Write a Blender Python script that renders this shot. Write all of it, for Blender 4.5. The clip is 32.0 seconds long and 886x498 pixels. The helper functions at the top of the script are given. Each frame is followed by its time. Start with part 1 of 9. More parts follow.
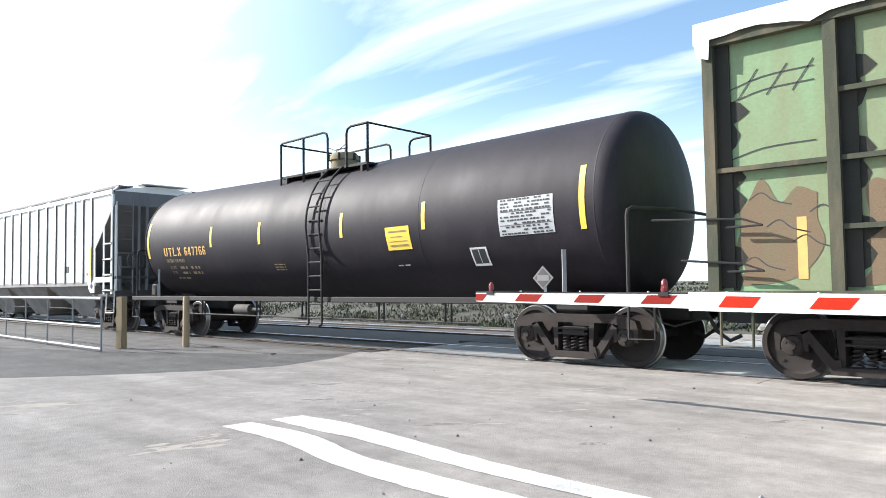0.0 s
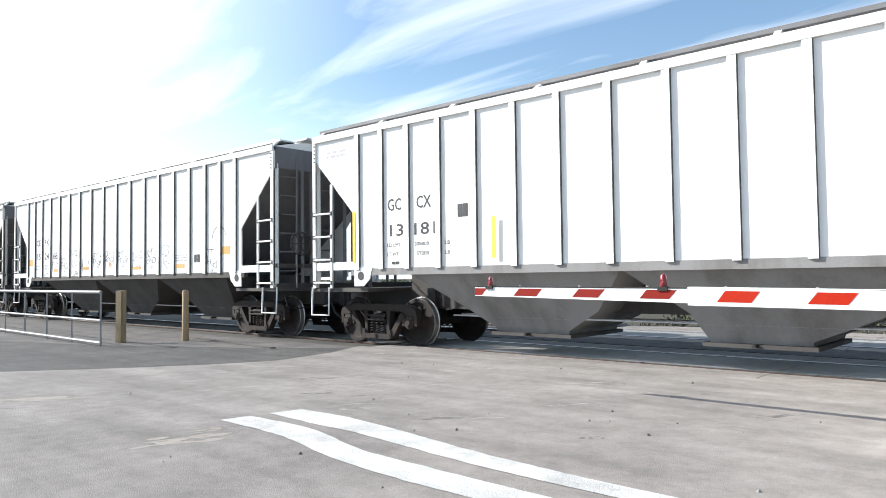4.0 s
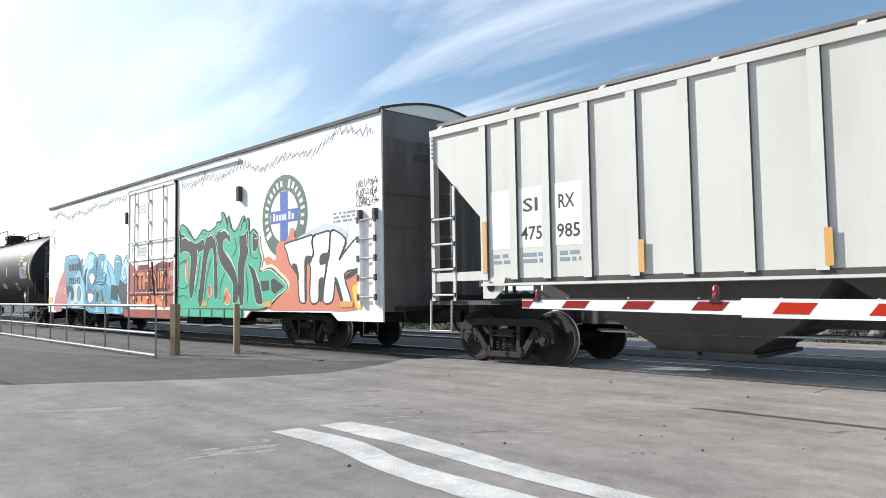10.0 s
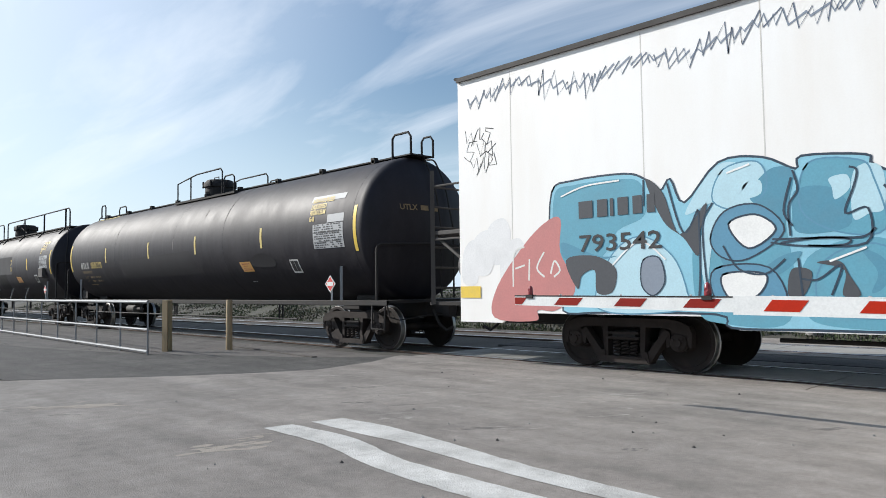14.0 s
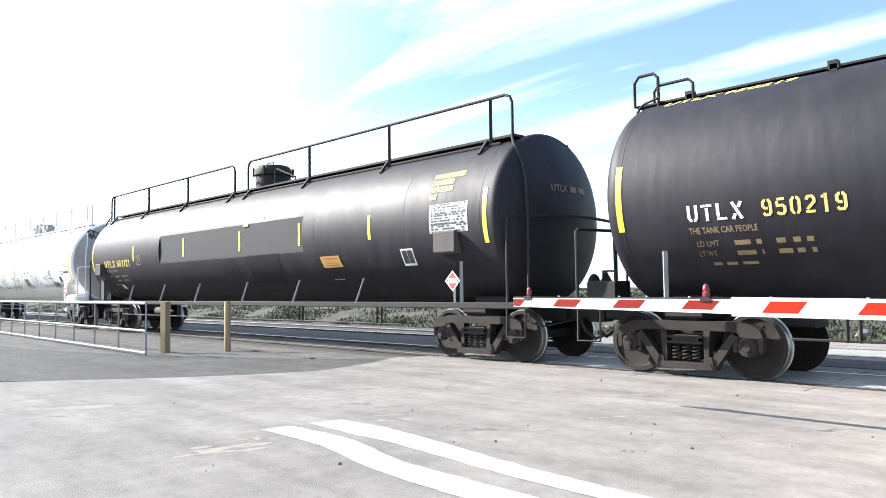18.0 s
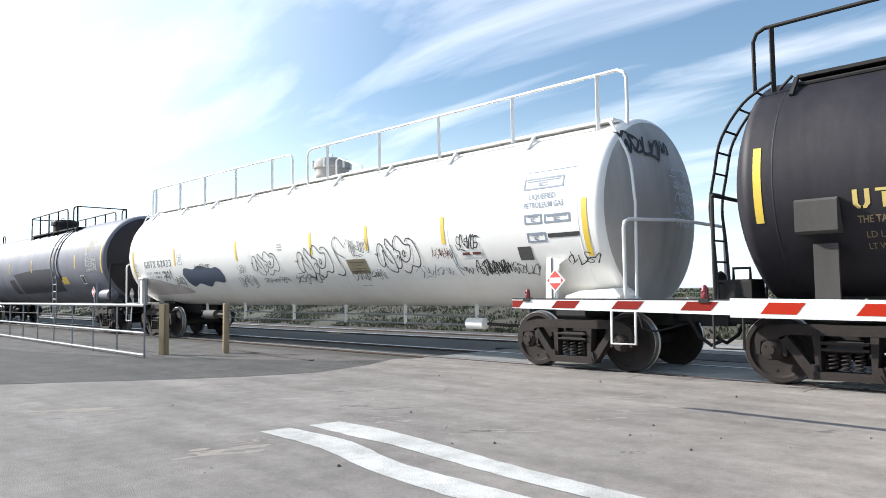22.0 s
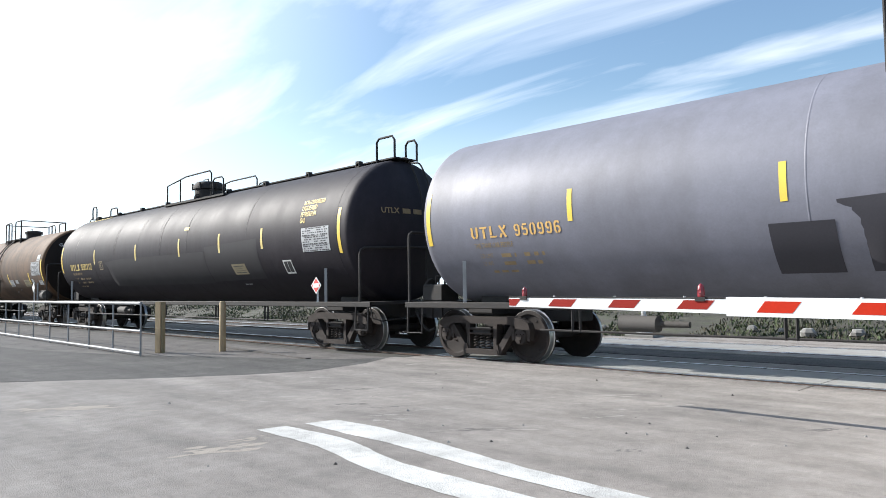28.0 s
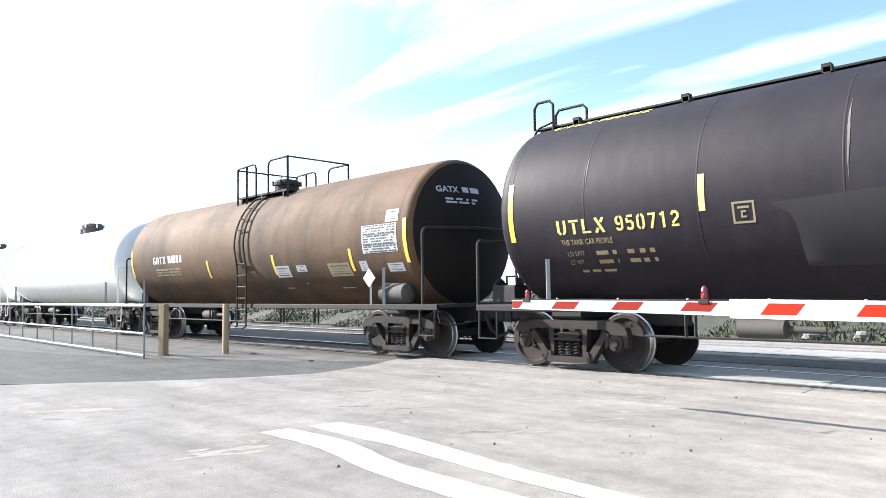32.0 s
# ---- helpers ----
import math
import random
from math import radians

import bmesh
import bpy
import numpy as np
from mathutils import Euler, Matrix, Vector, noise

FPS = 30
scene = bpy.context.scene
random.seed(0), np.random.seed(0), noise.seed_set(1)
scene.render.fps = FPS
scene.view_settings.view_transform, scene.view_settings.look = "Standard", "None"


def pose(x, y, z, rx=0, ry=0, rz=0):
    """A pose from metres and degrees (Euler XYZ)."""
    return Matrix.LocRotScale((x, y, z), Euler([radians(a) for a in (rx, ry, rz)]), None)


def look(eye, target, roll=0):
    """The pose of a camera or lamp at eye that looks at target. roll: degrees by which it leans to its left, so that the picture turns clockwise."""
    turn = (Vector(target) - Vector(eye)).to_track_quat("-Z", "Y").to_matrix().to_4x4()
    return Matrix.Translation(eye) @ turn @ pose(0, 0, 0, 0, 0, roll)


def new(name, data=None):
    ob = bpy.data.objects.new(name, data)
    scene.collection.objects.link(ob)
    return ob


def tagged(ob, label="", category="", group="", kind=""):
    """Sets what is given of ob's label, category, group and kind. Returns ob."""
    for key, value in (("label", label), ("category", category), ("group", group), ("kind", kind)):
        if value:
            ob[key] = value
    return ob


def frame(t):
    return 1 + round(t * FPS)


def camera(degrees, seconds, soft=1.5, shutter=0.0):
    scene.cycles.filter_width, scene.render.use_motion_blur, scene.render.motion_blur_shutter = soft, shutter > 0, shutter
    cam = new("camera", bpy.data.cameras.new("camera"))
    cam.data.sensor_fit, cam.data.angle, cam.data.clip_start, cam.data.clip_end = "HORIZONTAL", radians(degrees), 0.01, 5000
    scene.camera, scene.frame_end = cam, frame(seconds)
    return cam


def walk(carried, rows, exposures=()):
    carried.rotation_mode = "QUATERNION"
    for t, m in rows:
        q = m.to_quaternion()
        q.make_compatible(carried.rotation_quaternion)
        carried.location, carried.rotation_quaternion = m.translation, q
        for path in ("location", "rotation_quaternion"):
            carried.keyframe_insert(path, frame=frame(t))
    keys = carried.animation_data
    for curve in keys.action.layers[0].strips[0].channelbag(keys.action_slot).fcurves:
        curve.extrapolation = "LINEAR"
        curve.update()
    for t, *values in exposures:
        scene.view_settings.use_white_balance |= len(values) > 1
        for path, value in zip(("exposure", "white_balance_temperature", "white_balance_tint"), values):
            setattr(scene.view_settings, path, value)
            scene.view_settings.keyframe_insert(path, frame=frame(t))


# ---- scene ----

# ---------- camera ----------
EXPOSURES = [(0, 1.25, 6300, 10), (1, 1.5, 6300, 10), (2, 1.45, 6300, 10), (4.5, 0.75, 6300, 10), (5, 0.57, 6300, 10), (6, 0.48, 6300, 10), (7, 0.52, 6300, 10), (8, 0.68, 6300, 10), (9, 0.75, 6300, 10), (10, 0.58, 6300, 10), (11, 0.36, 6300, 10), (12, 0.25, 6300, 10), (13, 0.2, 6300, 10), (14, 0.2, 6300, 10), (15, 0.7, 6300, 10), (17.5, 1.45, 6300, 10), (19, 1.53, 6300, 10), (20, 1.46, 6300, 10), (21, 1.28, 6300, 10), (22, 0.75, 6300, 10), (23, -0.02, 6300, 10), (24, -0.15, 6300, 10), (25, 0.12, 6300, 10), (26, 0.7, 6300, 10), (28.5, 0.95, 6300, 10), (29, 1.12, 6300, 10), (30, 1.47, 6300, 10), (31, 1.6, 6300, 10), (32, 1.6, 6300, 10)]
cam = camera(63.15, 32.0, soft=0.9)
walk(cam, [
    (0.0, pose(0, 0, 1.301, 92.75, 0.76, 42.14)),
    (0.5, pose(0, 0, 1.301, 92.70, 0.76, 42.10)),
    (1.0, pose(0, 0, 1.301, 92.68, 0.80, 42.14)),
    (1.5, pose(0, 0, 1.301, 92.58, 0.74, 42.10)),
    (2.0, pose(0, 0, 1.301, 92.50, 0.72, 42.10)),
    (2.5, pose(0, 0, 1.301, 92.45, 0.70, 42.11)),
    (4.5, pose(0, 0, 1.301, 92.25, 0.67, 42.09)),
    (5.0, pose(0, 0, 1.301, 92.21, 0.68, 42.12)),
    (5.5, pose(0, 0, 1.301, 92.20, 0.71, 42.13)),
    (6.0, pose(0, 0, 1.301, 92.19, 0.74, 42.14)),
    (6.5, pose(0, 0, 1.301, 92.17, 0.77, 42.17)),
    (7.0, pose(0, 0, 1.301, 92.17, 0.82, 42.30)),
    (7.5, pose(0, 0, 1.301, 92.27, 0.87, 43.44)),
    (8.0, pose(0, 0, 1.301, 93.21, 0.94, 44.95)),
    (8.5, pose(0, 0, 1.301, 93.51, 0.90, 45.22)),
    (9.0, pose(0, 0, 1.301, 93.53, 0.89, 45.41)),
    (9.5, pose(0, 0, 1.301, 93.44, 0.94, 45.64)),
    (10.0, pose(0, 0, 1.301, 93.35, 0.94, 45.78)),
    (10.5, pose(0, 0, 1.301, 93.50, 0.88, 45.86)),
    (11.0, pose(0, 0, 1.301, 93.41, 0.85, 45.77)),
    (11.5, pose(0, 0, 1.301, 93.34, 0.89, 45.68)),
    (12.0, pose(0, 0, 1.301, 93.26, 0.88, 45.40)),
    (12.5, pose(0, 0, 1.301, 93.22, 0.86, 45.31)),
    (13.0, pose(0, 0, 1.301, 93.15, 0.80, 45.23)),
    (13.5, pose(0, 0, 1.301, 93.12, 0.82, 45.22)),
    (14.0, pose(0, 0, 1.301, 93.08, 0.80, 45.23)),
    (14.5, pose(0, 0, 1.301, 93.08, 0.80, 45.21)),
    (15.0, pose(0, 0, 1.301, 93.08, 0.80, 45.24)),
    (15.5, pose(0, 0, 1.301, 93.10, 0.82, 45.23)),
    (17.5, pose(0, 0, 1.301, 93.19, 0.75, 45.20)),
    (18.0, pose(0, 0, 1.301, 93.19, 0.78, 45.11)),
    (18.5, pose(0, 0, 1.301, 93.26, 0.86, 45.10)),
    (19.0, pose(0, 0, 1.301, 93.26, 0.86, 45.05)),
    (19.5, pose(0, 0, 1.301, 93.26, 0.86, 45.01)),
    (20.0, pose(0, 0, 1.301, 93.30, 0.89, 45.00)),
    (20.5, pose(0, 0, 1.301, 93.30, 0.88, 45.02)),
    (21.0, pose(0, 0, 1.301, 93.28, 0.84, 45.04)),
    (21.5, pose(0, 0, 1.301, 93.32, 0.86, 45.05)),
    (22.0, pose(0, 0, 1.301, 93.32, 0.86, 45.01)),
    (22.5, pose(0, 0, 1.301, 93.34, 0.84, 45.05)),
    (23.0, pose(0, 0, 1.301, 93.34, 0.80, 44.98)),
    (23.5, pose(0, 0, 1.301, 93.32, 0.82, 44.94)),
    (24.0, pose(0, 0, 1.301, 93.35, 0.84, 44.92)),
    (24.5, pose(0, 0, 1.301, 93.32, 0.82, 44.96)),
    (25.0, pose(0, 0, 1.301, 93.31, 0.81, 44.91)),
    (25.5, pose(0, 0, 1.301, 93.27, 0.79, 44.93)),
    (26.0, pose(0, 0, 1.301, 93.27, 0.78, 44.85)),
    (26.5, pose(0, 0, 1.301, 93.27, 0.78, 44.81)),
    (28.5, pose(0, 0, 1.301, 93.17, 0.80, 44.75)),
    (29.0, pose(0, 0, 1.301, 93.18, 0.77, 44.79)),
    (29.5, pose(0, 0, 1.301, 93.17, 0.77, 44.76)),
    (30.0, pose(0, 0, 1.301, 93.16, 0.79, 44.77)),
    (30.5, pose(0, 0, 1.301, 93.25, 0.80, 44.81)),
    (31.0, pose(0, 0, 1.301, 93.25, 0.81, 44.90)),
    (31.5, pose(0, 0, 1.301, 93.33, 0.83, 44.91)),
    (32.0, pose(0, 0, 1.301, 93.37, 0.84, 44.99)),
], exposures=EXPOSURES)

# ---------- world and sun ----------
SUN_TO = Vector((-1.72, -0.78, 1.12)).normalized()
world = bpy.data.worlds.new("sky_world")
scene.world = world
world.use_nodes = True


def build_sky():
    nt = world.node_tree
    nt.nodes.clear()
    out = nt.nodes.new("ShaderNodeOutputWorld")
    bg = nt.nodes.new("ShaderNodeBackground")
    bg.inputs[1].default_value = 0.095
    sky = nt.nodes.new("ShaderNodeTexSky")
    sky.sky_type = "NISHITA"
    sky.sun_disc = False
    sky.sun_elevation = math.asin(SUN_TO.z)
    sky.sun_rotation = math.atan2(SUN_TO.x, SUN_TO.y)
    sky.dust_density = 0.6
    sky.air_density = 1.3
    sky.ozone_density = 3.0
    tc = nt.nodes.new("ShaderNodeTexCoord")
    sep = nt.nodes.new("ShaderNodeSeparateXYZ")
    nt.links.new(tc.outputs["Generated"], sep.inputs[0])
    zz = nt.nodes.new("ShaderNodeMath")
    zz.operation = "ADD"
    zz.inputs[1].default_value = 0.12
    nt.links.new(sep.outputs[2], zz.inputs[0])
    comb = nt.nodes.new("ShaderNodeCombineXYZ")
    for i in range(2):
        dv = nt.nodes.new("ShaderNodeMath")
        dv.operation = "DIVIDE"
        nt.links.new(sep.outputs[i], dv.inputs[0])
        nt.links.new(zz.outputs[0], dv.inputs[1])
        nt.links.new(dv.outputs[0], comb.inputs[i])
    mp = nt.nodes.new("ShaderNodeMapping")
    mp.inputs["Rotation"].default_value = (0, 0, radians(-62))
    mp.inputs["Scale"].default_value = (0.55, 2.1, 1)
    nt.links.new(comb.outputs[0], mp.inputs[0])
    no = nt.nodes.new("ShaderNodeTexNoise")
    no.inputs["Scale"].default_value = 1.15
    no.inputs["Detail"].default_value = 8
    no.inputs["Roughness"].default_value = 0.55
    no.inputs["Distortion"].default_value = 0.5
    nt.links.new(mp.outputs[0], no.inputs[0])
    ramp = nt.nodes.new("ShaderNodeValToRGB")
    ramp.color_ramp.elements[0].position = 0.46
    ramp.color_ramp.elements[1].position = 0.86
    nt.links.new(no.outputs[0], ramp.inputs[0])
    mix = nt.nodes.new("ShaderNodeMixRGB")
    flat = nt.nodes.new("ShaderNodeVectorMath")
    flat.operation = "DOT_PRODUCT"
    flat.inputs[1].default_value = Vector((SUN_TO.x, SUN_TO.y, 0)).normalized()
    nt.links.new(tc.outputs["Generated"], flat.inputs[0])
    lit = nt.nodes.new("ShaderNodeMapRange")
    lit.interpolation_type = "SMOOTHSTEP"
    lit.inputs[1].default_value, lit.inputs[2].default_value = -0.9, 0.2
    nt.links.new(flat.outputs["Value"], lit.inputs[0])
    tone = nt.nodes.new("ShaderNodeMixRGB")
    tone.inputs[1].default_value = (2.6, 3.0, 3.6, 1)
    tone.inputs[2].default_value = (9.0, 9.4, 10.0, 1)
    nt.links.new(lit.outputs[0], tone.inputs[0])
    nt.links.new(tone.outputs[0], mix.inputs[2])
    nt.links.new(ramp.outputs[0], mix.inputs[0])
    nt.links.new(sky.outputs[0], mix.inputs[1])
    # bright haze towards the sun
    dot = nt.nodes.new("ShaderNodeVectorMath")
    dot.operation = "DOT_PRODUCT"
    dot.inputs[1].default_value = SUN_TO
    nt.links.new(tc.outputs["Generated"], dot.inputs[0])
    near = nt.nodes.new("ShaderNodeMapRange")
    near.interpolation_type = "SMOOTHSTEP"
    near.inputs[1].default_value, near.inputs[2].default_value = 0.42, 0.98
    near.inputs[3].default_value, near.inputs[4].default_value = 0.0, 0.7
    nt.links.new(dot.outputs["Value"], near.inputs[0])
    glow = nt.nodes.new("ShaderNodeMixRGB")
    glow.inputs[2].default_value = (10.0, 10.8, 11.6, 1)
    nt.links.new(near.outputs[0], glow.inputs[0])
    nt.links.new(mix.outputs[0], glow.inputs[1])
    # pale blue-white haze low over the horizon
    low = nt.nodes.new("ShaderNodeMapRange")
    low.interpolation_type = "SMOOTHSTEP"
    low.inputs[1].default_value, low.inputs[2].default_value = -0.02, 0.28
    low.inputs[3].default_value, low.inputs[4].default_value = 0.85, 0.0
    nt.links.new(sep.outputs[2], low.inputs[0])
    # the haze is thinnest on the side away from the sun
    side = nt.nodes.new("ShaderNodeMapRange")
    side.interpolation_type = "SMOOTHSTEP"
    side.inputs[1].default_value, side.inputs[2].default_value = -0.85, 0.25
    side.inputs[3].default_value, side.inputs[4].default_value = 0.05, 1.0
    nt.links.new(flat.outputs["Value"], side.inputs[0])
    both = nt.nodes.new("ShaderNodeMath")
    both.operation = "MULTIPLY"
    nt.links.new(low.outputs[0], both.inputs[0])
    nt.links.new(side.outputs[0], both.inputs[1])
    hz = nt.nodes.new("ShaderNodeMixRGB")
    hz.inputs[2].default_value = (7.2, 8.6, 10.0, 1)
    nt.links.new(both.outputs[0], hz.inputs[0])
    nt.links.new(glow.outputs[0], hz.inputs[1])
    nt.links.new(hz.outputs[0], bg.inputs[0])
    nt.links.new(bg.outputs[0], out.inputs[0])


build_sky()
sun = new("sun", bpy.data.lights.new("sun", "SUN"))
sun.data.energy = 5.0
sun.data.angle = radians(0.6)
sun.data.color = (1.0, 0.95, 0.87)
sun.matrix_world = look(SUN_TO * 60, (0, 0, 0))

# ---------- the train's way ----------
TRACK_Y = 10.87
WHEEL_R = 0.457


WAY = [-100.4, -87.02, -74.2, -61.32, -48.67, -36.23, -24.0, -11.93, 0.0, 11.87, 23.67, 35.26, 46.75, 58.14, 69.36, 80.39, 91.31]   # metres gone, every 2 s


def train_at(t):
    """Metres that the train has gone along x at t seconds, 0 at 16 s."""
    s = [2 * WAY[0] - WAY[1]] + WAY + [2 * WAY[-1] - WAY[-2]]
    i = min(int(t / 2), 15)
    k = t / 2 - i
    p0, p1, p2, p3 = s[i:i + 4]
    return 0.5 * (2 * p1 + (p2 - p0) * k + (2 * p0 - 5 * p1 + 4 * p2 - p3) * k * k + (3 * p1 - p0 - 3 * p2 + p3) * k**3)


# ---------- materials ----------
def material(name, color, rough=0.6, metal=0.0, dark=None, amount=0.5, scale=3.0, fine=40.0, bump=0.1, streak=False, gloss=0.0, vary=0.0, spec=0.5, speckle=0.0, grain=0.14, dent=0.0, matt=0.0):
    """A surface with two scales of variation: stains (towards the colour dark) and fine grain with relief."""
    m = bpy.data.materials.new(name)
    m.use_nodes = True
    nt = m.node_tree
    b = nt.nodes["Principled BSDF"]
    b.inputs["Roughness"].default_value = rough
    b.inputs["Metallic"].default_value = metal
    b.inputs["Coat Weight"].default_value = gloss
    b.inputs["Coat Roughness"].default_value = 0.25
    b.inputs["Specular IOR Level"].default_value = spec
    b.inputs["Diffuse Roughness"].default_value = matt
    tc = nt.nodes.new("ShaderNodeTexCoord")
    mp = nt.nodes.new("ShaderNodeMapping")
    mp.inputs["Scale"].default_value = (1.0, 1.0, 0.22) if streak else (1, 1, 1)
    nt.links.new(tc.outputs["Object"], mp.inputs[0])
    big = nt.nodes.new("ShaderNodeTexNoise")
    big.inputs["Scale"].default_value = scale
    big.inputs["Detail"].default_value = 6
    big.inputs["Roughness"].default_value = 0.62
    nt.links.new(mp.outputs[0], big.inputs[0])
    ramp = nt.nodes.new("ShaderNodeValToRGB")
    ramp.color_ramp.elements[0].position = 0.45
    ramp.color_ramp.elements[1].position = 0.75
    nt.links.new(big.outputs[0], ramp.inputs[0])
    small = nt.nodes.new("ShaderNodeTexNoise")
    small.inputs["Scale"].default_value = fine
    small.inputs["Detail"].default_value = 4
    nt.links.new(tc.outputs["Object"], small.inputs[0])
    if dark is None:
        dark = tuple(c * 0.6 for c in color)
    fac = nt.nodes.new("ShaderNodeMath")
    fac.operation = "MULTIPLY"
    fac.inputs[1].default_value = amount
    nt.links.new(ramp.outputs[0], fac.inputs[0])
    mix = nt.nodes.new("ShaderNodeMixRGB")
    mix.inputs[1].default_value = (*color, 1)
    mix.inputs[2].default_value = (*dark, 1)
    nt.links.new(fac.outputs[0], mix.inputs[0])
    hsv = nt.nodes.new("ShaderNodeHueSaturation")
    rng = nt.nodes.new("ShaderNodeMapRange")
    rng.inputs[3].default_value = 1 - grain
    rng.inputs[4].default_value = 1 + grain
    nt.links.new(small.outputs[0], rng.inputs[0])
    val = rng.outputs[0]
    if vary:
        info = nt.nodes.new("ShaderNodeObjectInfo")
        r2 = nt.nodes.new("ShaderNodeMapRange")
        r2.inputs[3].default_value = 1 - vary
        r2.inputs[4].default_value = 1 + vary
        nt.links.new(info.outputs["Random"], r2.inputs[0])
        mu = nt.nodes.new("ShaderNodeMath")
        mu.operation = "MULTIPLY"
        nt.links.new(rng.outputs[0], mu.inputs[0])
        nt.links.new(r2.outputs[0], mu.inputs[1])
        val = mu.outputs[0]
    if speckle:
        # loose chips and pits: pale and dark flecks of two sizes
        for fs, lo, hi in ((28.0, 0.90, 1.10), (140.0, 0.82, 1.18), (6.0, 0.88, 1.12), (1.3, 0.86, 1.12), (-1.0, 0.80, 1.16)):
            nz = nt.nodes.new("ShaderNodeTexNoise")
            nz.inputs["Scale"].default_value = abs(fs)
            nz.inputs["Detail"].default_value = 3
            if fs < 0:   # worn tracks along the road
                mq = nt.nodes.new("ShaderNodeMapping")
                mq.inputs["Rotation"].default_value = (0, 0, radians(14))
                mq.inputs["Scale"].default_value = (0.35, 2.2, 1)
                nt.links.new(tc.outputs["Object"], mq.inputs[0])
                nt.links.new(mq.outputs[0], nz.inputs[0])
            else:
                nt.links.new(tc.outputs["Object"], nz.inputs[0])
            r3 = nt.nodes.new("ShaderNodeMapRange")
            r3.inputs[1].default_value, r3.inputs[2].default_value = 0.3, 0.7
            r3.inputs[3].default_value, r3.inputs[4].default_value = 1 - (1 - lo) * speckle, 1 + (hi - 1) * speckle
            nt.links.new(nz.outputs[0], r3.inputs[0])
            m3 = nt.nodes.new("ShaderNodeMath")
            m3.operation = "MULTIPLY"
            nt.links.new(val, m3.inputs[0])
            nt.links.new(r3.outputs[0], m3.inputs[1])
            val = m3.outputs[0]
    nt.links.new(val, hsv.inputs["Value"])
    nt.links.new(mix.outputs[0], hsv.inputs["Color"])
    nt.links.new(hsv.outputs[0], b.inputs["Base Color"])
    rr = nt.nodes.new("ShaderNodeMapRange")
    rr.inputs[3].default_value = max(0.05, rough - 0.1)
    rr.inputs[4].default_value = min(1.0, rough + 0.15)
    nt.links.new(big.outputs[0], rr.inputs[0])
    nt.links.new(rr.outputs[0], b.inputs["Roughness"])
    if bump:
        bp = nt.nodes.new("ShaderNodeBump")
        bp.inputs["Strength"].default_value = bump
        bp.inputs["Distance"].default_value = 0.02
        nt.links.new(small.outputs[0], bp.inputs["Height"])
        nt.links.new(bp.outputs[0], b.inputs["Normal"])
        if dent:   # a jacket that is slightly buckled
            b2 = nt.nodes.new("ShaderNodeBump")
            b2.inputs["Strength"].default_value = dent
            b2.inputs["Distance"].default_value = 0.06
            nz = nt.nodes.new("ShaderNodeTexNoise")
            nz.inputs["Scale"].default_value = 2.6
            nz.inputs["Detail"].default_value = 2
            nt.links.new(mp.outputs[0], nz.inputs[0])
            nt.links.new(nz.outputs[0], b2.inputs["Height"])
            nt.links.new(b2.outputs[0], bp.inputs["Normal"])
    return m


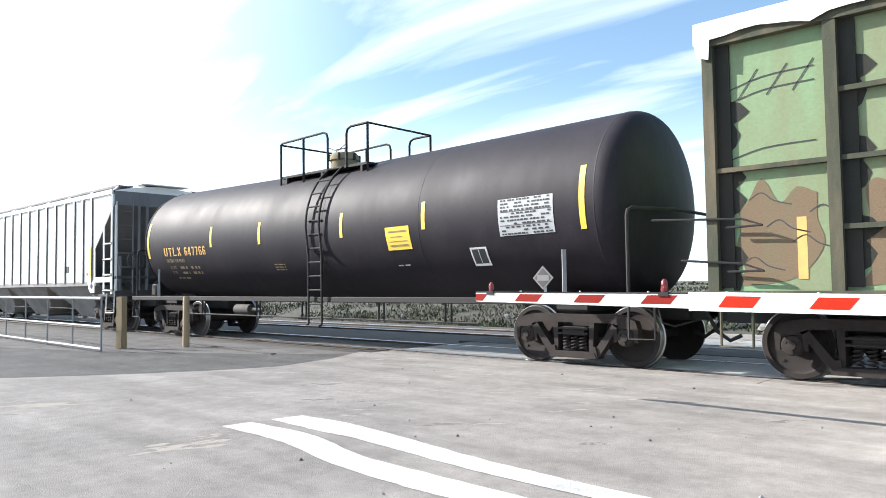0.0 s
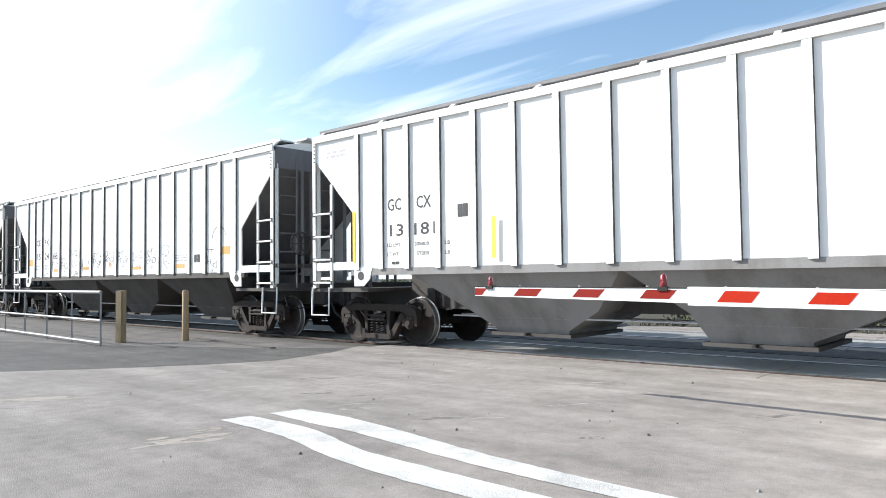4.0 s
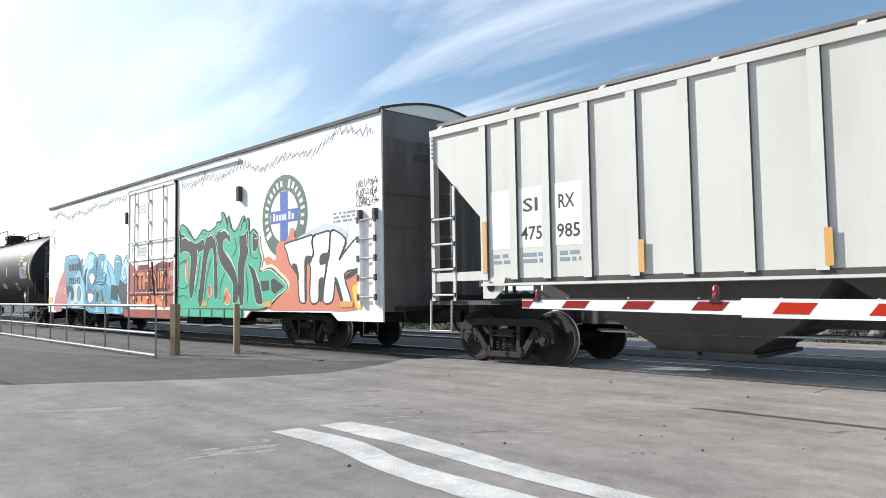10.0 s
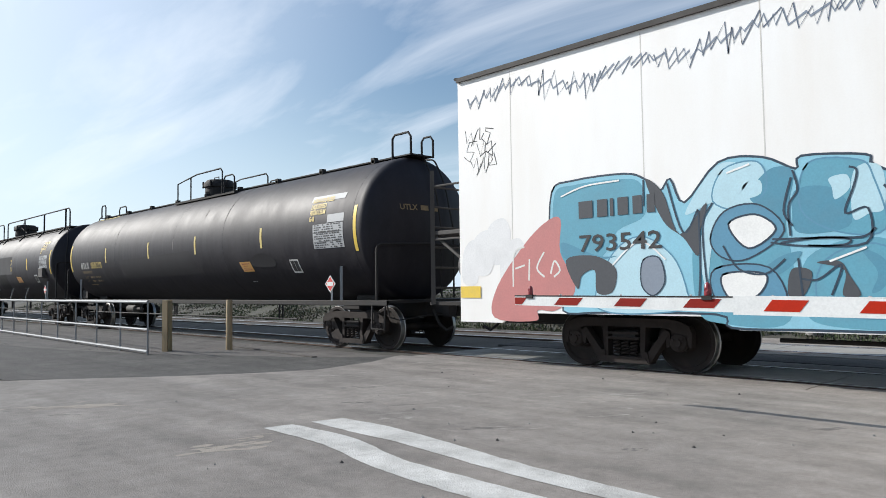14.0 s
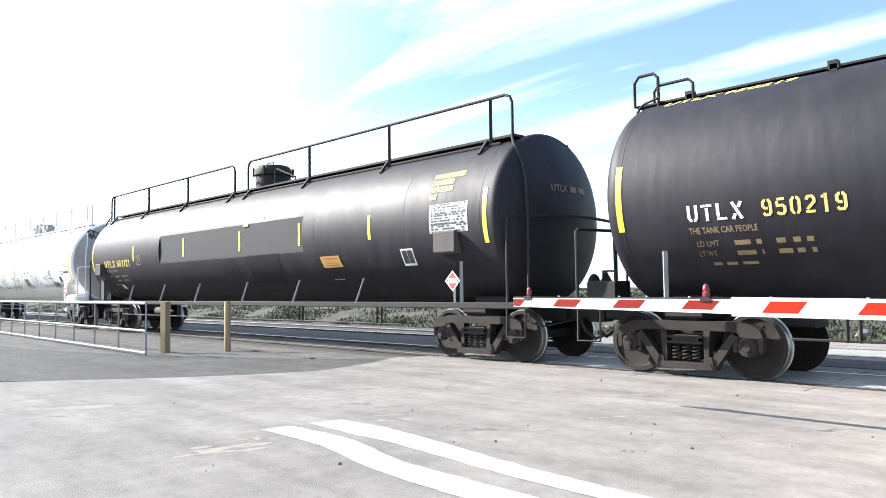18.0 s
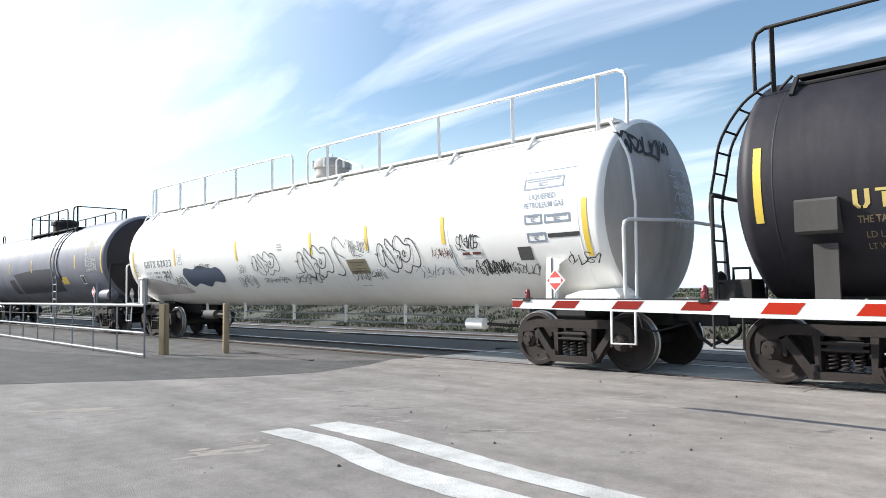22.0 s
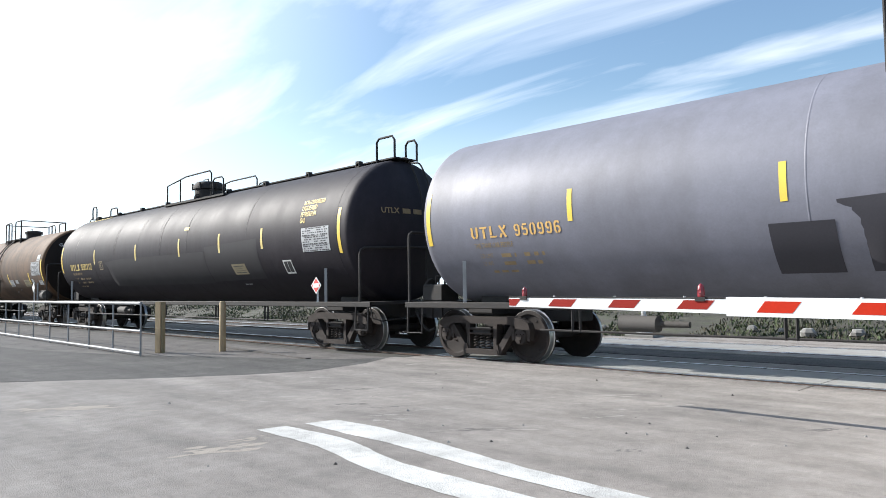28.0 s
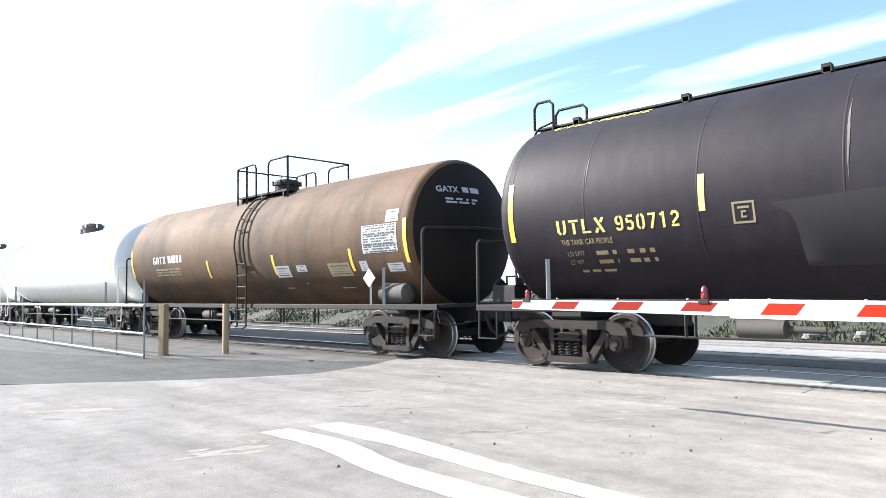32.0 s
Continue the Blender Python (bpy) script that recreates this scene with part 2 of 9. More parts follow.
M = {
    "black_tank": material("black_tank_paint", (0.0142, 0.0127, 0.0182), 0.56, 0, (0.032, 0.0285, 0.033), 0.75, 1.6, 30, 0.06, True, spec=0.34, speckle=0.75, dent=0.25),
    "dull_black_tank": material("dull_brownish_black_tank_paint", (0.0158, 0.0133, 0.0183), 0.58, 0, (0.029, 0.0245, 0.030), 0.7, 1.3, 30, 0.05, True, spec=0.22, speckle=0.7, dent=0.15),
    "grey_tank": material("faded_grey_tank_paint", (0.168, 0.171, 0.206), 0.52, 0, (0.100, 0.099, 0.113), 0.6, 1.0, 30, 0.05, True, spec=0.45, grain=0.06, speckle=0.35),
    # pale streak colour painted in for glints along seams and for scuffs
    "pale_glint": material("pale_glint_and_scuff", (0.15, 0.138, 0.135), 0.75, 0, (0.06, 0.054, 0.055), 0.9, 4.0, 30, 0.03, True),
    "white_tank": material("white_tank_paint", (0.83, 0.82, 0.79), 0.5, 0, (0.66, 0.60, 0.52), 0.35, 1.2, 30, 0.03, True, grain=0.03),
    "rust_tank": material("rust_brown_tank_paint", (0.090, 0.045, 0.019), 0.78, 0, (0.028, 0.0185, 0.013), 0.95, 0.9, 30, 0.15, True, speckle=1.0),
    "dark_iron": material("dark_dirty_iron", (0.017, 0.0155, 0.0155), 0.75, 0.1, (0.04, 0.031, 0.026), 0.6, 5, 60, 0.2),
    "cast": material("rusty_cast_steel", (0.028, 0.0205, 0.0175), 0.85, 0.05, (0.014, 0.0115, 0.0105), 0.7, 5, 60, 0.3),
    "wheel": material("wheel_steel_dirty", (0.018, 0.0135, 0.012), 0.85, 0.0, (0.055, 0.036, 0.030), 0.8, 2.2, 60, 0.2),
    "tread": material("polished_wheel_tread", (0.42, 0.41, 0.40), 0.35, 0.9, (0.2, 0.18, 0.16), 0.5, 8, 60, 0.05),
    "white_hopper": material("white_hopper_paint", (0.82, 0.82, 0.80), 0.5, 0, (0.66, 0.63, 0.56), 0.35, 1.0, 40, 0.04, True, grain=0.04),
    "grey_hopper": material("aged_light_grey_hopper_paint", (0.59, 0.585, 0.545), 0.6, 0, (0.42, 0.385, 0.325), 0.45, 1.0, 40, 0.05, True, grain=0.05),
    "hopper_grey": material("weathered_and_shaded_grey_paint", (0.17, 0.17, 0.175), 0.7, 0, (0.10, 0.09, 0.085), 0.6, 1.2, 40, 0.06, True),
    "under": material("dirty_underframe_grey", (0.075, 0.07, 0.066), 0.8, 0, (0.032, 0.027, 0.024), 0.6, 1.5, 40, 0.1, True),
    "box_white": material("white_boxcar_paint", (0.88, 0.875, 0.86), 0.5, 0, (0.68, 0.60, 0.50), 0.3, 0.9, 40, 0.04, True, grain=0.03),
    "box_red": material("oxide_red_sill_paint", (0.30, 0.07, 0.045), 0.65, 0, (0.16, 0.05, 0.04), 0.6, 2, 40, 0.1, True),
    "green_car": material("worn_green_paint", (0.19, 0.315, 0.17), 0.8, 0, (0.20, 0.17, 0.10), 0.9, 0.7, 30, 0.15, True),
    "green_post": material("grimy_dark_green_steel", (0.05, 0.055, 0.035), 0.85, 0, (0.17, 0.13, 0.085), 0.9, 2.2, 40, 0.2, True),
    "asphalt": material("worn_asphalt", (0.262, 0.236, 0.213), 0.9, 0, (0.182, 0.166, 0.152), 0.8, 0.5, 90, 0.35, speckle=1.0, matt=0.5),
    "patch": material("dark_patched_and_shaded_asphalt", (0.072, 0.068, 0.064), 0.92, 0, (0.135, 0.127, 0.118), 0.75, 1.1, 40, 0.9, speckle=1.3, matt=0.6),
    "dirt": material("dusty_gravel_ground", (0.105, 0.095, 0.08), 0.95, 0, (0.06, 0.056, 0.045), 0.7, 0.35, 30, 0.5, matt=1.0),
    "ballast": material("brown_track_ballast", (0.17, 0.145, 0.125), 0.95, 0, (0.08, 0.07, 0.06), 0.8, 3, 35, 0.8, matt=1.0),
    "concrete": material("crossing_concrete", (0.31, 0.305, 0.29), 0.85, 0, (0.20, 0.192, 0.18), 0.6, 2, 60, 0.2, matt=1.0),
    "rail": material("rusty_rail_steel", (0.11, 0.075, 0.06), 0.7, 0.4, (0.06, 0.045, 0.04), 0.6, 5, 60, 0.2),
    "railtop": material("polished_rail_head", (0.55, 0.54, 0.53), 0.28, 0.95, (0.3, 0.27, 0.25), 0.4, 4, 60, 0.05),
    "roadpaint": material("worn_white_road_paint", (0.50, 0.50, 0.485), 0.8, 0, (0.24, 0.233, 0.222), 0.8, 2.4, 70, 0.4, speckle=0.6),
    "galv": material("galvanised_steel_pipe", (0.52, 0.53, 0.54), 0.45, 0.5, (0.36, 0.35, 0.34), 0.5, 4, 60, 0.05),
    "wood": material("weathered_wood_post", (0.33, 0.25, 0.15), 0.85, 0, (0.18, 0.13, 0.08), 0.7, 6, 60, 0.3, True),
    "gate_white": material("white_gate_sheeting", (0.76, 0.77, 0.76), 0.45, 0, (0.5, 0.52, 0.52), 0.5, 3, 50, 0.03),
    "gate_red": material("red_gate_sheeting", (0.44, 0.022, 0.006), 0.6, 0, (0.36, 0.03, 0.012), 0.4, 3, 50, 0.03, spec=0.15),
    "gate_red_worn": material("faded_dark_red_gate_sheeting", (0.24, 0.018, 0.012), 0.65, 0, (0.17, 0.022, 0.017), 0.5, 3, 50, 0.03, spec=0.15),
    "lamp_red": material("red_lamp_lens", (0.22, 0.012, 0.02), 0.3, 0, (0.12, 0.01, 0.015), 0.4, 20, 80, 0.0, gloss=0.6),
    "yellow": material("yellow_reflective_sheeting", (0.78, 0.55, 0.07), 0.45, 0, (0.6, 0.45, 0.14), 0.4, 4, 60, 0.02),
    "pale_strip": material("worn_pale_yellow_sheeting", (0.62, 0.49, 0.17), 0.5, 0, (0.46, 0.40, 0.24), 0.6, 5, 60, 0.02),
    "amber": material("faded_amber_reflector", (0.62, 0.33, 0.09), 0.5, 0, (0.55, 0.40, 0.22), 0.5, 4, 60, 0.02),
    "white_mark": material("white_stencil_paint", (0.72, 0.72, 0.70), 0.6, 0, (0.45, 0.44, 0.42), 0.4, 6, 60, 0.02),
    "yellow_mark": material("yellow_stencil_paint", (0.66, 0.50, 0.16), 0.6, 0, (0.40, 0.30, 0.12), 0.4, 6, 60, 0.02),
    "orange_mark": material("orange_stencil_paint", (0.64, 0.39, 0.12), 0.6, 0, (0.45, 0.25, 0.1), 0.4, 6, 60, 0.02),
    "black_mark": material("black_stencil_paint", (0.03, 0.03, 0.032), 0.6, 0, (0.08, 0.08, 0.08), 0.4, 6, 60, 0.02),
    "panel_grey": material("light_grey_data_panel", (0.40, 0.41, 0.42), 0.6, 0, (0.4, 0.4, 0.4), 0.4, 6, 60, 0.02),
    "grime": material("grimy_shaded_end_paint", (0.40, 0.375, 0.345), 0.8, 0, (0.17, 0.15, 0.135), 0.8, 0.8, 30, 0.1, True),
    "repaint": material("matt_repainted_patch", (0.019, 0.018, 0.0215), 0.62, 0, (0.027, 0.0255, 0.028), 0.5, 1.5, 40, 0.03, spec=0.35),
    "fresh_black": material("fresh_black_paint", (0.0085, 0.008, 0.0095), 0.6, 0, (0.013, 0.012, 0.014), 0.5, 1.5, 40, 0.03, spec=0.3),
    "panel_lilac": material("pale_lilac_repaint", (0.27, 0.265, 0.29), 0.65, 0, (0.2, 0.195, 0.21), 0.6, 5, 60, 0.02),
    "dim_cream": material("dim_cream_stencil_paint", (0.42, 0.40, 0.30), 0.7, 0, (0.3, 0.28, 0.22), 0.5, 5, 60, 0.02),
    "grey_repaint": material("dull_slate_repaint", (0.043, 0.042, 0.051), 0.55, 0, (0.058, 0.056, 0.064), 0.6, 1.2, 40, 0.03, spec=0.35),
    "brown_patch": material("pale_brown_patch", (0.56, 0.51, 0.48), 0.75, 0, (0.33, 0.28, 0.255), 0.8, 0.9, 30, 0.05, True),
    "placard_red": material("red_placard_sheet", (0.62, 0.06, 0.05), 0.5, 0, (0.5, 0.12, 0.1), 0.4, 8, 60, 0.02),
    "weed": material("weedy_green_leaf", (0.05, 0.072, 0.03), 0.9, 0, (0.08, 0.082, 0.045), 0.7, 0.8, 40, 0.2),
    "drygrass": material("dry_grass", (0.25, 0.21, 0.13), 0.9, 0, (0.12, 0.11, 0.055), 0.7, 1.5, 40, 0.2),
    "bank": material("earth_bank_soil", (0.055, 0.051, 0.04), 0.95, 0, (0.046, 0.056, 0.028), 0.9, 2.2, 30, 0.5, speckle=1.2),
    # soot of this end and its shaded side together in the colour
    "sooty_shaded_head": material("sooty_shaded_brown_grey_tank_end", (0.034, 0.031, 0.033), 0.7, 0, (0.052, 0.046, 0.042), 0.7, 1.2, 30, 0.06, True, spec=0.25),
    # dirt on the end, greyed further for facing away from the sun
    "dirty_shaded_head": material("dirty_shaded_white_tank_end", (0.44, 0.42, 0.405), 0.65, 0, (0.25, 0.22, 0.195), 0.7, 1.3, 30, 0.04, True, grain=0.05),
    # near-black end: soot and the unlit side put into one tone
    "rust_head": material("sooty_shaded_brown_tank_end", (0.012, 0.0095, 0.0085), 0.8, 0, (0.024, 0.017, 0.013), 0.5, 1.4, 30, 0.06, True, spec=0.2),
    # dark tone for the shaded flanks of the hopper ribs
    "rib_shade": material("shaded_rib_flank", (0.10, 0.10, 0.095), 0.8, 0, (0.2, 0.19, 0.17), 0.5, 2, 40, 0.1, True),
    "straw": material("dull_dead_weed", (0.082, 0.075, 0.055), 0.95, 0, (0.06, 0.062, 0.04), 0.7, 0.8, 40, 0.2),
    "grit": material("loose_grey_grit", (0.125, 0.118, 0.107), 0.95, 0, (0.085, 0.08, 0.073), 0.9, 9, 60, 0.2),
    "fence_pipe": material("dull_galvanised_pipe", (0.27, 0.28, 0.29), 0.55, 0.3, (0.18, 0.17, 0.165), 0.5, 4, 60, 0.05),
    # dark tone shared by painted post shadows and torn spots
    "shade_and_tear": material("dark_shade_and_tear", (0.018, 0.019, 0.015), 0.85, 0, (0.05, 0.04, 0.03), 0.5, 3, 40, 0.2, True),
    "grey_mark": material("grey_stencil_paint", (0.10, 0.10, 0.105), 0.7, 0, (0.3, 0.3, 0.3), 0.7, 7, 60, 0.02),
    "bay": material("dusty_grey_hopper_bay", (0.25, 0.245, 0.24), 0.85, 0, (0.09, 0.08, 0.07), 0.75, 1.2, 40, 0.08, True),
    "faded_mark": material("faded_brownish_stencil_paint", (0.27, 0.20, 0.105), 0.7, 0, (0.12, 0.09, 0.055), 0.7, 5, 60, 0.02),
    "sooty_shaded_wall": material("rust_soot_and_shade_on_white_paint", (0.19, 0.175, 0.165), 0.85, 0, (0.06, 0.042, 0.034), 0.9, 0.75, 30, 0.1, True),
    "dust": material("pale_dusty_dirt", (0.175, 0.153, 0.136), 0.95, 0, (0.085, 0.074, 0.065), 0.8, 1.4, 40, 0.5, speckle=0.8, matt=1.0),
    "tie": material("creosoted_timber", (0.06, 0.048, 0.04), 0.9, 0, (0.10, 0.085, 0.07), 0.6, 6, 50, 0.3),
}


# ---------- geometry helpers ----------
class Geo:
    """Collects vertices and faces of one mesh."""

    def __init__(self):
        self.v, self.f, self.m = [], [], []

    def add(self, vs, fs, mi=0):
        n = len(self.v)
        self.v += [tuple(p) for p in vs]
        self.f += [tuple(n + i for i in f) for f in fs]
        self.m += [mi] * len(fs)
        return self

    def box(self, x0, x1, y0, y1, z0, z1, mi=0, c=0.0):
        """A box; c: chamfer of its four edges along x."""
        if c:
            ring = [(y0 + c, z0), (y1 - c, z0), (y1, z0 + c), (y1, z1 - c), (y1 - c, z1), (y0 + c, z1), (y0, z1 - c), (y0, z0 + c)]
            vs = [(x0, y, z) for y, z in ring] + [(x1, y, z) for y, z in ring]
            fs = [tuple(range(7, -1, -1)), tuple(range(8, 16))] + [(i, (i + 1) % 8, 8 + (i + 1) % 8, 8 + i) for i in range(8)]
            return self.add(vs, fs, mi)
        vs = [(x, y, z) for x in (x0, x1) for y in (y0, y1) for z in (z0, z1)]
        return self.add(vs, [(0, 1, 3, 2), (4, 6, 7, 5), (0, 4, 5, 1), (2, 3, 7, 6), (0, 2, 6, 4), (1, 5, 7, 3)], mi)

    def beam(self, p, q, w, h, mi=0, up=(0, 0, 1)):
        p, q = Vector(p), Vector(q)
        d = (q - p).normalized()
        s = d.cross(Vector(up))
        s = s.normalized() if s.length > 1e-4 else d.orthogonal().normalized()
        u = s.cross(d)
        vs = [e + s * a * w / 2 + u * b * h / 2 for e in (p, q) for a, b in ((-1, -1), (1, -1), (1, 1), (-1, 1))]
        return self.add(vs, [(3, 2, 1, 0), (4, 5, 6, 7)] + [(i, (i + 1) % 4, 4 + (i + 1) % 4, 4 + i) for i in range(4)], mi)

    def tube(self, pts, r, seg=8, mi=0):
        pts = [Vector(p) for p in pts]
        n = len(pts)
        rings = []
        prev = None
        for i, p in enumerate(pts):
            d = (pts[min(i + 1, n - 1)] - pts[max(i - 1, 0)]).normalized()
            a = prev - d * prev.dot(d) if prev is not None else d.orthogonal()
            a = a.normalized() if a.length > 1e-5 else d.orthogonal().normalized()
            prev = a
            b = d.cross(a)
            rings += [p + (a * math.cos(k * math.tau / seg) + b * math.sin(k * math.tau / seg)) * r for k in range(seg)]
        fs = [(i * seg + k, i * seg + (k + 1) % seg, (i + 1) * seg + (k + 1) % seg, (i + 1) * seg + k) for i in range(n - 1) for k in range(seg)]
        fs += [tuple(range(seg - 1, -1, -1)), tuple((n - 1) * seg + k for k in range(seg))]
        return self.add(rings, fs, mi)

    def prism(self, poly, y0, y1, mi=0):
        """A polygon in x, z, thick from y0 to y1."""
        n = len(poly)
        vs = [(x, y0, z) for x, z in poly] + [(x, y1, z) for x, z in poly]
        return self.add(vs, [tuple(range(n)), tuple(range(2 * n - 1, n - 1, -1))] + [((i + 1) % n, i, n + i, n + (i + 1) % n) for i in range(n)], mi)

    def prism_z(self, poly, z0, z1, mi=0):
        """A polygon in x, y, thick from z0 to z1."""
        n = len(poly)
        vs = [(x, y, z0) for x, y in poly] + [(x, y, z1) for x, y in poly]
        return self.add(vs, [tuple(range(n - 1, -1, -1)), tuple(range(n, 2 * n))] + [(i, (i + 1) % n, n + (i + 1) % n, n + i) for i in range(n)], mi)

    def lathe(self, prof, axis="x", seg=48, at=(0, 0, 0), mi=0):
        """A profile of (place along the axis, radius) turned round it."""
        vs, fs = [], []
        for a, r in prof:
            for k in range(seg):
                c, s = math.cos(k * math.tau / seg) * r, math.sin(k * math.tau / seg) * r
                p = (a, c, s) if axis == "x" else (s, a, c) if axis == "y" else (c, s, a)
                vs.append((p[0] + at[0], p[1] + at[1], p[2] + at[2]))
        for i in range(len(prof) - 1):
            fs += [(i * seg + k, i * seg + (k + 1) % seg, (i + 1) * seg + (k + 1) % seg, (i + 1) * seg + k) for k in range(seg)]
        n = len(prof)
        fs += [tuple(range(seg - 1, -1, -1)), tuple((n - 1) * seg + k for k in range(seg))]
        return self.add(vs, fs, mi)

    def mesh(self, name, mats, angle=40):
        me = bpy.data.meshes.new(name)
        me.from_pydata(self.v, [], self.f)
        for m in mats:
            me.materials.append(m)
        if len(mats) > 1:
            me.polygons.foreach_set("material_index", self.m)
        bm = bmesh.new()
        bm.from_mesh(me)
        bmesh.ops.recalc_face_normals(bm, faces=bm.faces)
        bm.to_mesh(me)
        bm.free()
        me.shade_smooth()
        me.set_sharp_from_angle(angle=radians(angle))
        me.update()
        return me


def part(name, geo, mat, parent=None, label="", at=None, angle=40):
    """Links a Geo (or a mesh) as one mesh object under a thing or part."""
    mats = mat if isinstance(mat, (list, tuple)) else [mat]
    me = geo.mesh(name, mats, angle) if isinstance(geo, Geo) else geo
    ob = new(name, me)
    ob.parent = parent
    if at is not None:
        ob.matrix_basis = at
    if label:
        tagged(ob, label)
    return ob


def thing(name, label, category, group="", kind="", at=None):
    ob = new(name)
    ob.empty_display_size = 0.3
    if at is not None:
        ob.matrix_basis = at
    return tagged(ob, label, category, group, kind)


def smooth_ring(pts, steps=5, closed=True):
    """Catmull-Rom curve through points."""
    n, out = len(pts), []
    for i in range(n if closed else n - 1):
        g = lambda k: pts[k % n] if closed else pts[max(0, min(n - 1, k))]
        p0, p1, p2, p3 = g(i - 1), g(i), g(i + 1), g(i + 2)
        for s in range(steps):
            t = s / steps
            out.append(tuple(0.5 * (2 * b + (c - a) * t + (2 * a - 5 * b + 4 * c - d) * t * t + (3 * b - a - 3 * c + d) * t**3) for a, b, c, d in zip(p0, p1, p2, p3)))
    if not closed:
        out.append(tuple(pts[-1]))
    return out


MOVING = []   # cars: (object, place in the train)
WHEELS = []   # wheelsets: (object, pose in the truck)


# ---------- ground, road and track ----------
def heights(x, y):
    """Ground height away from the flat road."""
    n = noise.noise(Vector((x * 0.05, y * 0.05, 3.1))) * 0.25 + noise.noise(Vector((x * 0.6, y * 0.6, 0.2))) * 0.03
    away = min(1.0, max(0.0, (max(-x - 11, x - 9, 0)) / 12))
    return -0.05 + n * away * 0.5 * (1 if y > 20 or y < 5 else 0.12)


def build_ground():
    xs = [-1800, -700, -300, -140] + [-80 + 2 * i for i in range(61)] + [60, 110, 240, 600, 1500]
    ys = [-900, -300, -120, -60] + [-30 + 1.5 * i for i in range(61)] + [75, 110, 180, 320, 700, 1500]
    vs = [(x, y, heights(x, y) if abs(x) < 130 and -60 < y < 110 else -0.05) for y in ys for x in xs]
    w = len(xs)
    fs = [(j * w + i, j * w + i + 1, (j + 1) * w + i + 1, (j + 1) * w + i) for j in range(len(ys) - 1) for i in range(w - 1)]
    ob = part("ground", Geo().add(vs, fs), M["dirt"])
    tagged(ob, "dusty grey gravel ground beside the road and tracks", "ground", kind="structure")


def build_road():
    left = [(-16.5, -40), (-15.2, -12), (-13.8, 0), (-12.4, 3.0), (-11.6, 4.0), (-10.9, 4.9), (-10.2, 6.0), (-9.85, 6.9), (-10.1, 8.2), (-10.6, 9.2), (-10.6, 9.36)]
    geo = Geo().prism_z(left + [(9.5, 9.36), (9.5, -40)], -0.3, 0.0)
    ob = part("road", geo, M["asphalt"])
    tagged(ob, "worn grey asphalt road leading over the level crossing", "road", kind="structure")
    far = Geo().prism_z([(-10.6, 16.75), (9, 16.75), (9, 17.7), (-8.2, 17.6)], -0.3, 0.0)
    ob = part("road_far", far, M["asphalt"])
    tagged(ob, "pale asphalt strip beyond the second track", "road", kind="structure")
    # dark asphalt here carries the shade behind the train in its colour
    mid = Geo().prism_z([(-10.8, 12.45), (9, 12.45), (9, 13.6), (-10.8, 13.6)], -0.3, 0.0)
    ob = part("road_between_tracks", mid, M["patch"])
    tagged(ob, "asphalt strip between the two tracks, coloured dark for the train shadow", "road", kind="structure")
    pt = [(-34, 3.6), (-26, 3.3), (-19, 3.1), (-15, 3.0), (-12.6, 3.05), (-11.65, 4.05), (-10.95, 4.95), (-10.25, 6.05), (-9.9, 6.95), (-10.15, 8.2), (-10.65, 9.2), (-10.7, 9.25), (-11.0, 8.75), (-11.75, 8.12), (-13.5, 7.35), (-15.6, 6.3), (-19, 5.35), (-26, 4.7), (-34, 4.5)]
    verge = [(-34, 4.4), (-26, 4.6), (-19, 5.25), (-15.6, 6.2), (-13.5, 7.25), (-11.75, 8.0), (-11.0, 8.6), (-10.72, 9.3), (-34, 9.3)]
    tagged(part("dusty_verge", Geo().prism_z(verge, -0.2, -0.017), M["dust"]), "pale dusty dirt verge between the shoulder and the track", "ground", kind="structure")
    ob = part("shoulder", Geo().prism_z(pt, -0.2, -0.012), M["patch"])
    tagged(ob, "dark patched asphalt shoulder between road and fence", "pavement", kind="structure")
    grit = Geo()
    rg = random.Random(17)
    for i in range(2200):
        x = -10.4 - 13 * rg.random() ** 1.3
        lo = 3.3 if x < -13 else 3.3 + (x + 13) * 1.5
        y = rg.uniform(max(3.2, lo), 8.8)
        s = rg.uniform(0.004, 0.012)
        grit.add([(x - s, y, -0.012), (x, y - s, -0.012), (x + s, y, -0.012), (x, y + s, -0.012), (x + s * 0.3, y, -0.012 + s * rg.uniform(0.5, 1.1))], [(0, 1, 4), (1, 2, 4), (2, 3, 4), (3, 0, 4)])
    tagged(part("shoulder_grit", grit, M["grit"], angle=10), "loose grey grit on the patched shoulder", "gravel", kind="stuff")
    # stop lines
    def stripe(upper, lower):
        """A painted line between its two edges, given by a few places along each."""
        def edge(pts, k, seed):
            f = k * (len(pts) - 1)
            a = min(int(f), len(pts) - 2)
            x, y = (pts[a][q] + (pts[a + 1][q] - pts[a][q]) * (f - a) for q in (0, 1))
            return (x, y + 0.012 * noise.noise(Vector((x * 5, seed, 0))) + 0.008 * noise.noise(Vector((x * 21, seed, 3))), 0.004)
        n = 90
        vs = [p for i in range(n + 1) for p in (edge(lower, i / n, 1.0), edge(upper, i / n, 7.0))]
        ob = part("stop_line", Geo().add(vs, [(2 * i, 2 * i + 2, 2 * i + 3, 2 * i + 1) for i in range(n)]), M["roadpaint"])
        tagged(ob, "worn white stop line painted on the asphalt", "road marking", "stop lines", "structure")
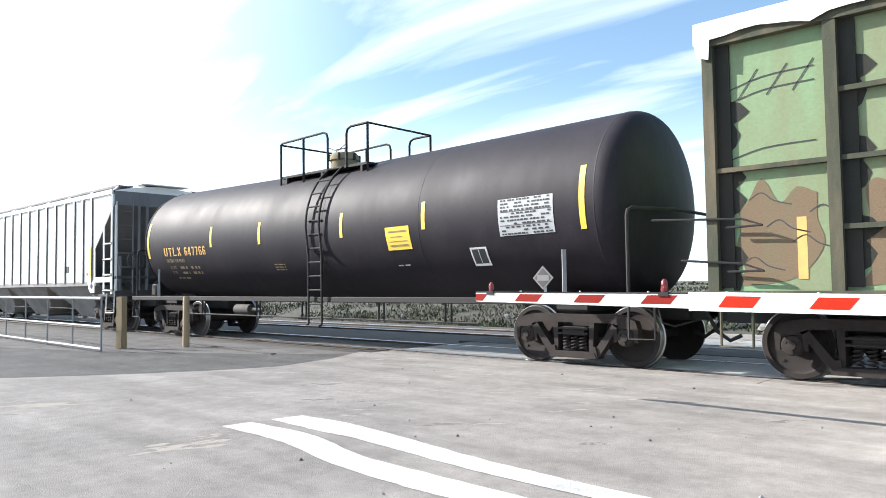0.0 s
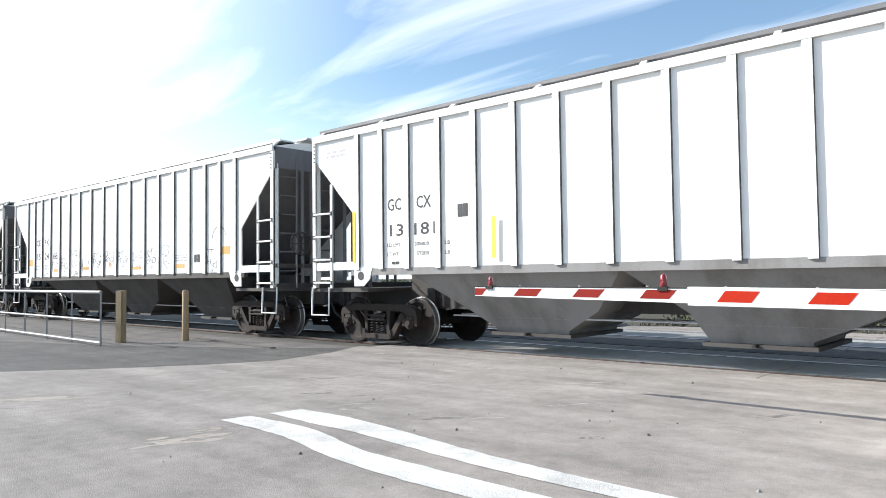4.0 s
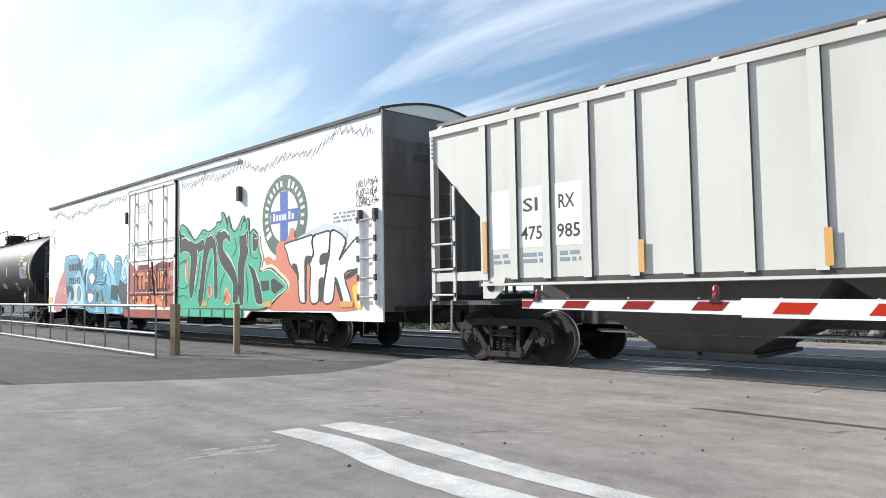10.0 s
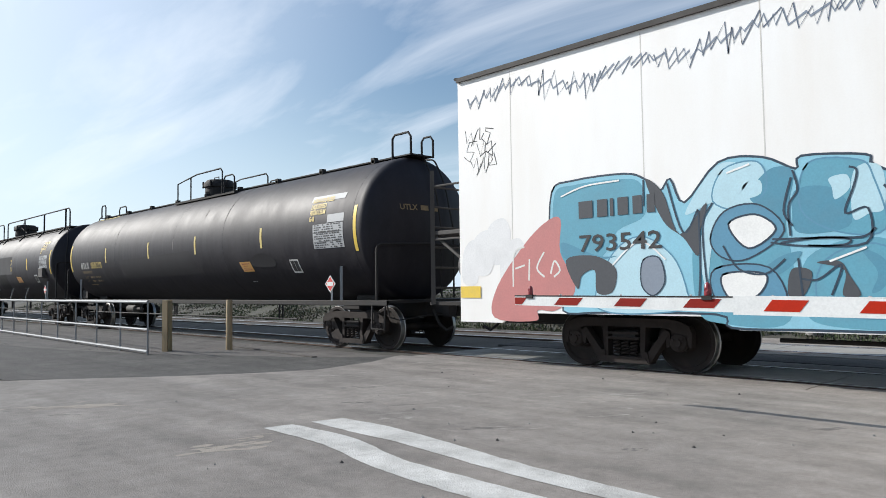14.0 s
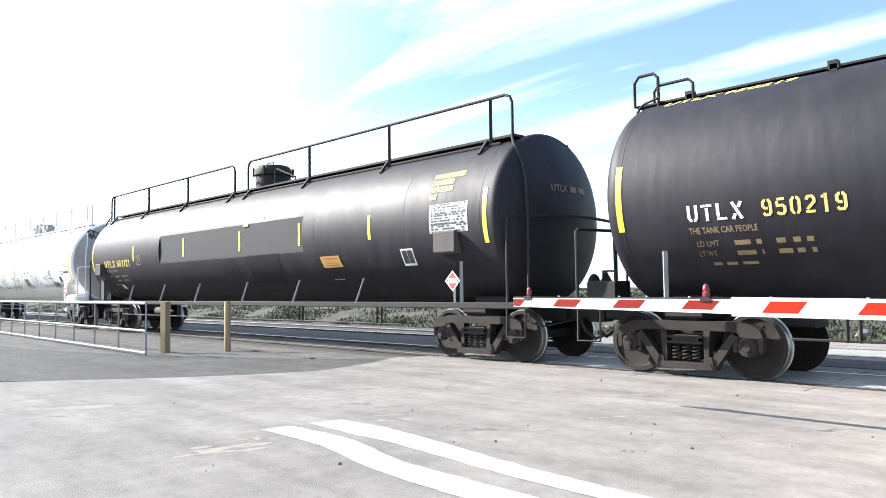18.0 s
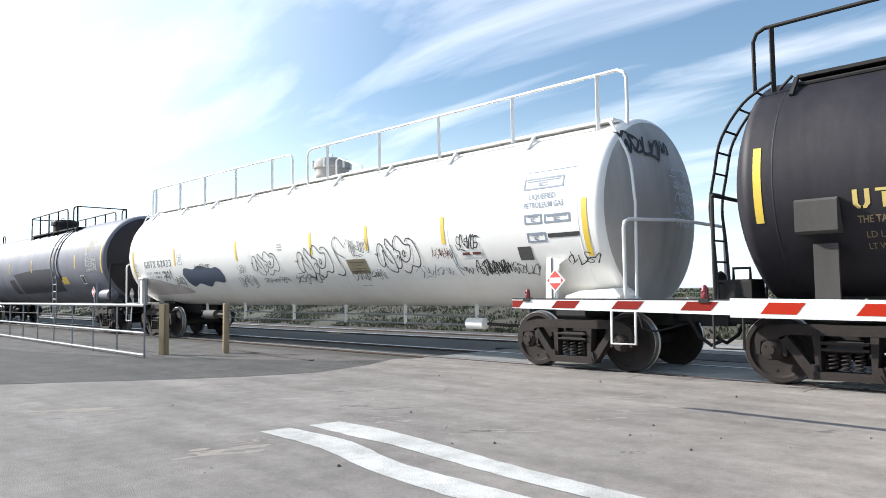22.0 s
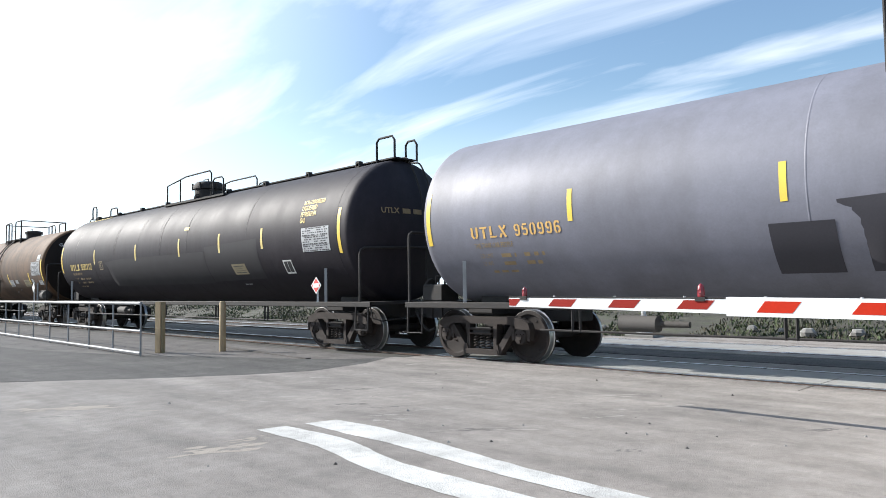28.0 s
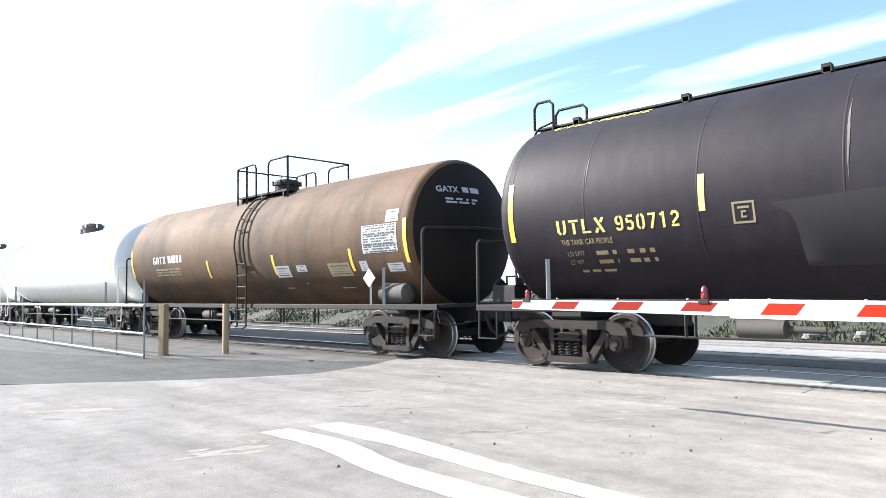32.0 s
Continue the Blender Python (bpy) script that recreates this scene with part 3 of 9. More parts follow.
    stripe(smooth_ring([(-6.05, 3.92), (-5.3, 3.94), (-4.85, 3.87), (-4.25, 3.70), (-3.7, 3.65), (-2.0, 3.60), (2.0, 3.6), (6.0, 3.6)], 4, False),
           smooth_ring([(-6.1, 3.63), (-5.2, 3.60), (-4.7, 3.51), (-4.2, 3.39), (-3.4, 3.31), (-2.0, 3.30), (2.0, 3.3), (6.0, 3.3)], 4, False))
    stripe(smooth_ring([(-5.95, 4.44), (-5.3, 4.47), (-4.4, 4.35), (-3.55, 4.20), (-2.9, 4.13), (-1.8, 4.07), (2.0, 4.05), (6.0, 4.05)], 4, False),
           smooth_ring([(-6.02, 4.12), (-5.2, 4.07), (-4.75, 4.07), (-4.0, 3.98), (-3.2, 3.89), (-1.8, 3.84), (2.0, 3.8), (6.0, 3.8)], 4, False))
    # worn streaks, sand and tar in thin ragged slivers
    rng = random.Random(4)
    def smear(name, x, y, length, width, turn, count, mat, label):
        """A ragged streak: many thin slivers that lie along it, in one mesh."""
        g = Geo()
        c, s = math.cos(radians(turn)), math.sin(radians(turn))
        for k in range(count):
            a, b = rng.gauss(0, length * 0.3), rng.gauss(0, width * 0.35)
            l, w = length * rng.uniform(0.04, 0.2), width * rng.uniform(0.08, 0.24)
            ring = [(-l, 0), (-l * 0.4, -w * rng.uniform(0.4, 1)), (l * 0.3, -w * rng.uniform(0.4, 1)), (l, w * 0.1), (l * 0.4, w * rng.uniform(0.4, 1)), (-l * 0.5, w * rng.uniform(0.4, 1))]
            z = 0.0012 + 0.00001 * k
            g.add([(x + (a + p) * c - (b + q) * s, y + (a + p) * s + (b + q) * c, z) for p, q in ring], [tuple(range(6))])
        ob = part(name, g, mat)
        tagged(ob, label, "road stain", "road stains", "structure")
    sand = material("sandy_stain", (0.36, 0.315, 0.265), 0.95, 0, (0.27, 0.243, 0.218), 0.9, 6, 60, 0.3, matt=0.5)
    pale = material("pale_scrape", (0.37, 0.345, 0.315), 0.9, 0, (0.27, 0.25, 0.23), 0.9, 7, 60, 0.3, matt=0.5)
    dark = material("dark_tar_stain", (0.13, 0.122, 0.115), 0.85, 0, (0.2, 0.185, 0.17), 0.9, 5, 60, 0.2, matt=0.5)
    for x, y, l, w, n, turn in ((-8.95, 2.85, 1.0, 0.26, 30, 55), (-9.1, 2.55, 0.6, 0.2, 14, 54), (-5.6, 2.95, 0.7, 0.26, 20, 80), (-5.75, 3.3, 0.4, 0.14, 8, 72), (-8.03, 3.4, 0.3, 0.08, 8, 66), (-7.92, 4.38, 0.4, 0.08, 10, 50), (-5.86, 3.45, 0.3, 0.06, 8, 68)):
        smear("sand_stain", x, y, l, w, turn, n, sand, "sandy dirt streak on the asphalt")
    for i in range(34):
        smear("road_scrape", rng.uniform(-10, -3), rng.uniform(4.7, 9.0), rng.uniform(0.3, 0.9), rng.uniform(0.04, 0.1), rng.uniform(46, 64), 7, pale, "pale scraped mark on the asphalt")
    for x, y, l, w in ((-7.6, 6.0, 0.4, 0.14), (-9.3, 5.7, 0.3, 0.08), (-6.1, 5.4, 0.5, 0.06), (-3.1, 5.1, 0.2, 0.08), (-4.6, 4.9, 0.6, 0.08), (-2.2, 7.0, 0.5, 0.08), (-6.6, 5.2, 0.45, 0.1), (-8.4, 2.6, 0.3, 0.05), (-9.2, 2.15, 0.25, 0.05)):
        smear("tar_stain", x, y, l, w, 55, 12, dark, "dark tar stain on the asphalt")
    for i in range(40):
        x, y = rng.uniform(-9.5, 1), rng.uniform(2.4, 8.8)
        s = rng.uniform(0.008, 0.022)
        g = Geo().add([(x - s, y, 0), (x, y - s, 0), (x + s, y, 0), (x, y + s, 0), (x, y, s)], [(0, 1, 4), (1, 2, 4), (2, 3, 4), (3, 0, 4)])
        ob = part("pebble", g, M["patch"] if i % 2 else M["concrete"])
        tagged(ob, "small loose stone on the asphalt", "stone", "loose stones")


def rail_profile():
    h = [(-0.07, -0.17), (0.07, -0.17), (0.07, -0.155), (0.012, -0.135), (0.012, -0.045), (0.036, -0.035), (0.036, -0.006), (0.028, 0), (-0.028, 0), (-0.036, -0.006), (-0.036, -0.035), (-0.012, -0.045), (-0.012, -0.135), (-0.07, -0.155)]
    return h


def build_track(name, yc, label):
    tr = thing(name, label, "railway track", "railway tracks", "structure", pose(0, yc, 0))
    prof = rail_profile()
    n = len(prof)
    for s in (-1, 1):
        geo = Geo()
        x0, x1 = -400, 200
        vs = [(x, s * 0.753 + a, b) for x in (x0, x1) for a, b in prof]
        fs = [(i, (i + 1) % n, n + (i + 1) % n, n + i) for i in range(n)]
        geo.add(vs, [f for i, f in enumerate(fs) if i not in (6, 7, 8)], 0)
        geo.add(vs, [fs[6], fs[7], fs[8]], 1)
        part("rail", geo, [M["rail"], M["railtop"]], tr)
    bed = Geo()
    for x0, x1 in ((-400, -10.7), (9.6, 200)):
        bed.prism_z([(x0, -1.5), (x1, -1.5), (x1, 1.5), (x0, 1.5)], -0.3, -0.1)
    part("ballast_bed", bed, M["ballast"], tr)
    tie = Geo().box(-0.115, 0.115, -1.3, 1.3, -0.28, -0.085, 0, 0.0).mesh("tie", [M["tie"]])
    for i in range(60):
        part("tie", tie, M["tie"], tr, at=pose(-11.2 - 0.52 * i, 0, 0))
    # stones of the bed, real geometry, joined
    rng = random.Random(len(name))
    st = Geo()
    for i in range(4200):
        x, y = -10.8 - 30 * rng.random() ** 1.5, rng.uniform(-1.75, 1.6)
        if min(abs(y - 0.753), abs(y + 0.753)) < 0.09:
            continue
        s = rng.uniform(0.02, 0.05)
        st.add([(x - s, y, -0.1), (x, y - s * 0.8, -0.1), (x + s * 0.9, y, -0.1), (x, y + s, -0.1), (x + s * 0.2, y, -0.1 + s * rng.uniform(0.6, 1.2))], [(0, 1, 4), (1, 2, 4), (2, 3, 4), (3, 0, 4)])
    ob = part("ballast_stones", st, M["ballast"], tr, "loose brown ballast stones between the ties", angle=10)
    ob["kind"] = "stuff"
    # concrete crossing panels
    cell = 2.4
    inner = Geo().box(0.008, cell - 0.008, -0.64, 0.64, -0.22, -0.004).mesh("panel", [M["concrete"]])
    outer = Geo().box(0.008, cell - 0.008, -0.285, 0.285, -0.22, -0.004).mesh("panel", [M["asphalt"]])
    groove = Geo().box(0.0, cell, -0.062, 0.062, -0.22, -0.05).mesh("groove", [M["dark_iron"]])
    for i in range(8):
        x = -10.4 + i * cell
        part("crossing_panel", inner, M["concrete"], tr, at=pose(x, 0, 0))
        for s in (-1, 1):
            part("crossing_panel", outer, M["asphalt"], tr, at=pose(x, s * 1.205, 0))
            part("rail_groove", groove, M["dark_iron"], tr, at=pose(x, s * 0.853, 0))
    return tr


def build_fence():
    """Low pipe rail fence along the shoulder."""
    fx, fy, n, step = -15.17, 6.3, 15, 1.62
    fn = thing("pipe_fence", "galvanised low pipe rail fence beside the road", "fence", at=pose(fx, fy, -0.01))
    for z, r in ((1.10, 0.034), (0.52, 0.026), (0.06, 0.03)):
        part("rail_pipe", Geo().tube([(0.0, 0, z), (-step * n, 0.75, z)], r), M["fence_pipe"], fn)
    for i in range(n + 1):
        part("post", Geo().tube([(-step * i, 0.05 * i, -0.02), (-step * i, 0.05 * i, 1.10)], 0.02), M["fence_pipe"], fn)
    a = thing("wooden_post", "weathered square wooden bollard post beside the fence", "post", "bollard posts", at=pose(-15.70, 6.95, -0.02, 0, 0, 20))
    part("shaft", Geo().prism_z([(-0.075, -0.075), (0.075, -0.075), (0.075, 0.075), (-0.075, 0.075)], -0.1, 1.13), M["wood"], a)
    part("strip", Geo().box(0.075, 0.1, -0.045, 0.045, -0.05, 1.1), M["drygrass"], a, "pale board nailed to the post")
    b = thing("wooden_post", "weathered round wooden bollard post beside the track", "post", "bollard posts", at=pose(-14.91, 8.02, -0.02))
    part("shaft", Geo().lathe([(-0.1, 0.075), (1.09, 0.07), (1.12, 0.05)], "z", 14), M["wood"], b)
    kerb = Geo().prism_z([(-15.6, 8.47), (-11.75, 8.06), (-11.72, 8.16), (-15.6, 8.58)], -0.05, 0.012)
    tagged(part("edge_kerb", kerb, M["dust"]), "narrow pale concrete edge strip by the track", "kerb", kind="structure")


def build_gate():
    """The lowered crossing gate arm with its lamps."""
    y = 6.62
    g = thing("crossing_gate", "lowered red and white striped level crossing gate arm", "crossing gate", at=pose(0, y, 0))
    x0, xj, x1 = -5.45, -2.83, 5.2
    def zt(x):
        return 1.196 - 0.0065 * (x - x0) - max(0.0, x - xj) * 0.006
    def zb(x):
        return 1.086 - 0.009 * (x - x0) if x < xj else 1.036 - 0.009 * (x - xj)
    arm = Geo()
    arm.prism([(x0, zb(x0)), (xj, zb(xj)), (xj, zt(xj)), (x0, zt(x0))], -0.02, 0.02)
    tip = part("arm_tip", arm, M["gate_white"], g, "white reflective arm section")
    base = Geo().prism([(xj - 0.02, zb(xj) - 0.02), (x1, zb(x1) - 0.03), (x1, zt(x1)), (xj - 0.02, zt(xj) + 0.012)], -0.028, 0.028)
    part("arm_base", base, M["gate_white"], g, "thicker white arm section")
    part("arm_edge", Geo().tube([(x0, -0.02, zt(x0)), (xj, -0.02, zt(xj)), (x1, -0.03, zt(x1) + 0.01)], 0.007, 6), M["dark_iron"], g, "dark cable along the arm")
    step, w, sl = 0.77, 0.385, 0.13
    for i in range(-1, 14):
        xs = x0 + 0.565 + i * step
        deep = 0.0295 if xs > xj else 0.0215
        lo = 0.018 if xs > xj else 0.010
        hi = 0.022 if xs > xj else 0.020
        a, b = max(xs, x0 + 0.003), xs + w
        if b < x0 + 0.05 or b > x1:
            continue
        k = min(sl, b - a)
        m = [(a, zb(a) + lo), (b - k * 0.6, zb(b) + lo), (b, zt(b) - hi), (a + (k * 0.6 if i >= 0 else 0), zt(a) - hi)]
        for s in (-1, 1):
            q = Geo().prism(m, s * deep - 0.0015, s * deep + 0.0015)
            part("red_stripe", q, M["gate_red"] if xs > xj else M["gate_red_worn"], g)
    for lx, big in ((-5.23, 0.55), (-3.10, 0.66)):
        zl = zt(lx)
        lamp = part("lamp", Geo().lathe([(zl - 0.02, 0.02 * big), (zl + 0.01, 0.05 * big), (zl + 0.03, 0.055 * big), (zl + 0.17 * big, 0.045 * big), (zl + 0.20 * big, 0.025 * big), (zl + 0.215 * big, 0.0)], "z", 16, (lx, 0, 0)), M["lamp_red"], g, "red warning lamp on the arm")
        part("lens", Geo().lathe([(-0.055 * big, 0.001), (-0.062 * big, 0.03 * big), (-0.045 * big, 0.036 * big)], "y", 14, (lx, 0, zl + 0.065)), M["lamp_red"], lamp)
        part("clamp", Geo().box(lx - 0.05, lx + 0.05, -0.035, 0.035, zl - 0.03, zl + 0.012), M["dark_iron"], lamp)
    for i in range(9):
        xb = x0 + 0.64 + i * 0.77
        part("bolt", Geo().lathe([(zt(xb) - 0.01, 0.012), (zt(xb) + 0.02, 0.012)], "z", 8, (xb, 0, 0)), M["galv"], g)
    mast = part("mast", Geo().tube([(5.5, 0.25, 0), (5.5, 0.25, 3.2)], 0.07, 14), M["galv"], g, "galvanised gate mast")
    part("mechanism_box", Geo().box(5.05, 5.6, -0.18, 0.18, 0.6, 1.35), M["galv"], g, "grey gate mechanism housing")
    part("foot", Geo().box(5.2, 5.8, -0.05, 0.55, -0.05, 0.12), M["concrete"], g)


def build_far_side():
    # bank with weeds beyond the second track
    vs, fs = [], []
    nx, ny = 100, 9
    for j in range(ny):
        for i in range(nx):
            x = -75 + i * 1.15
            y = 17.5 + j * 1.3
            k = j / (ny - 1)
            end = 1.0
            z = (-0.06 + 1.15 * math.sin(min(1, k * 1.25) * math.pi / 2) * (0.85 + 0.3 * noise.noise(Vector((x * 0.3, y * 0.3, 0))))) * end - 0.06 * (1 - end)
            vs.append((x, y, z))
    fs = [(j * nx + i, j * nx + i + 1, (j + 1) * nx + i + 1, (j + 1) * nx + i) for j in range(ny - 1) for i in range(nx - 1)]
    tagged(part("bank", Geo().add(vs, fs), M["bank"]), "low weedy earth bank beyond the tracks", "bank", kind="structure")
    rng = random.Random(11)
    for name, mat, count, lab in (("weeds", M["weed"], 60000, "green weeds growing along the bank"), ("dry_weeds", M["straw"], 45000, "dry straw coloured grass along the bank")):
        g = Geo()
        for i in range(count):
            x = -72 + 90 * rng.random() ** 0.75
            y = 17.5 + 9 * rng.random() ** 1.6
            if noise.noise(Vector((x * 0.5, y * 0.5, 5 if mat is M["weed"] else 9))) < -0.08:
                continue
            k = min(1.0, max(0, (y - 17.5) / 10.4))
            z = (-0.06 + 1.1 * math.sin(min(1, k * 1.25) * math.pi / 2)) if y > 17.5 else -0.05
            h = rng.uniform(0.02, 0.08) * (2.5 if rng.random() < 0.04 else 1)
            a, w = rng.uniform(0, math.pi), rng.uniform(0.006, 0.02)
            lx, ly = rng.uniform(-0.06, 0.06), rng.uniform(-0.06, 0.06)
            dx, dy = math.cos(a) * w, math.sin(a) * w
            g.add([(x - dx, y - dy, z - 0.03), (x + dx, y + dy, z - 0.03), (x + dx * 1.4 + lx * 0.6, y + dy * 1.4 + ly * 0.6, z + h * 0.6), (x + lx, y + ly, z + h), (x - dx * 1.2 + lx * 0.5, y - dy * 1.2 + ly * 0.5, z + h * 0.55)], [(0, 1, 2, 4), (4, 2, 3)])
        tagged(part(name, g, mat, angle=180), lab, "weeds", kind="stuff")
    for x, y, s in ((-5.9, 18.1, 0.2), (-7.4, 18.6, 0.12), (-6.6, 18.4, 0.1), (-11.5, 18.2, 0.09), (-4.9, 18.3, 0.16), (-14.2, 18.8, 0.12), (-18.5, 18.3, 0.1)):
        g = Geo()
        bm_pts = [(s * math.cos(a) * rng.uniform(0.8, 1.3) * math.cos(e), s * math.sin(a) * rng.uniform(0.7, 1.1) * math.cos(e), s * 0.8 * math.sin(e)) for e in (-0.4, 0.25, 0.9) for a in (i * math.tau / 8 for i in range(8))]
        g.add(bm_pts, [(r * 8 + i, r * 8 + (i + 1) % 8, r * 8 + 8 + (i + 1) % 8, r * 8 + 8 + i) for r in range(2) for i in range(8)] + [tuple(range(16, 24))])
        ob = part("rock", g, M["concrete"], at=pose(x, y, 0.06 + (y - 17.5) * 0.12), angle=25)
        tagged(ob, "pale rough rock on the weedy bank", "rock", "rocks on the bank")
    sig = thing("crossing_signal", "crossing signal mast with red flasher lamps beyond the tracks", "crossing signal", at=pose(-9.5, 16.95, 0))
    part("foot", Geo().box(-0.4, 0.4, -0.3, 0.3, -0.05, 0.07, 0, 0.02), M["concrete"], sig, "pale concrete foot")
    part("base_casting", Geo().lathe([(0.07, 0.2), (0.12, 0.2), (0.2, 0.1), (0.55, 0.085)], "z", 14), M["galv"], sig)
    part("mast", Geo().tube([(0, 0, 0.3), (0, 0, 3.4)], 0.06, 12), M["galv"], sig)
    for s in (-1, 1):
        arm = part("lamp_arm", Geo().tube([(0, 0, 2.3), (s * 0.45, -0.05, 2.3)], 0.025), M["dark_iron"], sig)
        part("disc", Geo().lathe([(-0.09, 0.25), (-0.07, 0.25)], "y", 24, (s * 0.45, 0, 2.3)), M["black_mark"], arm, "round black lamp background")
        part("lens", Geo().lathe([(-0.17, 0.02), (-0.15, 0.1), (-0.09, 0.105)], "y", 18, (s * 0.45, 0, 2.3)), M["lamp_red"], arm)
    g = Geo()
    rng = random.Random(5)
    for i in range(2600):
        x = rng.uniform(-260, 160)
        y = rng.uniform(170, 200)
        z = rng.random() ** 1.3 * (0.5 + 0.8 * noise.noise(Vector((x * 0.05, 0, 1))))
        s = rng.uniform(0.3, 0.8)
        a = rng.uniform(0, 3)
        g.add([(x - s * math.cos(a), y - s * math.sin(a), z), (x + s * math.cos(a), y + s * math.sin(a), z + rng.uniform(-0.3, 0.3)), (x + rng.uniform(-0.5, 0.5), y, z + s)], [(0, 1, 2)])
    tagged(part("far_trees", g, M["weed"], angle=180), "dark tree line far off on the horizon", "trees", kind="stuff")


build_ground()
build_road()
build_track("near_track", TRACK_Y, "railway track with concrete crossing panels under the train")
build_track("far_track", 15.25, "second railway track with polished rails")
build_fence()
build_gate()
build_far_side()


# ---------- lettering and flat marks ----------
def text_shape(body, size, bold=0.0, shear=0.0, spacing=1.0):
    """Vertices in x, z (from 0, 0 at the lower left) and faces of a word in the built-in font."""
    cu = bpy.data.curves.new("lettering", "FONT")
    cu.body, cu.size, cu.offset, cu.shear, cu.resolution_u = body, size, bold, shear, 2
    cu.space_character = spacing
    ob = bpy.data.objects.new("lettering", cu)
    me = ob.to_mesh()
    vs = [(v.co.x, v.co.y) for v in me.vertices]
    fs = [tuple(p.vertices) for p in me.polygons]
    ob.to_mesh_clear()
    bpy.data.objects.remove(ob)
    bpy.data.curves.remove(cu)
    return vs, fs


def tank_map(r, zc, eps, sag=0.0, half=1.0):
    return lambda x, z: (x, -(r + eps) * math.cos((z - zc) / r), zc + (r + eps) * math.sin((z - zc) / r) - sag * max(0.0, 1 - abs(x) / half))


def side_map(y):
    return lambda x, z: (x, y, z)


def word(car, fmap, body, x, z, size, mat, bold=0.0, label="", width=None, shear=0.0, spacing=1.0, name="lettering"):
    vs, fs = text_shape(body, size, bold, shear, spacing)
    if not vs:
        return None
    lo, hi = min(v[0] for v in vs), max(v[0] for v in vs)
    k = width / (hi - lo) if width else 1.0
    geo = Geo().add([fmap(x + (a - lo) * k, z + b) for a, b in vs], fs)
    return part(name, geo, mat, car, label)


def sheet(geo, fmap, x0, x1, z0, z1, mi=0, skew=0.0):
    """A rectangle laid on the side, bent with it."""
    n = max(1, int((z1 - z0) / 0.12))
    vs = [fmap(x + skew * (z - z0), z) for z in (z0 + (z1 - z0) * i / n for i in range(n + 1)) for x in (x0, x1)]
    geo.add(vs, [(2 * i, 2 * i + 1, 2 * i + 3, 2 * i + 2) for i in range(n)], mi)
    return geo


def mark(car, name, fmap, x0, x1, z0, z1, mat, label="", skew=0.0):
    return part(name, sheet(Geo(), fmap, x0, x1, z0, z1, 0, skew), mat, car, label)


def bars(car, fmap, x0, x1, z0, rows, h, mat, seed=0, label="", name="small_lettering"):
    """Rows of plain bars for small lettering that cannot be read."""
    rng = random.Random(seed)
    geo = Geo()
    for i in range(rows):
        z = z0 - i * h * 1.7
        x = x0
        while x < x1 - 0.02:
            w = min(rng.uniform(0.06, 0.3), x1 - x)
            sheet(geo, fmap, x, x + w, z, z + h)
            x += w + rng.uniform(0.03, 0.09)
    return part(name, geo, mat, car, label)


def ribbon(geo, fmap, pts, w, mi=0):
    """A flat painted line along points in x, z."""
    n = len(pts)
    vs = []
    for i, (x, z) in enumerate(pts):
        a, b = pts[max(0, i - 1)], pts[min(n - 1, i + 1)]
        dx, dz = b[0] - a[0], b[1] - a[1]
        l = math.hypot(dx, dz) or 1
        vs += [fmap(x - dz / l * w / 2, z + dx / l * w / 2), fmap(x + dz / l * w / 2, z - dx / l * w / 2)]
    return geo.add(vs, [(2 * i, 2 * i + 1, 2 * i + 3, 2 * i + 2) for i in range(n - 1)], mi)


def blob(car, name, fmap, pts, mat, outline=None, w=0.05, label="", eps=0.003, steps=5):
    """A painted shape with a soft outline."""
    ring = smooth_ring(pts, steps)
    vs = [Vector(fmap(x, z)) for x, z in ring]
    ob = part(name, Geo().add(vs, [tuple(range(len(vs)))]), mat, car, label)
    if outline is not None:
        g = Geo()
        up = lambda x, z: (lambda p: (p[0], p[1] - eps, p[2]))(fmap(x, z))
        ribbon(g, up, ring + [ring[0], ring[1]], w)
        part("outline", g, outline, ob)
    return ob


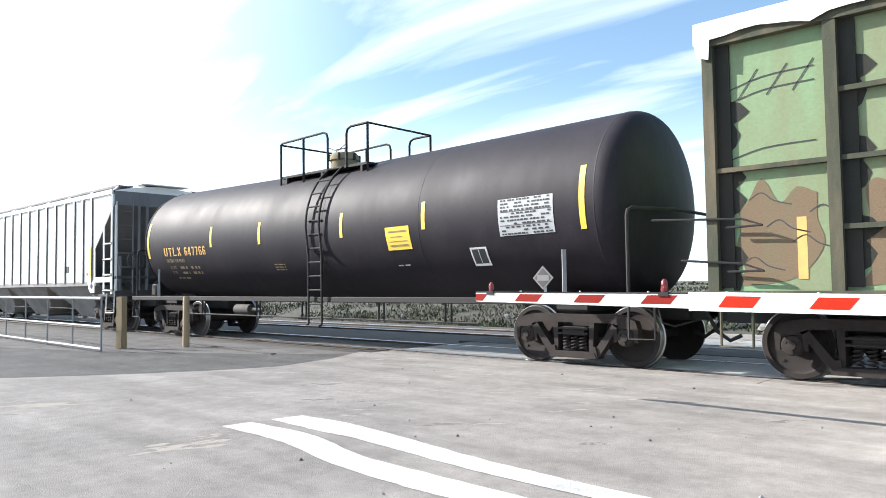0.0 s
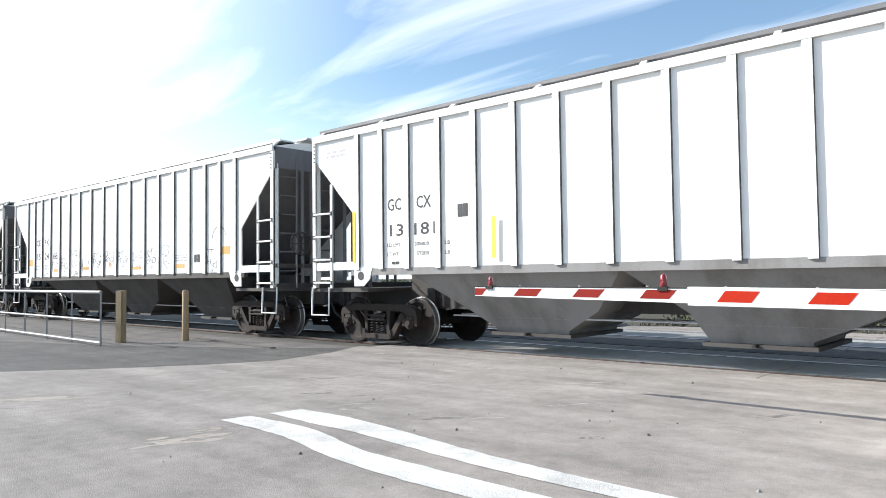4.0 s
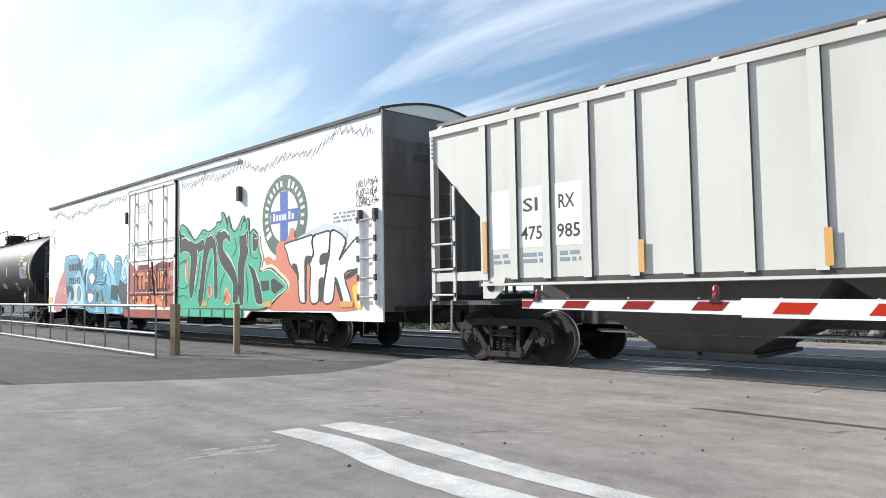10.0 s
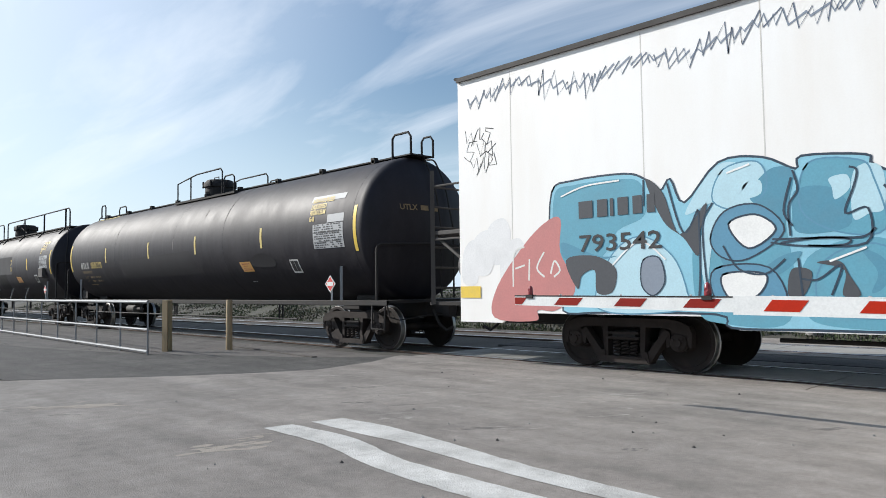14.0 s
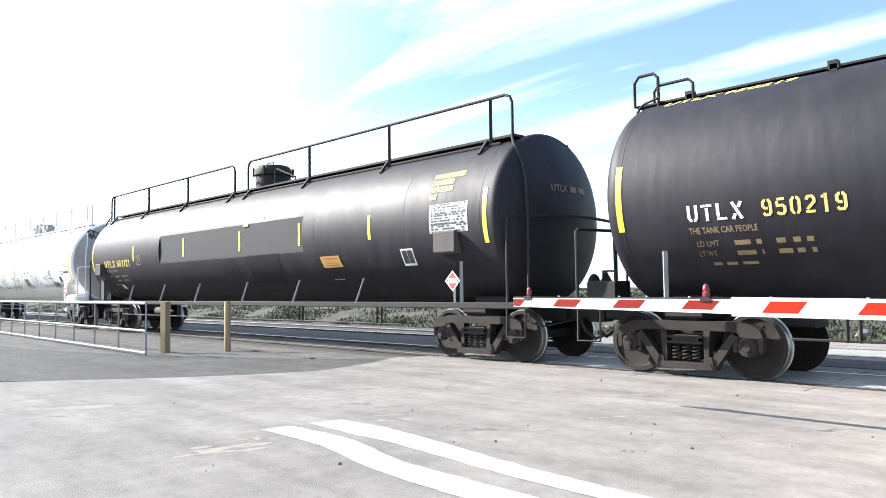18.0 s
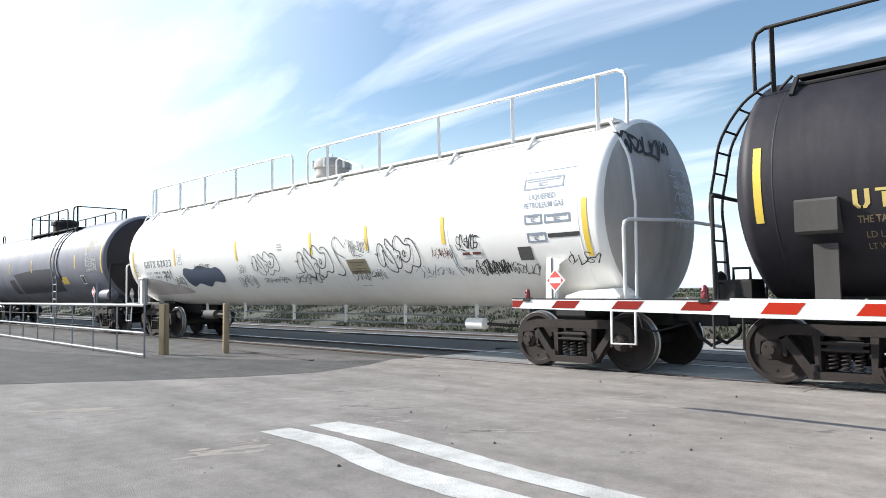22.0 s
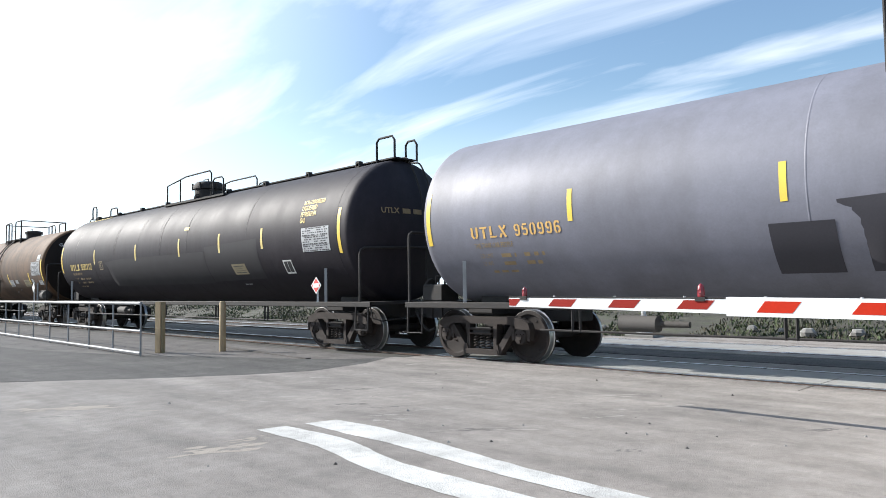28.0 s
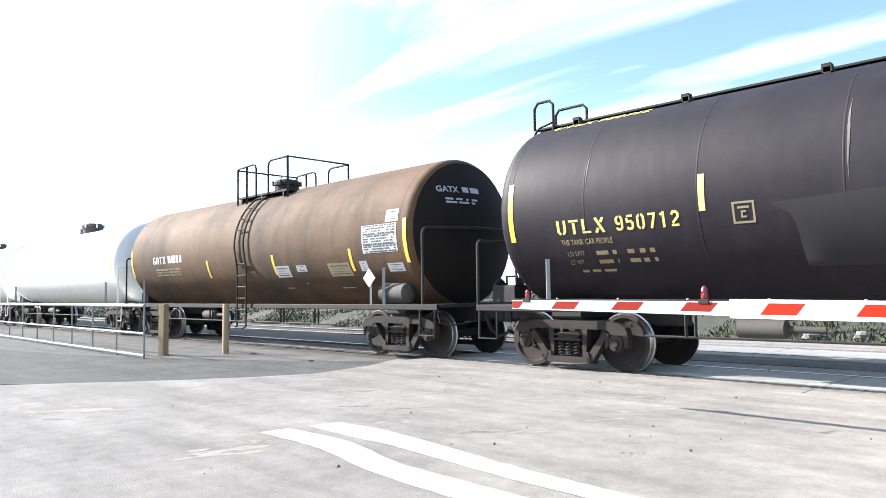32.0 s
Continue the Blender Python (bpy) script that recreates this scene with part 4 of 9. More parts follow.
def scrawl(car, fmap, x0, x1, z0, z1, seed, mat, w=0.02, loops=5, label="", name="graffiti_tag", angular=False):
    """A quick spray-painted tag: hooked, looped and crossed strokes that say nothing."""
    rng = random.Random(seed)
    geo = Geo()
    forms = ([(0.1, 0.9), (0.15, 0.3), (0.5, 0.02), (0.9, 0.35), (0.75, 0.8)], [(0.9, 0.85), (0.3, 0.9), (0.1, 0.6), (0.8, 0.4), (0.5, 0.0), (-0.1, 0.25)],
             [(0.0, 0.0), (0.2, 0.7), (0.45, 1.05), (0.5, 0.3), (0.85, 0.1), (1.0, 0.6)], [(0.2, 0.1), (0.1, 0.9), (0.6, 0.6), (0.3, 0.3), (0.9, 0.2), (0.8, 0.9)],
             [(-0.1, 0.5), (0.4, 0.95), (0.6, 0.2), (0.2, 0.1), (0.9, 0.75)], [(0.1, 1.0), (0.4, 0.2), (0.6, 0.9), (0.8, 0.1), (1.0, 0.7)])
    for k in range(loops):
        cw = (x1 - x0) / loops
        cx, lean = x0 + cw * k, rng.uniform(0.0, 0.25)
        for q in range(1 if rng.random() < 0.45 else 2):
            pts = rng.choice(forms) if q == 0 else rng.choice(([(0.0, 0.45), (0.5, 0.5), (1.1, 0.42)], [(0.1, 1.0), (0.6, 1.08), (1.15, 0.95)], [(0.5, 1.1), (0.55, 0.5), (0.5, -0.1)], [(-0.1, -0.08), (0.5, 0.0), (1.1, -0.12)]))
            pts = [(cx + cw * (a * 1.1 + lean * b + rng.uniform(-0.22, 0.22)), z0 + (z1 - z0) * (b + rng.uniform(-0.2, 0.2))) for a, b in pts]
            ribbon(geo, fmap, pts if angular else smooth_ring(pts, 5, False), w * rng.uniform(0.7, 1.0))
    return part(name, geo, mat, car, label)


# ---------- trucks ----------
def wheelset_mesh():
    g = Geo()
    for s in (-1, 1):
        y = lambda v: s * v
        def ring(prof, mi):
            seg = 40
            vs = [(math.sin(k * math.tau / seg) * r, y(a), math.cos(k * math.tau / seg) * r) for a, r in prof for k in range(seg)]
            fs = [(i * seg + k, i * seg + (k + 1) % seg, (i + 1) * seg + (k + 1) % seg, (i + 1) * seg + k) for i in range(len(prof) - 1) for k in range(seg)]
            g.add(vs, fs, mi)
        ring([(0.685, 0.40), (0.685, 0.482), (0.70, 0.486), (0.712, 0.482)], 0)
        ring([(0.712, 0.482), (0.722, 0.461), (0.815, WHEEL_R - 0.003), (0.822, 0.447)], 1)
        ring([(0.822, 0.447), (0.822, 0.385), (0.79, 0.36), (0.765, 0.25), (0.77, 0.16), (0.82, 0.13), (0.82, 0.08)], 0)
        ring([(0.685, 0.40), (0.70, 0.36), (0.72, 0.2), (0.68, 0.13), (0.66, 0.08)], 0)
        for k in range(3):
            a = k * math.tau / 3
            g.box(math.cos(a) * 0.3 - 0.02, math.cos(a) * 0.3 + 0.02, s * 0.775 - 0.012, s * 0.775 + 0.012, math.sin(a) * 0.3 - 0.02, math.sin(a) * 0.3 + 0.02, 0)
    g.lathe([(-1.02, 0.075), (1.02, 0.075)], "y", 14, mi=0)
    return g.mesh("wheelset", [M["wheel"], M["tread"]], 30)


def side_frame_mesh():
    g = Geo()
    t = 0.075
    g.prism([(-1.10, 0.60), (-1.06, 0.70), (-0.92, 0.765), (-0.70, 0.80), (0.70, 0.80), (0.92, 0.765), (1.06, 0.70), (1.10, 0.60), (1.02, 0.575), (0.76, 0.60), (0.66, 0.665), (-0.66, 0.665), (-0.76, 0.60), (-1.02, 0.575)], -t, t)
    for s in (-1, 1):
        g.prism([(s * 1.10, 0.60), (s * 1.02, 0.60), (s * 1.035, 0.40), (s * 1.09, 0.39)][::s], -t * 0.9, t * 0.9)
        g.prism([(s * 0.77, 0.61), (s * 0.69, 0.66), (s * 0.70, 0.38), (s * 0.75, 0.40)][::s], -t * 0.9, t * 0.9)
        g.prism([(s * 0.79, 0.63), (s * 0.69, 0.66), (s * 0.36, 0.235), (s * 0.38, 0.13), (s * 0.45, 0.15)][::s], -t, t)
        g.prism([(s * 0.28, 0.22), (s * 0.345, 0.22), (s * 0.375, 0.67), (s * 0.28, 0.67)][::s], -t, t)
        g.prism([(s * 0.30, 0.12), (s * 0.44, 0.12), (s * 0.40, 0.30), (s * 0.33, 0.30)][::s], -t * 1.35, t * 1.35)
    g.prism([(-0.42, 0.12), (0.42, 0.12), (0.38, 0.215), (-0.38, 0.215)], -t * 1.5, t * 1.5)
    for z in (0.475, 0.555):
        g.box(-0.27, 0.27, -t * 1.5, t * 1.5, z, z + 0.035, 0, 0.008)
    return g.mesh("side_frame", [M["cast"]], 25)


def spring_mesh():
    pts = [(0.05 * math.cos(a * 0.7), 0.05 * math.sin(a * 0.7), 0.235 + 0.225 * a / 40) for a in range(41)]
    return Geo().tube(pts, 0.013, 5).mesh("spring", [M["cast"]])


def bolster_mesh():
    g = Geo()
    g.box(-0.20, 0.20, -1.08, 1.08, 0.46, 0.60, 0, 0.03)
    g.box(-0.24, 0.24, -0.7, 0.7, 0.42, 0.70, 0, 0.04)
    g.lathe([(0.68, 0.2), (0.80, 0.2)], "z", 18)
    for x in (-0.36, 0.36):
        g.box(x - 0.05, x + 0.05, -0.8, 0.8, 0.33, 0.42)
    return g.mesh("truck", [M["dark_iron"]])


def cap_mesh():
    g = Geo()
    g.lathe([(-0.08, 0.135), (0.0, 0.135), (0.02, 0.12), (0.025, 0.06), (0.05, 0.055), (0.052, 0.0)], "y", 20)
    for k in range(3):
        a = k * math.tau / 3 + 0.5
        g.lathe([(0.02, 0.02), (0.045, 0.02)], "y", 6, (0.085 * math.cos(a), 0, 0.085 * math.sin(a)))
    g.box(-0.15, 0.15, -0.12, -0.02, 0.06, 0.15)
    return g.mesh("bearing_cap", [M["cast"]], 30)


WHEEL_ME, FRAME_ME, SPRING_ME, BOLSTER_ME, CAP_ME = wheelset_mesh(), side_frame_mesh(), spring_mesh(), bolster_mesh(), cap_mesh()


def truck(car, x):
    tr = part("truck", BOLSTER_ME, M["dark_iron"], car, "dark cast steel truck", at=pose(x, 0, 0))
    for s in (-1, 1):
        part("side_frame", FRAME_ME, M["cast"], tr, at=pose(0, s * 1.0, 0))
        for k in (-0.15, 0.0, 0.15):
            part("spring", SPRING_ME, M["cast"], tr, at=pose(k, s * 1.03, 0))
        for k in (-0.889, 0.889):
            part("bearing_cap", CAP_ME, M["cast"], tr, at=pose(k, s * 1.06, WHEEL_R, 0, 0, 180 if s < 0 else 0))
    for k in (-0.889, 0.889):
        w = part("wheelset", WHEEL_ME, [M["wheel"], M["tread"]], tr, "steel wheels on one axle with polished treads", at=pose(k, 0, WHEEL_R))
        WHEELS.append((w, k))
    return tr


def coupler_mesh():
    g = Geo()
    g.box(-0.6, 0.25, -0.11, 0.11, 0.74, 0.96, 0, 0.03)
    g.prism_z([(0.2, -0.16), (0.42, -0.2), (0.5, -0.08), (0.42, 0.02), (0.5, 0.12), (0.4, 0.17), (0.2, 0.14)], 0.70, 1.0)
    g.tube([(0.1, -0.35, 0.85), (0.25, -0.32, 0.55), (0.42, -0.28, 0.42), (0.58, -0.26, 0.5)], 0.03, 8)
    g.tube([(-0.15, -1.4, 0.95), (-0.1, -1.38, 0.72), (0.0, -1.2, 0.66), (0.1, -0.3, 0.75)], 0.014, 6)
    return g.mesh("coupler", [M["dark_iron"]])


COUPLER_ME = coupler_mesh()


def couplers(car, x):
    part("coupler", COUPLER_ME, M["dark_iron"], car, "dark knuckle coupler with air hose", at=pose(x, 0, 0))
    part("coupler", COUPLER_ME, M["dark_iron"], car, "dark knuckle coupler with air hose", at=pose(-x, 0, 0, 0, 0, 180))


def ladder(parent, x, y0, z0, z1, mat, w=0.42, n=6, r=0.018, lean=0.0, name="ladder", face="y"):
    """A ladder standing on the side (face y: its rungs run along x; face x: along y)."""
    g = Geo()
    d = (lambda a: (a, 0)) if face == "y" else (lambda a: (0, a))
    for s in (-1, 1):
        o = d(s * w / 2)
        g.beam((x + o[0], y0 + o[1], z0), (x + o[0], y0 + o[1] + lean, z1), r * 2.4, r * 1.6, up=(0, 1, 0))
    for i in range(n):
        k = (i + 0.5) / n
        a, b = d(-w / 2), d(w / 2)
        g.tube([(x + a[0], y0 + a[1] + lean * k, z0 + (z1 - z0) * k), (x + b[0], y0 + b[1] + lean * k, z0 + (z1 - z0) * k)], r, 6)
    return part(name, g, mat, parent)


def stirrup(parent, x, mat, w=0.42, z0=0.5, z1=1.1, y=-1.5):
    return part("stirrup_step", Geo().tube([(x - w / 2, y, z1), (x - w / 2, y - 0.02, z0), (x + w / 2, y - 0.02, z0), (x + w / 2, y, z1)], 0.02, 6), mat, parent)


# ---------- tank cars ----------
def dished_head(r, depth, k):
    """Profile (depth, radius) of a dished tank end: a rounded knuckle of radius k, then a shallow crown."""
    lo, hi = r * 1.02, 30.0
    for i in range(50):
        big = (lo + hi) / 2
        if big - math.sqrt((big - k) ** 2 - (r - k) ** 2) > depth:
            lo = big
        else:
            hi = big
    a = math.asin((r - k) / (big - k))
    pts = [(k * math.sin(q), r - k + k * math.cos(q)) for q in ((math.pi / 2 - a) * i / 8 for i in range(9))]
    return pts + [(depth - big * (1 - math.cos(q)), max(0.001, big * math.sin(q))) for q in (a * (1 - i / 12) for i in range(1, 13))]


def tank_car(s):
    """One tank car from its measures: u place in the train, a half the truck spacing, half the straight shell, r and zc of the shell."""
    a, half, r, zc, mt = s["a"], s["half"], s["r"], s["zc"], s["mat"]
    car = thing("tank_car", s["label"], "tank car", "tank cars of the train", at=pose(s["u"] + train_at(0), TRACK_Y, 0))
    MOVING.append((car, s["u"]))
    hr, hl = s["ends"]   # where the straight shell ends, ahead and behind
    dish = dished_head(r, s["depth"], s["knuckle"])
    nb = 14
    straight = [(-hl + (hr + hl) * i / nb, r) for i in range(nb + 1)]
    sag = s.get("sag", 0.0)   # a shell that slopes down to its middle
    drop = lambda x: sag * max(0.0, 1 - abs(x) / half)
    if "recess" in s:   # a stretch of the near side that is planed flat
        x0, x1, flat = s["recess"]
        straight = sorted(straight + [(x, r) for x in (x0 - 0.002, x0, x1, x1 + 0.002)])
    shell = Geo().lathe(straight, "x", 72 if "recess" not in s else 216, (0, 0, zc))
    shell.f, shell.m = shell.f[:-2], shell.m[:-2]
    if "recess" in s:
        shell.v = [(x, max(y, -flat) if x0 - 0.001 < x < x1 + 0.001 else y, z) for x, y, z in shell.v]
    shell.v = [(x, y, z - drop(x)) for x, y, z in shell.v]
    part("tank", shell, mt, car, s.get("tank_label", ""), angle=60 if "recess" not in s else 12)
    for e, h in ((1, hr), (-1, hl)):
        turn = [i for i, (p, q) in enumerate(dish) if q > r - s["knuckle"] * 0.75][-1]   # the knuckle keeps the shell's paint
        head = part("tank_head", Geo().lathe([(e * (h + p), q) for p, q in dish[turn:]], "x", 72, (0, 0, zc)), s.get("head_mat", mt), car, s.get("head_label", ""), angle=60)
        ring = Geo().lathe([(e * (h + p), q) for p, q in dish[:turn + 1]], "x", 72, (0, 0, zc))
        ring.f, ring.m = ring.f[:-2], ring.m[:-2]
        part("knuckle", ring, mt, head, angle=60)
    for x in s.get("bands", [-half, -half * 0.5, 0, half * 0.5, half]):
        part("weld_band", Geo().lathe([(x - 0.016, r - 0.002), (x - 0.009, r + 0.0025), (x + 0.009, r + 0.0025), (x + 0.016, r - 0.002)], "x", 72, (0, 0, zc - drop(x))), mt, car)
    trim = s.get("trim", M["dark_iron"])
    # underframe
    for e in (-1, 1):
        g = Geo()
        g.box(min(e * (a - 1.5), e * (half + 0.85)), max(e * (a - 1.5), e * (half + 0.85)), -0.26, 0.26, 0.70, 1.02, 0, 0.02)
        g.box(e * a - 0.28, e * a + 0.28, -1.1, 1.1, 0.84, 1.04, 0, 0.03)
        g.prism([(e * a - 0.4, 1.0), (e * a + 0.4, 1.0), (e * a + 0.3, zc - r * 0.72), (e * a - 0.3, zc - r * 0.72)], -r * 0.4, r * 0.4)
        part("bolster", g, M["dark_iron"], car)
        x0 = half + 0.2
        pl = Geo().box(min(e * x0, e * (half + 0.95)), max(e * x0, e * (half + 0.95)), -1.45, 1.45, 1.0, 1.06)
        part("end_platform", pl, trim, car)
        xa, xb, zr = s["hand"]
        xn, xf = (xa, xb) if e > 0 else (-xb, -xa)
        xm = e * max(max(s["ends"]) + s["depth"] + 0.12, xb)
        g = Geo().tube([(xn, -1.42, 1.05), (xn, -1.42, zr - 0.12), (xn + e * 0.01, -1.40, zr - 0.04), (xn + e * 0.03, -1.32, zr), (xm, -0.35, zr + 0.02), (xm, 0.35, zr + 0.02), (xf + e * 0.03, 1.32, zr), (xf, 1.40, zr - 0.04), (xf, 1.42, zr - 0.12), (xf, 1.42, 1.05)], 0.028, 8)
        part("end_handrail", g, s.get("handrail", trim), car)
        stirrup(car, e * (half + 0.68), trim, 0.4, 0.48, 1.05, -1.44)
        part("placard_post", Geo().beam((e * (half - 0.6), -1.42, 1.0), (e * (half - 0.6), -1.42, 1.8), 0.06, 0.05), M["fence_pipe"], car)
    for y in (-1.43, 1.43) if s.get("side_rails", True) else ():
        part("side_rail", Geo().box(-half - 0.95, half + 0.95, y - 0.03, y + 0.03, 0.95, 1.06, 0, 0.012), trim, car, "long side running rail")
    for i in range(s.get("struts", 0)):
        x = -half + 1.6 + (2 * half - 3.0) * i / max(1, s["struts"] - 1)
        part("strut", Geo().beam((x, -1.42, 1.02), (x + 0.28, -1.36, 1.46), 0.05, 0.012), M["galv"], car)
    if s.get("hangers", True):
        for i in range(5):
            x = -a + 2.3 + (2 * a - 4.6) * i / 4 + (0.35 if i % 2 else 0)
            for k in (-0.07, 0.07):
                part("hanger", Geo().beam((x + k, -1.43, 0.96), (x + k, -1.43, 0.60), 0.035, 0.03), M["dark_iron"], car)
        part("brake_pipe", Geo().tube([(-a + 1.6, -1.43, 0.62), (a - 1.6, -1.43, 0.62)], 0.018, 6), M["dark_iron"], car)
    part("brake_cylinder", Geo().lathe([(-0.45, 0.02), (-0.44, 0.13), (0.2, 0.13), (0.24, 0.05), (0.7, 0.045)], "x", 14, (-a + 3.1, -0.7, 0.72)), M["under"], car)
    truck(car, -a), truck(car, a)
    couplers(car, half + 1.05)
    brake_gear(car, -half - 0.85, half + 0.66, trim)
    top = zc + r - sag
    tank_top(car, s, top, trim)
    # reflective strips
    f6 = tank_map(r, zc, 0.006, sag, half)
    zs = s.get("strip_z", 2.58)
    ys = s.get("strip_mat", M["yellow"])
    for x in s["end_strips"]:
        mark(car, "reflector_strip", f6, x - 0.05, x + 0.05, zs - s.get("strip_h", 0.49), zs + s.get("strip_h", 0.49), ys)
    zm = s.get("mid_z", zs)
    for x in s.get("strips", []):
        mark(car, "reflector_strip", f6, x - 0.045, x + 0.045, zm - 0.25, zm + 0.25, s.get("mid_mat", ys))
    return car, tank_map(r, zc, 0.0032, sag, half), f6, tank_map(r, zc, 0.010, sag, half), tank_map(r, zc, 0.013, sag, half)


def brake_gear(car, x, xp, trim):
    g = Geo()
    g.box(x - 0.3, x + 0.22, -0.78, -0.3, 1.06, 1.40, 0, 0.03)
    g.tube([(x - 0.1, -0.6, 1.38), (x - 0.1, -0.6, 1.56), (x + 0.14, -0.6, 1.56), (x + 0.14, -0.6, 1.38)], 0.022, 8)
    g.lathe([(-0.01, 0.15), (0.02, 0.17), (0.05, 0.15)], "x", 18, (x - 0.33, -0.55, 1.36))
    part("hand_brake", g, M["dark_iron"], car, "dark brake gear housing on the end platform")
    if trim is not M["white_tank"]:
        part("dark_placard", Geo().prism([(xp - 0.13, 1.42), (xp, 1.2), (xp + 0.13, 1.42), (xp, 1.64)], 1.36, 1.37), M["black_mark"], car)


def rail_run(car, pts, mat, r=0.022, name="handrail"):
    return part(name, Geo().tube(pts, r, 8), mat, car)


def tank_top(car, s, top, trim):
    style = s["top"]
    hr = s.get("toprail", trim)
    yk = 0.62
    zt = top - 0.02
    # manway dome
    dx = s.get("dome_x", -0.2)
    rr, hh = s.get("dome_r", 0.48), s.get("dome_h", 0.42)
    dm = part("manway", Geo().lathe([(zt - 0.1, rr * 0.96), (zt + hh * 0.55, rr * 0.96), (zt + hh * 0.6, rr * 1.06), (zt + hh * 0.8, rr * 1.06), (zt + hh, rr * 0.86), (zt + hh + 0.02, 0.01)], "z", 28, (dx, 0, 0)), s.get("dome_mat", trim), car, s.get("dome_label", ""))
    part("lid_handle", Geo().tube([(dx - 0.15, -0.1, zt + hh), (dx - 0.15, -0.1, zt + hh + 0.1), (dx + 0.15, -0.1, zt + hh + 0.1), (dx + 0.15, -0.1, zt + hh)], 0.015, 6), trim, dm)
    for k in range(6):
        an = k * math.tau / 6
        part("lid_bolt", Geo().lathe([(zt + hh * 0.55, 0.03), (zt + hh * 0.92, 0.03)], "z", 8, (dx + rr * 1.08 * math.cos(an), rr * 1.08 * math.sin(an), 0)), trim, dm)
    if style == "plain":
        part("valve_bonnet", Geo().lathe([(zt - 0.05, 0.2), (zt + 0.25, 0.2), (zt + 0.3, 0.1)], "z", 16, (dx - 0.9, 0, 0)), M["under"], car)
    elif style == "center":
        l, g0, g1, rgt = s["plat"]
        zp, h, yr = top - 0.17, 0.86, 0.95
        part("top_platform", Geo().box(l, rgt, -yr, yr, zp, zp + 0.05), trim, car)
        for x in (l + 0.2, (l + rgt) / 2, rgt - 0.2):
            part("platform_bracket", Geo().box(x - 0.03, x + 0.03, -yr, yr, zp - 0.2, zp), trim, car)
        for y in (-yr, yr):
            rail_run(car, [(l, y, zp - 0.2), (l, y, zp + h * 0.94), (l + 0.06, y, zp + h * 0.97), (g0 - 0.14, y, zp + h), (g0 - 0.04, y, zp + h - 0.04), (g0, y, zp + h - 0.14), (g0, y, zp)], hr, 0.026)
            rail_run(car, [(g1, y, zp), (g1, y, zp + h - 0.14), (g1 + 0.04, y, zp + h - 0.04), (g1 + 0.14, y, zp + h), (rgt, y, zp + h)], hr, 0.026)
            part("rail_post", Geo().beam((rgt, y, zp - 0.2), (rgt, y, zp + h), 0.05, 0.05), hr, car)
            n = max(1, int((g0 - l) / 1.3))
            for i in range(1, n + 1):
                x = l + (g0 - l) * i / (n + 1)
                part("rail_post", Geo().beam((x, y, zp - 0.2), (x, y, zp + h * 0.98), 0.05, 0.03), hr, car)
        rail_run(car, [(l, -yr, zp + h * 0.93), (l, yr, zp + h * 0.93)], hr)
        rail_run(car, [(rgt, -yr, zp + h), (rgt, yr, zp + h)], hr)
        rail_run(car, [(g0, -yr, zp + h * 0.6), ((g0 + g1) / 2, -yr, zp + h * 0.45), (g1, -yr, zp + h * 0.6)], hr, 0.008, "safety_chain")
        r, zc = s["r"], s["zc"]
        x0 = g0 + s.get("ladder_dx", 0.06)
        lm = s.get("ladder_mat", hr)
        for x in (x0, x0 + 0.44):
            pts = [(x, -(r + 0.07) * math.sin(q), zc + (r + 0.07) * math.cos(q)) for q in (radians(36 + 6 * i) for i in range(10))]
            rail_run(car, pts + [(x, -1.53, 1.9), (x, -1.53, 0.5)], lm, 0.024, "ladder_rail")
        for i in range(12):
            z = 0.62 + i * 0.29
            y = -1.53 if z < zc + 0.35 else -(math.sqrt(max(0.01, (r + 0.07) ** 2 - (z - zc) ** 2)))
            part("rung", Geo().tube([(x0, y, z), (x0 + 0.44, y, z)], 0.018, 6), lm, car)
        part("foot_step", Geo().tube([(x0, -1.53, 0.5), (x0, -1.6, 0.46), (x0 + 0.44, -1.6, 0.46), (x0 + 0.44, -1.53, 0.5)], 0.02, 6), lm, car)
    elif style == "full":
        half = s["half"]
        yk, zp, h = 0.84, s["zc"] + math.sqrt(s["r"] ** 2 - 0.70**2) + 0.035, s.get("rail_h", 0.92) + 0.055
        for y in (-yk, yk):
            part("running_board", Geo().box(-half + 0.1, s["ends"][0] - 0.05, min(y, y * 0.62), max(y, y * 0.62), zp, zp + 0.045), hr, car)
            part("board_edge", Geo().tube([(-half + 0.1, y, zp - 0.09), (half - 0.1, y, zp - 0.09)], 0.028, 6), hr, car)
            for x in s["bracket_x"]:
                sy = 1 if y > 0 else -1
                part("board_bracket", Geo().beam((x, y, zp), (x, sy * 1.07, s["zc"] + math.sqrt(s["r"] ** 2 - 1.07**2) + 0.015), 0.05, 0.05, up=(1, 0, 0)), hr, car)
                part("board_strut", Geo().beam((x, y, zp - 0.1), (x + 0.3, y * 0.93, zp - 0.16), 0.03, 0.03), hr, car)
        y, z1 = -yk, zp + h
        for x0, x1, posts in s["rails"]:
            rail_run(car, [(x0, y, zp - 0.1), (x0, y, z1 - 0.16), (x0 + 0.05, y, z1 - 0.05), (x0 + 0.16, y, z1), (x1 - 0.16, y, z1), (x1 - 0.05, y, z1 - 0.05), (x1, y, z1 - 0.16), (x1, y, zp - 0.1)], hr, 0.028)
            for x in posts:
                part("rail_post", Geo().beam((x, y, zp - 0.12), (x, y, z1), 0.06, 0.03), hr, car)
